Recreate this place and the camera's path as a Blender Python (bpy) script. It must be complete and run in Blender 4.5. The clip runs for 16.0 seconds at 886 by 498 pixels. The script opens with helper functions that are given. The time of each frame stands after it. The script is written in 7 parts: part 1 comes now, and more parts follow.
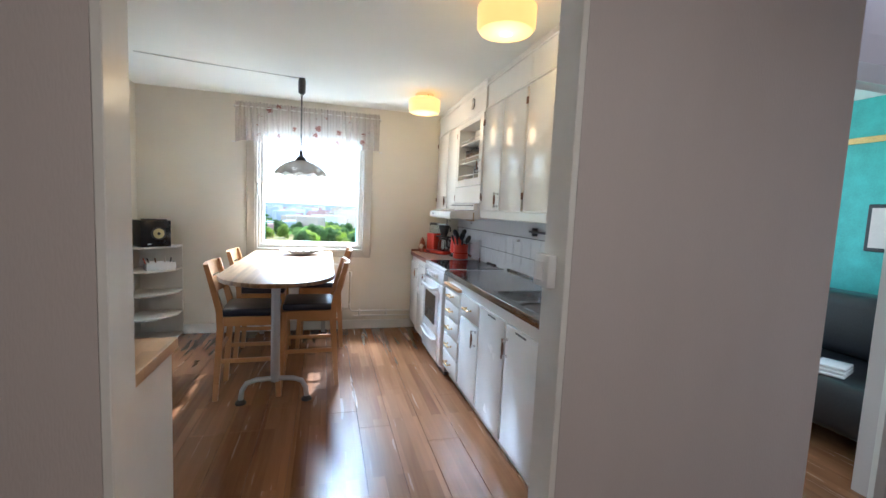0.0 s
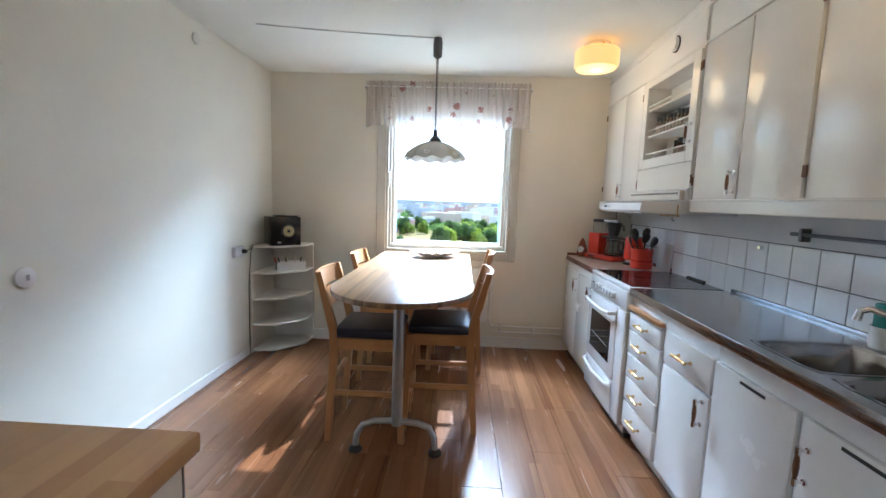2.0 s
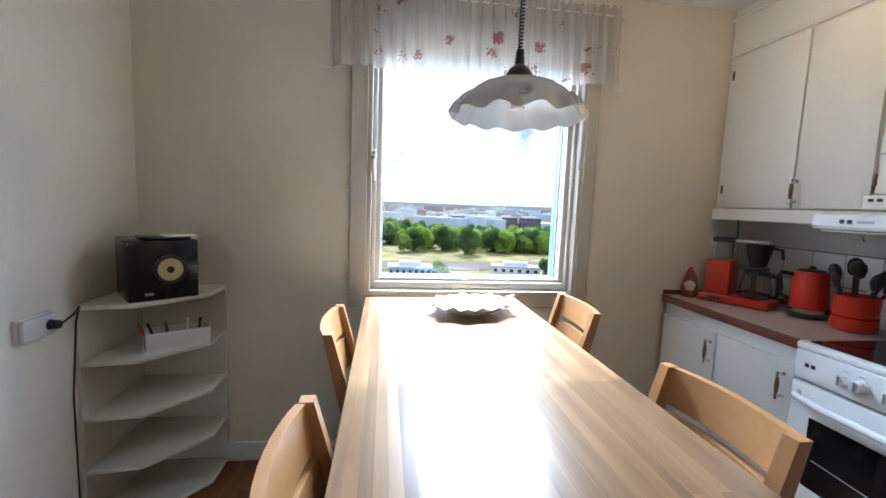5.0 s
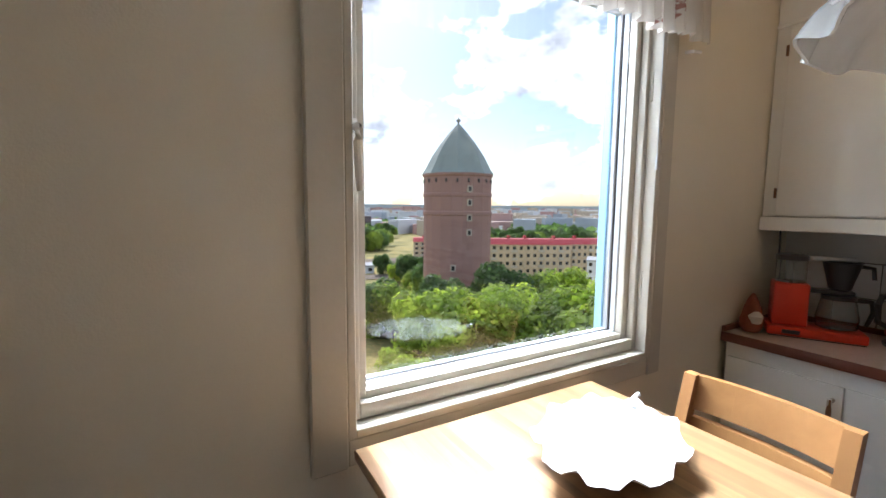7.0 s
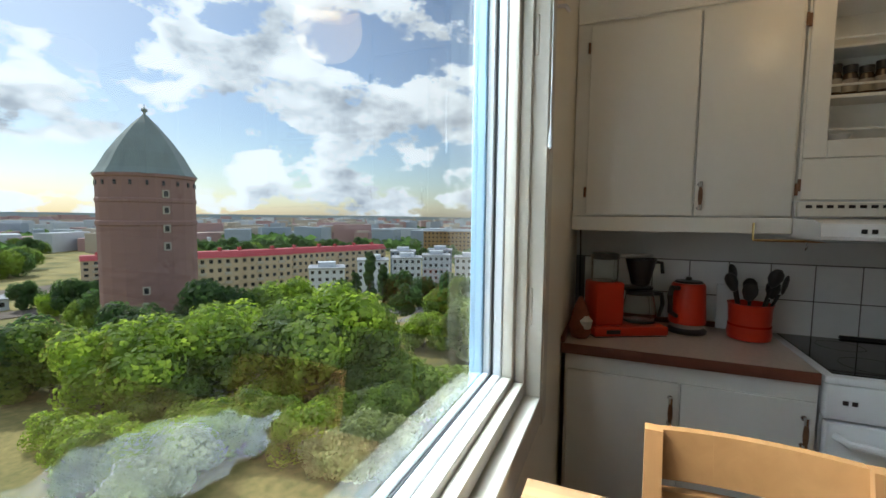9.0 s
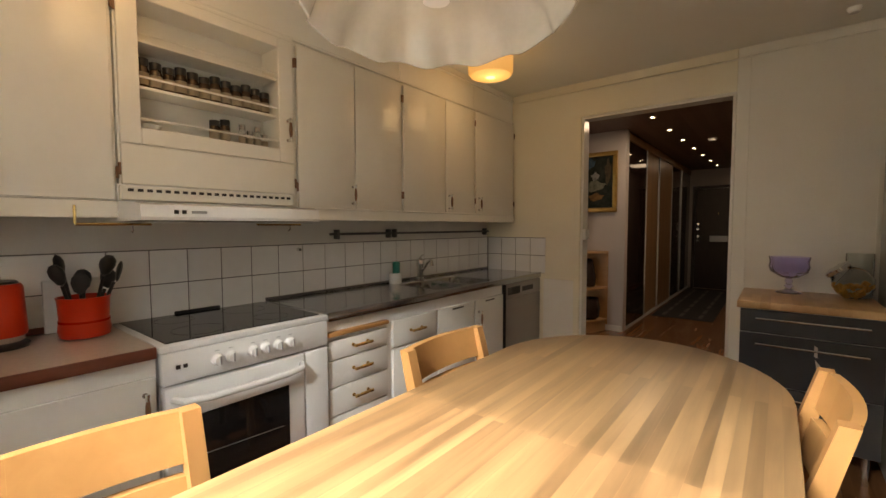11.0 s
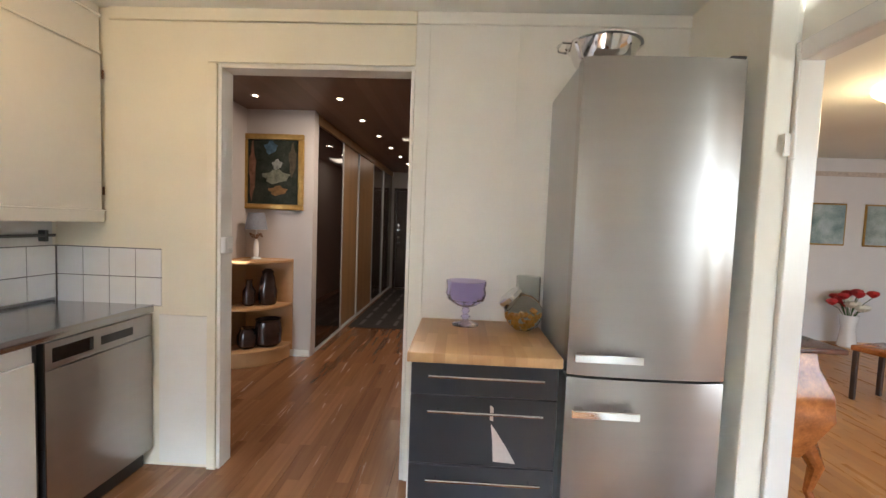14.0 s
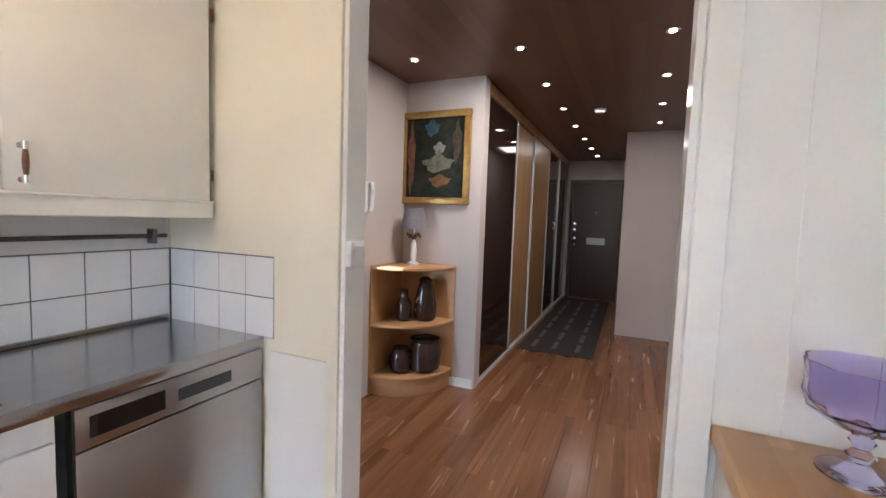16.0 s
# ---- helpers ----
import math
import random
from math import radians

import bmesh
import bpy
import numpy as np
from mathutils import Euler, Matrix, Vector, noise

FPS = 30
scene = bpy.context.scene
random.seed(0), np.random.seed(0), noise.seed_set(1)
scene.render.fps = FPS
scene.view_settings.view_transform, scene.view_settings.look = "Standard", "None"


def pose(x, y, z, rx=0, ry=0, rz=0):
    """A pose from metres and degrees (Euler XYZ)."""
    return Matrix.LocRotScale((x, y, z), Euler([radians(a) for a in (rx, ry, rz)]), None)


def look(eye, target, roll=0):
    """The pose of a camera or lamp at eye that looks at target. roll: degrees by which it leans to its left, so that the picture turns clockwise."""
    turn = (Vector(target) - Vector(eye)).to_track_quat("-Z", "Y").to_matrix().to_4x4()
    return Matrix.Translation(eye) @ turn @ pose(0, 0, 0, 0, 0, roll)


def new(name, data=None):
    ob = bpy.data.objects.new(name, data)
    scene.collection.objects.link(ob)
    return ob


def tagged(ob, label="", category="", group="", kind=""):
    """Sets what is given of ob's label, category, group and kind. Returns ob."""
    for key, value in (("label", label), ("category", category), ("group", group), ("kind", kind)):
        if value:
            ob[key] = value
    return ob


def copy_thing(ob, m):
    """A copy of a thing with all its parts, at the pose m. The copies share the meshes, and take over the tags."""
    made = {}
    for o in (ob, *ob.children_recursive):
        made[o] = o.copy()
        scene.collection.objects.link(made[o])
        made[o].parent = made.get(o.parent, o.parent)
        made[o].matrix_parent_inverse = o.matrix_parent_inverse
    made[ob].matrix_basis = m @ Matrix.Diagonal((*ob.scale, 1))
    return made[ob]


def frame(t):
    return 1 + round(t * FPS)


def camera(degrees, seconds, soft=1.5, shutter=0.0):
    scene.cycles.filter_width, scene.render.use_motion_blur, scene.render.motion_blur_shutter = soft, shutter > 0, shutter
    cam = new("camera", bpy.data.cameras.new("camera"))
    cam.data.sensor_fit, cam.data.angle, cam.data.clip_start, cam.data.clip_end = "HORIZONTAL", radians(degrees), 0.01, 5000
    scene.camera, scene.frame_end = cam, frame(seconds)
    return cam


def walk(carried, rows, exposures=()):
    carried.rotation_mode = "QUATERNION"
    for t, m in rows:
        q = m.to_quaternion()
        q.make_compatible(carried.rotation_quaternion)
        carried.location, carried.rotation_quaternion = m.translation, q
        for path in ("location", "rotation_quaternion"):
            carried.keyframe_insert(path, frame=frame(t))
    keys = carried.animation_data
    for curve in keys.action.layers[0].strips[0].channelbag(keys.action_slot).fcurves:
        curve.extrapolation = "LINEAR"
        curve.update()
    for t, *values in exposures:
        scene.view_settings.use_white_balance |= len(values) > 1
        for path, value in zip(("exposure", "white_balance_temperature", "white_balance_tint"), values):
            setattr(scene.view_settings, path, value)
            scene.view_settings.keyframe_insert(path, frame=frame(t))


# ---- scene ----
cam = camera(92.7, 16.0)
PATH = [
    (0, (1.727, -1.115, 1.385), (2.262, 0.803, 1.203), 2.6),
    (0.5, (1.702, -0.889, 1.358), (2.018, 1.076, 1.156), 2.5),
    (1, (1.720, -0.688, 1.337), (1.808, 1.299, 1.130), 2.1),
    (1.5, (1.728, -0.444, 1.34), (1.684, 1.543, 1.118), 1.9),
    (2, (1.715, -0.198, 1.349), (1.63, 1.787, 1.125), 1.9),
    (2.5, (1.675, 0.044, 1.352), (1.602, 2.03, 1.121), 1.9),
    (3, (1.629, 0.307, 1.339), (1.554, 2.292, 1.109), 2.0),
    (3.5, (1.543, 0.588, 1.35), (1.505, 2.574, 1.12), 2.2),
    (4, (1.432, 0.901, 1.366), (1.481, 2.887, 1.135), 2.2),
    (4.5, (1.275, 1.189, 1.346), (1.433, 3.172, 1.134), 2.3),
    (5, (1.101, 1.504, 1.363), (1.377, 3.473, 1.15), 2.2),
    (5.2, (1.025, 1.647, 1.377), (1.365, 3.605, 1.153), 2.3),
    (6.3, (0.655, 2.36, 1.41), (1.36, 4.21, 1.205), 1.6),
    (7.5, (0.797, 3.023, 1.440), (2.019, 4.595, 1.252), 0.2),
    (8, (0.866, 3.265, 1.408), (2.283, 4.673, 1.252), 0.2),
    (8.5, (0.960, 3.447, 1.412), (2.606, 4.568, 1.232), 0.3),
    (9, (1.0, 3.492, 1.385), (2.842, 4.258, 1.235), 0.6),
    (9.5, (1.047, 3.508, 1.342), (3.032, 3.707, 1.207), 0.9),
    (10, (1.085, 3.469, 1.283), (3.005, 2.914, 1.208), 0.6),
    (10.2, (1.105, 3.448, 1.262), (2.909, 2.585, 1.211), 0.5),
    (12.3, (0.969, 3.051, 1.388), (1.48, 1.124, 1.22), 1.8),
    (12.5, (0.984, 2.956, 1.388), (1.374, 1.001, 1.229), 1.9),
    (13, (0.996, 2.708, 1.38), (1.101, 0.716, 1.244), 2.1),
    (13.5, (1.031, 2.415, 1.381), (1.0, 0.419, 1.261), 2.1),
    (14, (1.037, 2.146, 1.387), (1.12, 0.151, 1.272), 2.1),
    (14.5, (1.063, 1.906, 1.388), (1.38, -0.065, 1.274), 2.0),
    (15, (1.18, 1.681, 1.379), (1.746, -0.234, 1.266), 1.9),
    (15.5, (1.311, 1.417, 1.376), (2.044, -0.439, 1.246), 2.0),
    (16, (1.434, 1.12, 1.37), (2.243, -0.703, 1.221), 2.0),
]
walk(cam, [(t, look(e, g, r)) for t, e, g, r in PATH],
     exposures=[(0, 1.75, 5080, 6), (1.2, 1.58, 5080, 8), (2.0, 1.42, 5120, 8), (3.5, 1.2, 5300, 10), (4.5, 0.95, 5250, 10), (5.2, 0.85, 5350, 10), (7.3, 0.15, 6000, 14), (8.2, -0.25, 5900, 10), (9.0, -0.3, 5900, 4), (9.5, -0.3, 6100, 4), (10.0, 0.1, 9400, 16), (10.2, 0.2, 9400, 16), (12.3, 1.4, 5350, 10), (13.2, 1.95, 5800, 10), (14, 2.2, 5950, 9), (15, 2.4, 5450, 8), (16, 2.55, 5250, 10)])

# ---- daylight ----
SUN = Vector((0.22, 1.0, 1.0)).normalized()
world = bpy.data.worlds.new("sky")
scene.world = world
world.use_nodes = True
wn, wl = world.node_tree.nodes, world.node_tree.links
bg = wn["Background"]
sky = wn.new("ShaderNodeTexSky")
sky.sky_type, sky.sun_disc = 'NISHITA', False
sky.sun_elevation, sky.sun_rotation = math.asin(SUN.z), math.atan2(SUN.x, SUN.y)
wtc = wn.new("ShaderNodeTexCoord")
# clouds: heaped noise, darker where more cloud lies above


def wmath(op, a, b=None):
    n = wn.new("ShaderNodeMath")
    n.operation = op
    for i, v in enumerate((a, b)):
        if v is None:
            continue
        if hasattr(v, "links"):
            wl.new(v, n.inputs[i])
        else:
            n.inputs[i].default_value = v
    return n.outputs[0]


wstretch = wn.new("ShaderNodeMapping")
wstretch.inputs["Location"].default_value = (3.1, 0.4, 1.7)
wstretch.inputs["Scale"].default_value = (1.0, 1.0, 1.75)
wl.new(wtc.outputs["Generated"], wstretch.inputs[0])
wlift = wn.new("ShaderNodeVectorMath")
wlift.inputs[1].default_value = (0.02, 0.05, 0.075)
wl.new(wstretch.outputs[0], wlift.inputs[0])


def cloud_noise(vec, detail):
    nz = wn.new("ShaderNodeTexNoise")
    nz.inputs["Scale"].default_value, nz.inputs["Detail"].default_value, nz.inputs["Roughness"].default_value = 4.6, detail, 0.57
    wl.new(vec, nz.inputs["Vector"])
    return nz.outputs[0]


dens, above = cloud_noise(wstretch.outputs[0], 12.0), cloud_noise(wlift.outputs[0], 5.0)
cover = wn.new("ShaderNodeMapRange")
cover.inputs[1].default_value, cover.inputs[2].default_value = 0.485, 0.525
wl.new(dens, cover.inputs[0])
shade = wn.new("ShaderNodeValToRGB")
shade.color_ramp.elements[0].position, shade.color_ramp.elements[0].color = 0.50, (9.5, 9.6, 9.8, 1)
shade.color_ramp.elements[1].position, shade.color_ramp.elements[1].color = 0.66, (2.6, 3.0, 3.7, 1)
wl.new(wmath('ADD', wmath('MULTIPLY', above, 0.75), wmath('MULTIPLY', dens, 0.25)), shade.inputs[0])
wmix = wn.new("ShaderNodeMix")
wmix.data_type = 'RGBA'
wl.new(cover.outputs[0], wmix.inputs[0])
wl.new(sky.outputs[0], wmix.inputs[6])
wl.new(shade.outputs[0], wmix.inputs[7])
wl.new(wmix.outputs[2], bg.inputs[0])
bg.inputs[1].default_value = 0.14
sun = new("sun", bpy.data.lights.new("sun", 'SUN'))
sun.data.energy, sun.data.angle, sun.data.color = 3.3, radians(0.6), (1, 0.94, 0.84)
sun.matrix_world = look(SUN * 50, (0, 0, 0))

# sky light at the window, above the head of the opening
skylamp = new("window_sky_light", bpy.data.lights.new("window_sky_light", 'AREA'))
skylamp.data.shape, skylamp.data.size, skylamp.data.size_y = 'RECTANGLE', 1.3, 0.3
skylamp.data.energy, skylamp.data.color = 185, (0.84, 0.93, 1.0)
skylamp.matrix_world = look((1.84, 4.75, 2.72), (1.42, 3.25, 1.55))


# ---- materials ----
def mat(name, col, rough=0.5, metal=0.0, var=0.08, scale=6.0, bump=0.03, bscale=80.0, stretch=(1, 1, 1), coat=0.0, second=None, mix_at=0.5, spec=0.5,
        rvar=0.0, islands=0.0, aniso=0.0):
    m = bpy.data.materials.new(name)
    m.use_nodes = True
    n, l = m.node_tree.nodes, m.node_tree.links
    b = n["Principled BSDF"]
    b.inputs["Roughness"].default_value, b.inputs["Metallic"].default_value = rough, metal
    b.inputs["Coat Weight"].default_value, b.inputs["Coat Roughness"].default_value = coat, 0.08
    b.inputs["Specular IOR Level"].default_value = spec
    b.inputs["Anisotropic"].default_value = aniso
    geo = n.new("ShaderNodeNewGeometry")
    mp = n.new("ShaderNodeMapping")
    mp.inputs["Scale"].default_value = stretch
    l.new(geo.outputs["Position"], mp.inputs[0])
    big = n.new("ShaderNodeTexNoise")
    big.inputs["Scale"].default_value, big.inputs["Detail"].default_value = scale, 4
    l.new(mp.outputs[0], big.inputs["Vector"])
    small = n.new("ShaderNodeTexNoise")
    small.inputs["Scale"].default_value, small.inputs["Detail"].default_value = bscale, 3
    l.new(mp.outputs[0], small.inputs["Vector"])
    ramp = n.new("ShaderNodeValToRGB")
    lo = [max(0, c * (1 - var)) for c in col]
    hi = [min(1, c * (1 + var)) for c in (second or col)]
    ramp.color_ramp.elements[0].position, ramp.color_ramp.elements[0].color = mix_at - 0.2, (*lo, 1)
    ramp.color_ramp.elements[1].position, ramp.color_ramp.elements[1].color = mix_at + 0.2, (*hi, 1)
    add = n.new("ShaderNodeMix")
    add.inputs[0].default_value = 0.3
    l.new(big.outputs[0], add.inputs[2])
    l.new(small.outputs[0], add.inputs[3])
    l.new(add.outputs[0], ramp.inputs[0])
    out = ramp.outputs[0]
    if islands:
        info = n.new("ShaderNodeObjectInfo")
        hsv = n.new("ShaderNodeHueSaturation")
        mr = n.new("ShaderNodeMapRange")
        mr.inputs[3].default_value, mr.inputs[4].default_value = 1 - islands, 1 + islands
        l.new(info.outputs["Random"], mr.inputs[0])
        l.new(mr.outputs[0], hsv.inputs["Value"])
        l.new(out, hsv.inputs["Color"])
        out = hsv.outputs[0]
    l.new(out, b.inputs["Base Color"])
    if rvar:
        rr = n.new("ShaderNodeMapRange")
        rr.inputs[3].default_value, rr.inputs[4].default_value = max(0.02, rough - rvar), rough + rvar
        l.new(big.outputs[0], rr.inputs[0])
        l.new(rr.outputs[0], b.inputs["Roughness"])
    if bump:
        bp = n.new("ShaderNodeBump")
        bp.inputs["Strength"].default_value, bp.inputs["Distance"].default_value = bump, 0.01
        l.new(small.outputs[0], bp.inputs["Height"])
        l.new(bp.outputs[0], b.inputs["Normal"])
    return m


def glass_mat(name, col=(1, 1, 1), rough=0.0, ior=1.45):
    m = bpy.data.materials.new(name)
    m.use_nodes = True
    b = m.node_tree.nodes["Principled BSDF"]
    b.inputs["Base Color"].default_value = (*col, 1)
    b.inputs["Transmission Weight"].default_value, b.inputs["Roughness"].default_value, b.inputs["IOR"].default_value = 1, rough, ior
    return m


def glow(name, col, strength, base=None):
    m = bpy.data.materials.new(name)
    m.use_nodes = True
    b = m.node_tree.nodes["Principled BSDF"]
    b.inputs["Base Color"].default_value = (*(base or col), 1)
    b.inputs["Emission Color"].default_value, b.inputs["Emission Strength"].default_value = (*col, 1), strength
    return m


def wood(name, dark, light, axis='y', rough=0.4, strip=0.065, length=0.45, islands=0.0, coat=0.0, grain=1.0, contrast=1.0):
    """Laminated wood: strips of differing tone along one axis, with grain drawn along them."""
    m = bpy.data.materials.new(name)
    m.use_nodes = True
    n, l = m.node_tree.nodes, m.node_tree.links
    b = n["Principled BSDF"]
    b.inputs["Roughness"].default_value, b.inputs["Coat Weight"].default_value, b.inputs["Coat Roughness"].default_value = rough, coat, 0.15
    geo = n.new("ShaderNodeNewGeometry")
    rot = n.new("ShaderNodeMapping")
    rot.inputs["Rotation"].default_value = {'x': (0, 0, 0), 'y': (0, 0, radians(-90)), 'z': (0, radians(90), 0)}[axis]
    l.new(geo.outputs["Position"], rot.inputs[0])
    br = n.new("ShaderNodeTexBrick")
    br.inputs["Color1"].default_value, br.inputs["Color2"].default_value, br.inputs["Mortar"].default_value = (0, 0, 0, 1), (1, 1, 1, 1), (0.45, 0.45, 0.45, 1)
    br.inputs["Scale"].default_value, br.inputs["Brick Width"].default_value, br.inputs["Row Height"].default_value = 1, length, strip
    br.inputs["Mortar Size"].default_value, br.offset, br.squash = 0.0004, 0.37, 1.0
    l.new(rot.outputs[0], br.inputs["Vector"])
    gm = n.new("ShaderNodeMapping")
    gm.inputs["Scale"].default_value = (1.6, 22, 22)
    l.new(rot.outputs[0], gm.inputs[0])
    addv = n.new("ShaderNodeVectorMath")
    l.new(gm.outputs[0], addv.inputs[0])
    sc = n.new("ShaderNodeVectorMath")
    sc.operation = 'SCALE'
    sc.inputs["Scale"].default_value = 40
    l.new(br.outputs["Color"], sc.inputs[0])
    l.new(sc.outputs[0], addv.inputs[1])
    gr = n.new("ShaderNodeTexNoise")
    gr.inputs["Scale"].default_value, gr.inputs["Detail"].default_value, gr.inputs["Distortion"].default_value = 1.0, 5, 0.6
    l.new(addv.outputs[0], gr.inputs["Vector"])
    mx = n.new("ShaderNodeMix")
    mx.inputs[0].default_value = 0.5 * grain
    l.new(br.outputs["Color"], mx.inputs[2])
    l.new(gr.outputs[0], mx.inputs[3])
    ramp = n.new("ShaderNodeValToRGB")
    e = ramp.color_ramp.elements
    e[0].position, e[0].color = 0.5 - 0.42 / contrast, (*dark, 1)
    e[1].position, e[1].color = 0.5 + 0.42 / contrast, (*light, 1)
    l.new(mx.outputs[0], ramp.inputs[0])
    out = ramp.outputs[0]
    if islands:
        info = n.new("ShaderNodeObjectInfo")
        hsv = n.new("ShaderNodeHueSaturation")
        mr = n.new("ShaderNodeMapRange")
        mr.inputs[3].default_value, mr.inputs[4].default_value = 1 - islands, 1 + islands
        l.new(info.outputs["Random"], mr.inputs[0])
        l.new(mr.outputs[0], hsv.inputs["Value"])
        l.new(out, hsv.inputs["Color"])
        out = hsv.outputs[0]
    l.new(out, b.inputs["Base Color"])
    rr = n.new("ShaderNodeMapRange")
    rr.inputs[3].default_value, rr.inputs[4].default_value = rough - 0.06, rough + 0.08
    l.new(gr.outputs[0], rr.inputs[0])
    l.new(rr.outputs[0], b.inputs["Roughness"])
    bp = n.new("ShaderNodeBump")
    bp.inputs["Strength"].default_value, bp.inputs["Distance"].default_value = 0.06, 0.004
    l.new(gr.outputs[0], bp.inputs["Height"])
    l.new(bp.outputs[0], b.inputs["Normal"])
    return m


M_WALL = mat("cream_wallpaper", (0.74, 0.70, 0.60), 0.75, var=0.03, scale=3, bump=0.12, bscale=240)
M_WALL_L = mat("pale_wallpaper", (0.78, 0.76, 0.67), 0.6, var=0.03, scale=3, bump=0.10, bscale=260)
M_CEIL = mat("ceiling_paint", (0.80, 0.81, 0.76), 0.8, var=0.03, scale=2, bump=0.05, bscale=120)
M_WHITE = mat("white_gloss_paint", (0.80, 0.79, 0.75), 0.16, var=0.025, scale=5, bump=0.015, bscale=60, rvar=0.05)
M_CAB = mat("white_cabinet_paint", (0.80, 0.79, 0.74), 0.16, var=0.025, scale=3, bump=0.02, bscale=45, rvar=0.05)
M_CABLOW = mat("white_cabinet_paint_cool", (0.80, 0.80, 0.78), 0.25, var=0.025, scale=3, bump=0.02, bscale=45, rvar=0.06)
# window paints kept well below white: the opening's dimness is put into colour
M_TRIM = mat("window_paint_dimmed", (0.52, 0.49, 0.42), 0.35, var=0.04, scale=8, bump=0.03)
M_SASH = mat("sash_white_dimmed", (0.52, 0.54, 0.55), 0.3, var=0.03, bump=0.02)
M_PANEL = mat("white_panel_boards", (0.80, 0.79, 0.74), 0.45, var=0.03, scale=4, bump=0.04)
M_CREAMBOARD = mat("cream_painted_board", (0.80, 0.76, 0.63), 0.45, var=0.03, scale=4, bump=0.04)
M_HALLWALL = mat("hall_wallpaper", (0.56, 0.51, 0.49), 0.7, var=0.04, scale=5, bump=0.10, bscale=200, stretch=(1, 1, 0.25))
M_TEAL = mat("teal_sponged_wall", (0.10, 0.42, 0.38), 0.7, var=0.25, scale=7, bump=0.05)
M_LIVWALL = mat("living_room_wall", (0.70, 0.70, 0.72), 0.7, var=0.03, scale=4, bump=0.05)
M_FLOOR = wood("laminate_floor", (0.105, 0.040, 0.016), (0.290, 0.135, 0.058), 'y', 0.24, 0.066, 0.95, islands=0.07, coat=0.12, grain=1.25, contrast=1.15)
M_PARQUET = wood("honey_parquet", (0.34, 0.16, 0.05), (0.55, 0.29, 0.10), 'y', 0.28, 0.07, 0.5, islands=0.08)
M_TABLE = wood("oiled_table_wood", (0.085, 0.046, 0.022), (0.37, 0.225, 0.11), 'y', 0.30, 0.026, 1.3, grain=1.55, contrast=1.5)
M_BUTCHER = wood("butcher_block_top", (0.40, 0.22, 0.09), (0.62, 0.39, 0.19), 'y', 0.34, 0.045, 0.4)
M_BEECH = wood("beech_wood", (0.33, 0.155, 0.055), (0.48, 0.25, 0.095), 'z', 0.38, 0.3, 2.0, grain=1.3)
M_BEECH_H = wood("beech_wood_flat", (0.36, 0.17, 0.058), (0.52, 0.275, 0.105), 'x', 0.38, 0.3, 2.0, grain=1.3)
M_HALLCEIL = wood("hall_ceiling_boards", (0.15, 0.085, 0.06), (0.24, 0.14, 0.10), 'y', 0.4, 0.095, 4.0)
M_PINE = wood("pine_shelf", (0.42, 0.22, 0.09), (0.56, 0.33, 0.15), 'x', 0.4, 0.2, 2.0)
M_OAKDOOR = wood("oak_closet_panel", (0.28, 0.15, 0.06), (0.40, 0.23, 0.10), 'z', 0.35, 0.12, 3.0)
M_STEEL = mat("brushed_steel", (0.40, 0.385, 0.37), 0.35, 1.0, var=0.025, scale=3, bump=0.0, bscale=160, stretch=(0.3, 0.3, 9), rvar=0.012)
M_SINK = mat("steel_worktop", (0.42, 0.42, 0.43), 0.14, 1.0, var=0.06, scale=6, bump=0.03, bscale=200, stretch=(10, 0.8, 1), rvar=0.05)
M_CHROME = mat("chrome", (0.75, 0.75, 0.76), 0.08, 1.0, var=0.02, bump=0)
M_ALU = mat("grey_lacquered_steel", (0.42, 0.43, 0.45), 0.3, 0.6, var=0.03, bump=0.01)
M_BRASS = mat("aged_brass", (0.66, 0.46, 0.20), 0.25, 1.0, var=0.1, bump=0.02)
M_HANDLEWOOD = mat("handle_dark_wood", (0.16, 0.07, 0.03), 0.35, var=0.2, scale=40, bump=0.02)
M_BLACK = mat("black_plastic", (0.018, 0.018, 0.02), 0.35, var=0.1, bump=0.02)
M_BLACKGLOSS = mat("black_glass_ceramic", (0.008, 0.008, 0.009), 0.05, var=0.1, bump=0.0)
M_LEATHER = mat("navy_vinyl", (0.020, 0.024, 0.045), 0.32, var=0.2, scale=10, bump=0.12, bscale=160)
M_SOFA = mat("black_leather", (0.012, 0.013, 0.016), 0.28, var=0.2, scale=6, bump=0.15, bscale=90)
M_ENAMEL = mat("white_enamel", (0.80, 0.81, 0.82), 0.14, var=0.02, bump=0.01)
M_TILE = mat("white_glazed_tile", (0.80, 0.81, 0.82), 0.10, var=0.03, scale=9, bump=0.03, bscale=25, islands=0.025)
M_GROUT = mat("tile_grout", (0.16, 0.16, 0.165), 0.9, var=0.1, scale=40, bump=0.1)
M_WORKTOP = mat("laminate_worktop", (0.50, 0.42, 0.37), 0.3, var=0.1, scale=60, bump=0.02, bscale=300)
M_REDWOOD = mat("mahogany_edge", (0.16, 0.05, 0.03), 0.35, var=0.2, scale=20, bump=0.03, stretch=(1, 0.2, 1))
M_RED = mat("orange_red_plastic", (0.55, 0.030, 0.008), 0.28, var=0.05, bump=0.01)
M_GREYDRAWER = mat("anthracite_lacquer", (0.034, 0.036, 0.042), 0.28, var=0.06, scale=4, bump=0.02)
M_SHELF = mat("white_shelf_laminate", (0.72, 0.70, 0.64), 0.4, var=0.03, bump=0.02)
M_GLASS = glass_mat("window_glass", (0.97, 0.99, 0.98))
M_RUBBER = mat("black_rubber", (0.02, 0.02, 0.02), 0.7, var=0.1)
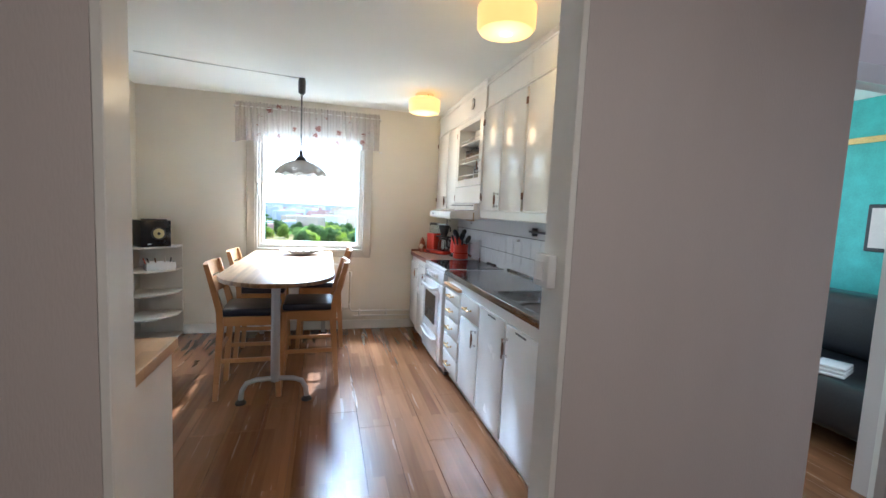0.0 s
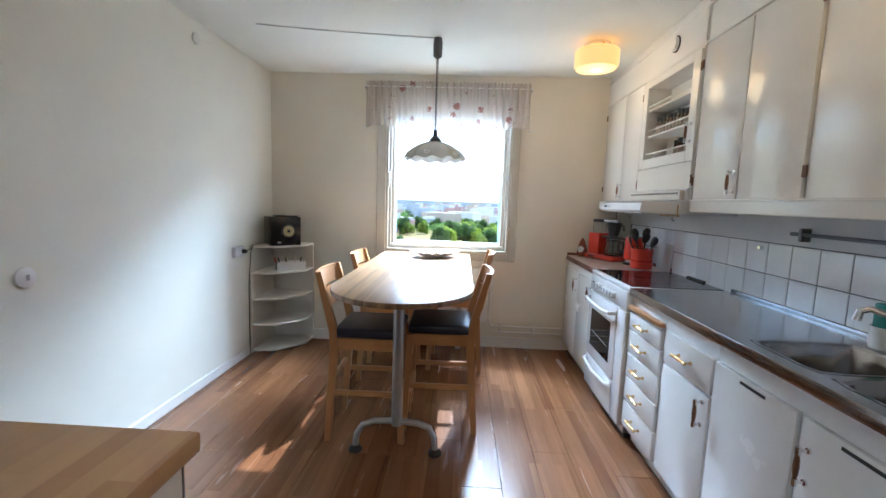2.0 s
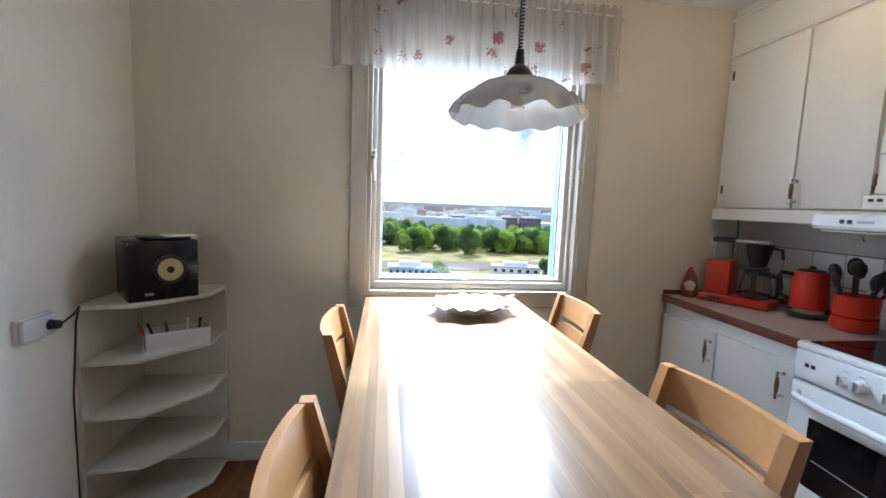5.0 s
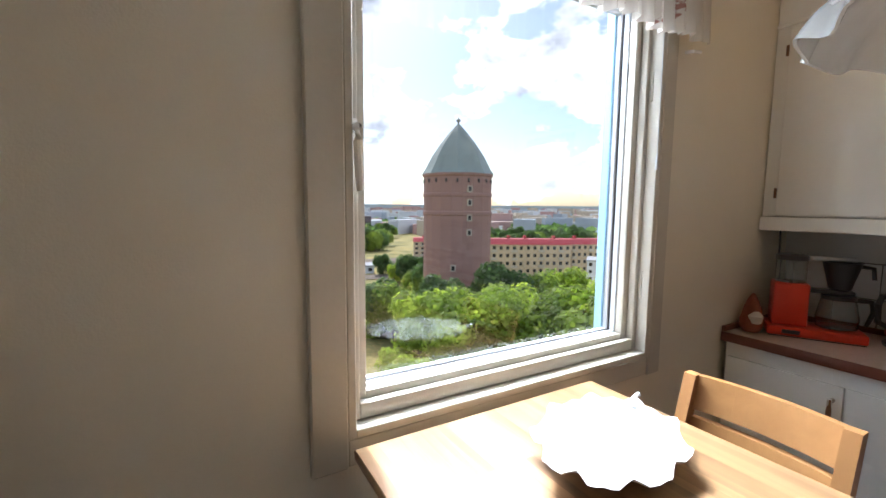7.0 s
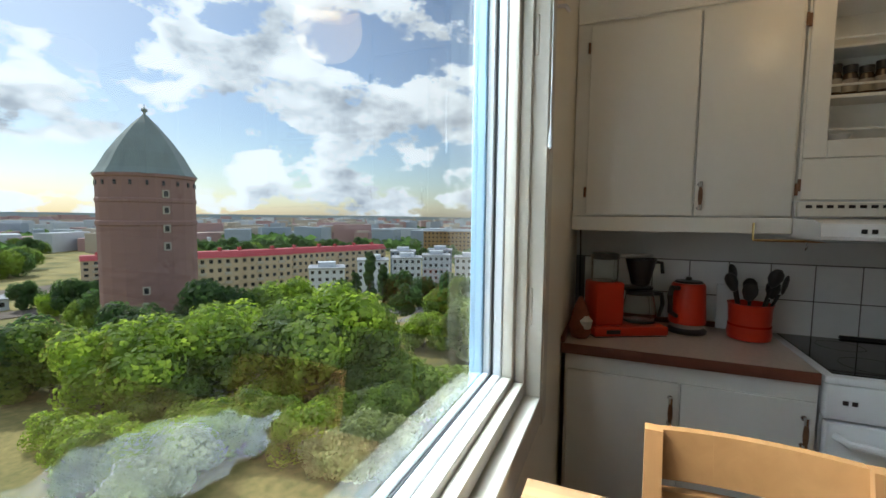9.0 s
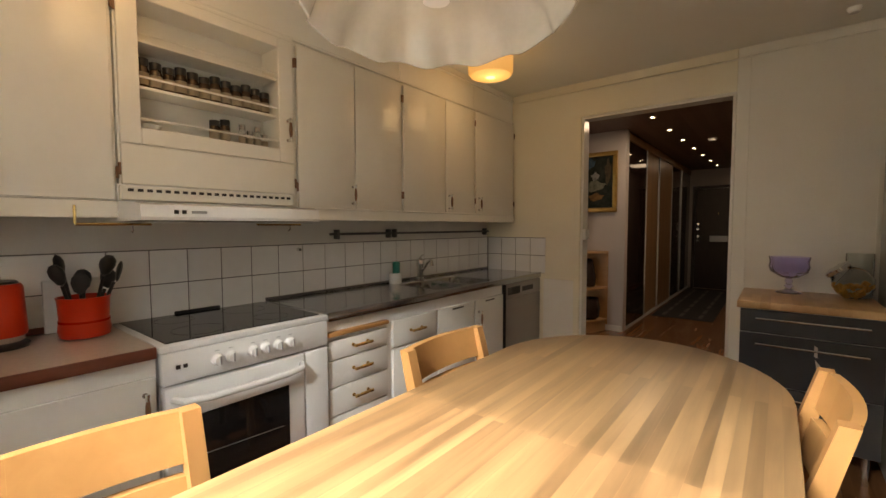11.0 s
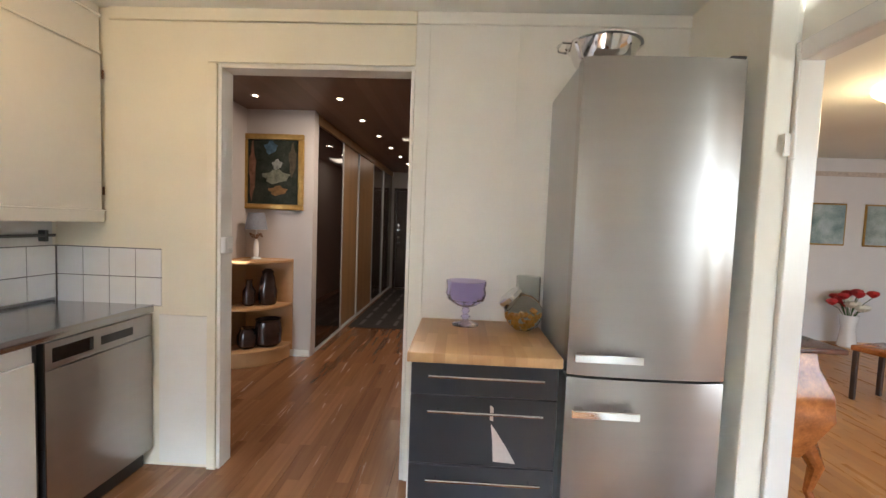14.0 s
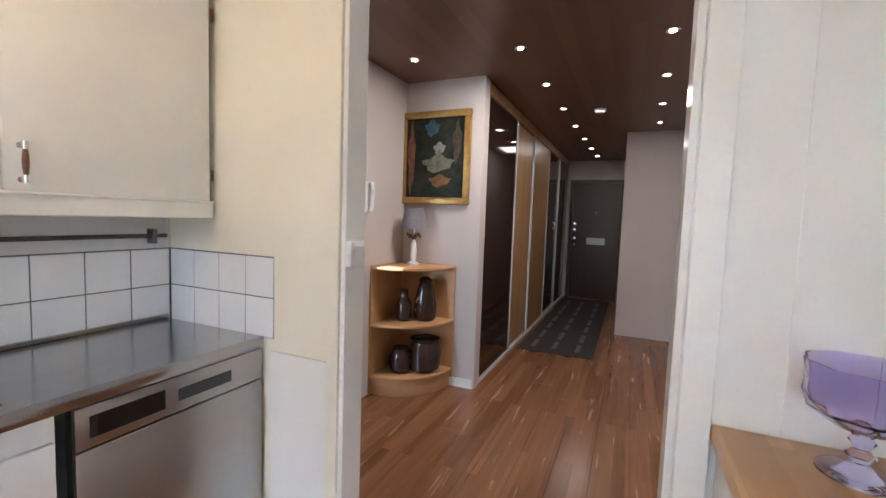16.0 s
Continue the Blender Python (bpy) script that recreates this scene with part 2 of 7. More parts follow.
M_GREYWALL = mat("grey_splash_wall", (0.58, 0.58, 0.57), 0.5, var=0.03, bump=0.05)
M_ALBLUE = mat("blue_outer_frame", (0.30, 0.52, 0.74), 0.4, var=0.05)
M_DARKWOOD = mat("dark_brown_door", (0.045, 0.028, 0.024), 0.3, var=0.15, scale=9, bump=0.04, stretch=(4, 4, 0.4))


# ---- mesh helpers ----
def box(bm, x0, y0, z0, x1, y1, z1, bev=0.0, seg=1, m=None):
    t = bmesh.new()
    bmesh.ops.create_cube(t, size=1)
    for v in t.verts:
        v.co = Vector(((x0 + x1) / 2 + v.co.x * (x1 - x0), (y0 + y1) / 2 + v.co.y * (y1 - y0), (z0 + z1) / 2 + v.co.z * (z1 - z0)))
    if bev:
        bmesh.ops.bevel(t, geom=t.edges[:], offset=bev, segments=seg, affect='EDGES', profile=0.5)
    return merge(bm, t, m)


def merge(bm, t, m=None):
    if m is not None:
        bmesh.ops.transform(t, matrix=m, verts=t.verts)
    me = bpy.data.meshes.new("tmp")
    t.to_mesh(me)
    t.free()
    bm.from_mesh(me)
    bpy.data.meshes.remove(me)
    return bm


def cyl(bm, p0, p1, r0, r1=None, seg=16, caps=True):
    p0, p1 = Vector(p0), Vector(p1)
    t = bmesh.new()
    bmesh.ops.create_cone(t, cap_ends=caps, segments=seg, radius1=r0, radius2=r0 if r1 is None else r1, depth=(p1 - p0).length)
    return merge(bm, t, Matrix.Translation((p0 + p1) / 2) @ (p1 - p0).to_track_quat('Z', 'Y').to_matrix().to_4x4())


def lathe(bm, prof, at=(0, 0, 0), seg=24, wave=None):
    """prof: (radius, z) from bottom to top; wave(angle, i) scales the radius."""
    rows = []
    for i, (r, z) in enumerate(prof):
        ring = []
        for k in range(seg):
            a = 2 * math.pi * k / seg
            q, dz = wave(a, i) if wave else (1, 0)
            ring.append(bm.verts.new((at[0] + r * q * math.cos(a), at[1] + r * q * math.sin(a), at[2] + z + dz)))
        rows.append(ring)
    for a, b in zip(rows, rows[1:]):
        for k in range(seg):
            bm.faces.new((a[k], a[(k + 1) % seg], b[(k + 1) % seg], b[k]))
    if prof[0][0] > 1e-4 and not wave:
        bm.faces.new(rows[0][::-1])
    return bm


def tube(bm, pts, r, seg=8, closed_caps=True):
    pts = [Vector(p) for p in pts]
    rings = []
    up = Vector((0.0123, 0.21, 1)).normalized()
    for i, p in enumerate(pts):
        d = (pts[min(i + 1, len(pts) - 1)] - pts[max(i - 1, 0)]).normalized()
        s = d.cross(up)
        if s.length < 1e-3:
            s = d.cross(Vector((1, 0, 0)))
        s.normalize()
        u = s.cross(d)
        rr = r[i] if isinstance(r, (list, tuple)) else r
        rings.append([bm.verts.new(p + (s * math.cos(2 * math.pi * k / seg) + u * math.sin(2 * math.pi * k / seg)) * rr) for k in range(seg)])
    for a, b in zip(rings, rings[1:]):
        for k in range(seg):
            bm.faces.new((a[k], a[(k + 1) % seg], b[(k + 1) % seg], b[k]))
    if closed_caps:
        bm.faces.new(rings[0][::-1])
        bm.faces.new(rings[-1])
    return bm


def prism(bm, poly, z0, z1, bev=0.0):
    t = bmesh.new()
    f = t.faces.new([t.verts.new((x, y, z0)) for x, y in poly])
    r = bmesh.ops.extrude_face_region(t, geom=[f])
    bmesh.ops.translate(t, verts=[g for g in r["geom"] if isinstance(g, bmesh.types.BMVert)], vec=(0, 0, z1 - z0))
    bmesh.ops.recalc_face_normals(t, faces=t.faces)
    if bev:
        es = [e for e in t.edges if abs(e.verts[0].co.z - e.verts[1].co.z) < 1e-5]
        bmesh.ops.bevel(t, geom=es, offset=bev, segments=2, affect='EDGES', profile=0.5)
    return merge(bm, t)


def mesh_object(name, bm, material, smooth=True):
    bmesh.ops.recalc_face_normals(bm, faces=bm.faces)
    me = bpy.data.meshes.new(name)
    bm.to_mesh(me)
    bm.free()
    me.materials.append(material)
    if smooth:
        me.set_sharp_from_angle(angle=radians(35)) if hasattr(me, "set_sharp_from_angle") else None
        me.polygons.foreach_set("use_smooth", [True] * len(me.polygons))
        me.update()
    return new(name, me)


def part(name, bm, material, parent, label="", smooth=True):
    ob = mesh_object(name, bm, material, smooth)
    ob.parent = parent
    if label:
        ob["label"] = label
    return ob


def thing(name, at, label, category, group="", rz=0.0, kind=""):
    e = new(name)
    e.empty_display_size = 0.1
    e.matrix_basis = pose(*at, 0, 0, rz)
    return tagged(e, label, category, group, kind)


def B(*a, **k):
    return box(bmesh.new(), *a, **k)


def structure(name, bm, material, label, category, smooth=False):
    return tagged(mesh_object(name, bm, material, smooth), label, category, kind="structure")


# ---- plan ----
XL, XR, YD, H = -0.06, 3.24, 3.69, 2.46      # kitchen: left wall, counter wall, window wall, ceiling
YH = -0.06                                   # kitchen side of the wall to the hall
DX0, DX1, DH = 1.305, 2.335, 2.18             # opening to the hall
WT = 0.095                                   # wall to the hall
LX = -0.24                                   # living-room side of the left wall
WX0, WX1, WZ0, WZ1 = 1.01, 2.14, 0.885, 2.20   # window opening

# ---- large structure ----
bm = bmesh.new()
for a in ((XL - 0.25, YD, -0.2, WX0, YD + 0.17, H + 0.3), (WX1, YD, -0.2, 3.41, YD + 0.17, H + 0.3), (WX0, YD, -0.2, WX1, YD + 0.17, WZ0), (WX0, YD, WZ1, WX1, YD + 0.17, H + 0.3)):
    box(bm, *a)
structure("wall_window", bm, M_WALL, "cream papered wall round the kitchen window", "wall")
structure("wall_counter", B(XR, YH - WT, -0.2, 3.27, YD, H + 0.3), M_WALL, "cream painted wall behind the kitchen units", "wall")
bm = B(LX, 1.225, -0.2, XL, YD, H + 0.3)
structure("wall_left", bm, M_WALL_L, "pale smooth papered wall beside the dining table", "wall")
structure("wall_pier", B(LX, YH - WT, -0.2, XL, 0.505, H + 0.3), M_WALL_L, "pale painted wall pier beside the fridge", "wall")
structure("wall_transom", B(LX + 0.02, 0.505, 2.09, LX + 0.06, 1.225, H + 0.3), M_WALL_L, "painted panel above the living room doorway", "wall")
bm = bmesh.new()
box(bm, XL, YH - WT, -0.2, DX0, YH, H + 0.3)
box(bm, DX0, YH - WT, DH, DX1, YH, H + 0.3)
structure("wall_hall_left", bm, M_PANEL, "white boarded partition between kitchen and hall", "wall")
structure("wall_hall_right", B(DX1, YH - WT, -0.2, XR, YH, H + 0.3), M_CREAMBOARD, "cream painted partition beside the counter", "wall")
structure("ceiling_kitchen", B(XL, YH, H, XR, YD, H + 0.3), M_CEIL, "plain white kitchen ceiling", "ceiling")
structure("floor", B(-6.2, -9.2, -0.2, 6.6, YD + 0.17, -0.012), M_GROUT, "floor slab under the boards", "floor")
# hall: walls, ceiling, closets
HY, HZ = -6.85, 2.46
bm = bmesh.new()
box(bm, 2.52, -2.14, -0.2, 3.37, -2.02, H + 0.3)
box(bm, 3.20, -2.02, -0.2, 3.37, -1.25, H + 0.3)
structure("wall_hall_niche", bm, M_HALLWALL, "light mauve papered wall with a framed picture", "wall")
structure("wall_hall_end", B(1.2, HY - 0.1, -0.2, 3.0, HY, H + 0.3), M_HALLWALL, "papered wall round the entrance door", "wall")
bm = bmesh.new()
box(bm, -0.5, -4.55, -0.2, 1.55, -4.45, H + 0.3)
box(bm, 1.45, HY, -0.2, 1.55, -4.55, H + 0.3)
structure("wall_hall_block", bm, M_HALLWALL, "light papered wall block beside the corridor", "wall")
structure("wall_hall_side", B(-0.5, -4.45, -0.2, -0.4, YH - WT - 0.01, H + 0.3), M_HALLWALL, "papered side wall of the hall", "wall")
bm = bmesh.new()
box(bm, 3.0, HY, -0.2, 3.1, -2.14, H + 0.3)
structure("wall_closet_back", bm, M_HALLWALL, "wall behind the sliding closets", "wall")
bm = bmesh.new()
box(bm, -0.4, YH - WT - 0.010, -0.2, DX0 - 0.002, YH - WT, H + 0.3)
box(bm, DX1 + 0.002, YH - WT - 0.010, -0.2, 3.27, YH - WT, H + 0.3)
box(bm, DX0 - 0.002, YH - WT - 0.010, DH + 0.002, DX1 + 0.002, YH - WT, H + 0.3)
structure("wall_hall_paper", bm, M_HALLWALL, "mauve grey striped wallpaper on the hall side", "wall")
bm = bmesh.new()
box(bm, -0.5, -4.45, HZ, 5.6, YH - WT - 0.011, H + 0.3)
box(bm, 1.55, HY, HZ, 3.0, -4.45, H + 0.3)
structure("ceiling_hall", bm, M_HALLCEIL, "reddish brown boarded hall ceiling", "ceiling")
# alcove to the teal room
bm = bmesh.new()
box(bm, 3.271, 0.25, -0.2, 3.46, 0.35, H + 0.3)
box(bm, 4.46, 0.25, -0.2, 6.1, 0.35, H + 0.3)
box(bm, 3.46, 0.25, 2.04, 4.46, 0.35, H + 0.3)
box(bm, 3.37, -1.35, -0.2, 5.6, -1.25, H + 0.3)
box(bm, 5.5, -1.25, -0.2, 5.6, 0.25, H + 0.3)
structure("wall_alcove", bm, M_HALLWALL, "papered wall round the teal room doorway", "wall")
bm = bmesh.new()
box(bm, 3.271, 3.4, -0.2, 6.1, 3.5, 0.7)
box(bm, 3.271, 3.4, 2.2, 6.1, 3.5, H + 0.3)
box(bm, 3.271, 3.4, 0.7, 3.7, 3.5, 2.2)
box(bm, 5.8, 3.4, 0.7, 6.1, 3.5, 2.2)
box(bm, 6.0, 0.35, -0.2, 6.1, 3.4, H + 0.3)
structure("wall_teal", bm, M_TEAL, "teal sponge-painted wall with a golden border", "wall")
structure("ceiling_teal", B(3.271, 0.352, H, 6.0, 3.4, H + 0.3), M_CEIL, "white ceiling of the teal room", "ceiling")
tsk = new("teal_sky_light", bpy.data.lights.new("teal_sky_light", 'AREA'))
tsk.data.shape, tsk.data.size, tsk.data.size_y, tsk.data.energy, tsk.data.color = 'RECTANGLE', 2.0, 1.4, 18, (0.93, 0.97, 1)
tsk.matrix_world = look((4.75, 3.42, 1.45), (4.75, 0, 1.2))
structure("trim_teal", B(5.975, 0.36, 2.09, 5.998, 3.39, 2.14), M_BRASS, "golden wallpaper border", "trim")
structure("door_frame_teal", box(box(B(4.40, 0.225, 0, 4.48, 0.249, 2.10), 3.42, 0.225, 0, 3.50, 0.249, 2.10), 3.50, 0.225, 2.02, 4.40, 0.249, 2.10), M_WHITE, "white painted door casing", "door frame")

# living room beyond the left wall
bm = bmesh.new()
box(bm, -6.0, -3.85, -0.2, LX, -3.75, H + 0.3)
box(bm, -6.1, -3.75, -0.2, -6.0, YD + 0.3, H + 0.3)
box(bm, -6.0, YD, -0.2, -4.6, YD + 0.3, H + 0.3)
box(bm, -1.4, YD, -0.2, LX, YD + 0.3, H + 0.3)
box(bm, -4.6, YD, -0.2, -1.4, YD + 0.3, 0.8)
box(bm, -4.6, YD, 2.2, -1.4, YD + 0.3, H + 0.3)
structure("wall_living", bm, M_LIVWALL, "light grey living room walls", "wall")
structure("wall_living_near", B(LX - 0.06, -3.75, -0.2, LX - 0.002, YH - WT, H + 0.3), M_LIVWALL, "light grey living room wall", "wall")
structure("ceiling_living", B(-6.0, -3.75, H, LX, YD, H + 0.3), M_CEIL, "white living room ceiling", "ceiling")
structure("trim_living", box(B(-5.995, -3.745, 2.22, -0.5, -3.725, 2.28), -5.99, -3.72, 2.22, -5.97, YD, 2.28), mat("flower_border", (0.55, 0.48, 0.44), 0.7, var=0.25, scale=30), "patterned wallpaper border", "trim")

# doorway to the living room: frame, threshold, left hinges
bm = bmesh.new()
box(bm, LX, 0.507, 0, XL - 0.09, 0.545, 2.09, 0.004)
structure("door_frame_far", bm, M_WHITE, "white painted door jamb with empty hinges", "door frame")
structure("door_frame_near", B(LX, 1.185, 0, XL - 0.09, 1.223, 2.09, 0.004), M_WHITE, "white painted door jamb", "door frame")
structure("door_frame_head", B(LX, 0.545, 2.02, XL - 0.09, 1.185, 2.09, 0.004), M_WHITE, "white painted door head", "door frame")
structure("trim_pier", B(XL - 0.088, 0.506, 0, XL + 0.006, 0.528, H - 0.002, 0.004), M_WALL_L, "white painted pier edge", "trim")
for z in (0.28, 1.72):
    h = thing("door_hinge", (XL - 0.085, 0.551, z), "small white door hinge on an empty jamb", "hinge", "hinges")
    part("pin", cyl(bmesh.new(), (0, 0, -0.05), (0, 0, 0.05), 0.009, seg=10), M_WHITE, h)
    part("leaf", B(-0.004, -0.006, -0.04, 0.03, -0.001, 0.04), M_WHITE, h)

# hall doorway lining, trims and panel battens
bm = bmesh.new()
box(bm, DX0 - 0.001, YH - WT - 0.012, 0, DX0 + 0.018, YH + 0.006, DH, 0.002)
box(bm, DX1 - 0.018, YH - WT - 0.012, 0, DX1 + 0.001, YH + 0.006, DH, 0.002)
box(bm, DX0 + 0.018, YH - WT - 0.012, DH - 0.018, DX1 - 0.018, YH + 0.006, DH + 0.001, 0.002)
structure("door_1", bm, M_WHITE, "white painted lining of the hall doorway", "door frame")
bm = bmesh.new()
box(bm, DX0 - 0.075, YH + 0.001, 0, DX0 - 0.004, YH + 0.012, H - 0.07, 0.002)
for x in (1.09, 0.93, 0.78, 0.62, 0.46, 0.30, 0.14):
    box(bm, x - 0.003, YH + 0.001, 0, x + 0.003, YH + 0.005, H - 0.07)
structure("trim_panels", bm, M_PANEL, "narrow battens on the boarded wall", "trim")
bm = bmesh.new()
box(bm, XL, YH + 0.001, H - 0.062, DX0 - 0.01, YH + 0.016, H - 0.001, 0.003)
structure("trim_cornice", bm, M_PANEL, "white cornice board", "trim")
bm = bmesh.new()
box(bm, DX0 - 0.004, YH + 0.0125, DH + 0.005, DX1 + 0.05, YH + 0.020, H - 0.075, 0.002)
box(bm, DX0 - 0.005, YH + 0.001, H - 0.065, 2.92, YH + 0.018, H - 0.001, 0.003)
structure("trim_lintel", bm, M_CREAMBOARD, "cream painted board over the doorway", "trim")
structure("trim_low_panel", B(DX1 + 0.052, YH + 0.001, 0.02, 2.655, YH + 0.010, 0.845, 0.002), M_PANEL, "white low panel beside the dishwasher", "trim")
structure("trim_batten", B(DX1 + 0.002, YH + 0.001, 0.0, DX1 + 0.05, YH + 0.018, DH, 0.002), M_CREAMBOARD, "cream painted batten beside the doorway", "trim")
bm = bmesh.new()
box(bm, XL, 1.227, 0, XL + 0.014, YD, 0.07, 0.003)
box(bm, XL + 0.014, YD - 0.014, 0, 2.70, YD, 0.10, 0.003)
structure("baseboard", bm, M_WHITE, "white painted skirting board", "baseboard")
structure("baseboard_pier", box(B(XL, YH + 0.02, 0, XL + 0.012, 0.505, 0.08, 0.003), 2.53, -2.018, 0, 3.20, -2.005, 0.07), M_WHITE, "white painted skirting board", "baseboard")

# ---- window ----
win = thing("window_1", (0, 0, 0), "white painted side-hung window with a view over the town", "window", kind="structure")
bm = bmesh.new()
box(bm, WX0 - 0.085, YD - 0.022, WZ0 - 0.07, WX0, YD - 0.001, WZ1 + 0.08, 0.004)
box(bm, WX0, YD - 0.018, WZ0 - 0.068, WX1, YD - 0.001, WZ0, 0.004)
box(bm, WX1, YD - 0.022, WZ0 - 0.07, WX1 + 0.07, YD - 0.001, WZ1 + 0.08, 0.004)
box(bm, WX0, YD - 0.022, WZ1, WX1, YD - 0.001, WZ1 + 0.08, 0.004)
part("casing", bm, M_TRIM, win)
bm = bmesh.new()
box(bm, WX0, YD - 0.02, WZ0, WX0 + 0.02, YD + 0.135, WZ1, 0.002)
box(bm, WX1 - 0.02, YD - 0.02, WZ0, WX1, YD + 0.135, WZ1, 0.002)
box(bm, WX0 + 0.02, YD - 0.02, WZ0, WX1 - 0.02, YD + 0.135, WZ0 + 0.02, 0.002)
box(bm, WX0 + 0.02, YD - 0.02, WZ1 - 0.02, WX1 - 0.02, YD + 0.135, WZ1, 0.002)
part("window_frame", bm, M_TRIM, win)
GX0, GX1, GZ0, GZ1 = 1.080, 2.072, 0.965, 2.12
bm = bmesh.new()
Y0, Y1 = YD + 0.048, YD + 0.076
for ya, yb, s in ((YD + 0.020, Y0 - 0.0005, 0.026), (Y0, Y1, 0.0)):
    box(bm, WX0 + 0.022, ya, WZ0 + 0.022, GX0 - s, yb, WZ1 - 0.022, 0.004, 2)
    box(bm, GX1 + s, ya, WZ0 + 0.022, WX1 - 0.022, yb, WZ1 - 0.022, 0.004, 2)
    box(bm, GX0 - s, ya + 0.0005, WZ0 + 0.022, GX1 + s, yb, GZ0 - s * 0.7, 0.004, 2)
    box(bm, GX0 - s, ya + 0.0005, GZ1 + s * 0.5, GX1 + s, yb, WZ1 - 0.022, 0.004, 2)
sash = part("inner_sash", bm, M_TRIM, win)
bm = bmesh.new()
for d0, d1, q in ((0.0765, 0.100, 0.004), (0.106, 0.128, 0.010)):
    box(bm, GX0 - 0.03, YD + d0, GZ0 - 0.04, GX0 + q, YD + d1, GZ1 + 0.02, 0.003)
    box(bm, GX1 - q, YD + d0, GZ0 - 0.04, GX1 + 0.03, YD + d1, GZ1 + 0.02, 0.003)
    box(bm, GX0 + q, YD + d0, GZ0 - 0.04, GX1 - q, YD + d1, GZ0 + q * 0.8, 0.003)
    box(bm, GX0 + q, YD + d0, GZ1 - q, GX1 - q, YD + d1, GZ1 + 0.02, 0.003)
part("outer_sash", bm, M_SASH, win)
bm = bmesh.new()
box(bm, GX1 - 0.004, YD + 0.1005, GZ0 - 0.03, GX1 + 0.02, YD + 0.1055, GZ1)
box(bm, GX0, YD + 0.1005, GZ0 - 0.03, GX1 - 0.004, YD + 0.1055, GZ0 + 0.003)
part("gasket", bm, M_BLACK, win)
bm = bmesh.new()
box(bm, GX1 - 0.016, YD + 0.130, GZ0 - 0.05, GX1 + 0.03, YD + 0.165, GZ1 + 0.03, 0.003)
part("outer_cladding", bm, M_ALBLUE, win, "light blue outer window cladding")
pane = part("pane", B(GX0 - 0.005, YD + 0.115, GZ0 - 0.01, GX1 + 0.005, YD + 0.119, GZ1 + 0.01), M_GLASS, win, smooth=False)
pane.visible_shadow = False
HYF = YD + 0.020
bm = bmesh.new()
box(bm, 1.022, HYF - 0.012, 1.545, 1.050, HYF - 0.001, 1.625, 0.004, 2)
tube(bm, [(1.036, HYF - 0.012, 1.60), (1.036, HYF - 0.045, 1.60), (1.037, HYF - 0.052, 1.57), (1.040, HYF - 0.048, 1.51), (1.042, HYF - 0.050, 1.462)], [0.010, 0.011, 0.012, 0.011, 0.009], 10)
part("window_handle", bm, M_WHITE, win, "white enamelled casement handle")
bm = bmesh.new()
for z in (1.15, 1.85):
    cyl(bm, (2.122, HYF - 0.006, z - 0.05), (2.122, HYF - 0.006, z + 0.05), 0.007, seg=10)
part("hinge", bm, M_TRIM, win)
bm = bmesh.new()
tube(bm, [(2.112, YD - 0.026, 2.05), (2.112, YD - 0.027, 1.78), (2.110, YD - 0.028, 1.62)], 0.0016, 6)
lathe(bm, [(0.001, 1.56), (0.006, 1.565), (0.005, 1.60), (0.002, 1.622)], (2.110, YD - 0.028, 0), 10)
part("blind_cord", bm, M_SASH, win)

# ---- ground and town outside ----
GROUND = -19.0


def ground_z(x, y):
    d = math.hypot(x, y)
    s = min(1, max(0, (d - 60) / 130))
    return GROUND - 17 * s * s * (3 - 2 * s) + 0.6 * noise.noise((x * 0.03, y * 0.03, 0))


M_GRASS = mat("dry_grass_and_lawn", (0.12, 0.17, 0.045), 0.95, var=0.3, scale=0.06, bump=0.3, bscale=1.5, second=(0.44, 0.34, 0.13), mix_at=0.5)
M_ASPH = mat("pale_gravel_path", (0.34, 0.31, 0.27), 0.9, var=0.1, scale=0.5, bump=0.05)
M_RAIL = mat("brown_ballast", (0.20, 0.16, 0.125), 0.95, var=0.25, scale=0.3, bump=0.1, bscale=3)
bm = bmesh.new()
rings, last = [], None
for r in (3, 10, 20, 30, 42, 55, 70, 85, 100, 120, 145, 175, 210, 260, 330, 430, 600, 900, 1500, 2600, 4600):
    ring = [bm.verts.new((1.6 + r * math.sin(radians(a)), 4 + r * math.cos(radians(a)), ground_z(r * math.sin(radians(a)), r * math.cos(radians(a))))) for a in range(0, 360, 6)]
    if last:
        for k in range(60):
            bm.faces.new((last[k], last[(k + 1) % 60], ring[(k + 1) % 60], ring[k]))
    else:
        bm.faces.new(ring[::-1])
    last = ring
structure("ground", bm, M_GRASS, "lawns and dry grass far below the window", "ground", True)


def at_yaw(yaw, d):
    """A place outside, by its bearing from the window and its distance."""
    a = radians(yaw)
    x, y = 1.0 - d * math.sin(a), 3.5 + d * math.cos(a)
    return x, y, ground_z(x - 1.6, y - 4)


def ribbon(name, pts, width, material, label):
    bm, prev = bmesh.new(), None
    n = 14
    ps = []
    for (a0, d0), (a1, d1) in zip(pts, pts[1:]):
        for k in range(n):
            ps.append(Vector(at_yaw(a0 + (a1 - a0) * k / n, d0 + (d1 - d0) * k / n)))
    for i, p in enumerate(ps):
        d = ps[min(i + 1, len(ps) - 1)] - ps[max(i - 1, 0)]
        s = Vector((d.y, -d.x, 0)).normalized() * width / 2
        up = Vector((0, 0, 0.35))
        cur = (bm.verts.new(p + s + up), bm.verts.new(p - s + up))
        if prev:
            bm.faces.new((*prev, *cur[::-1]))
        prev = cur
    return structure(name, bm, material, label, "road")


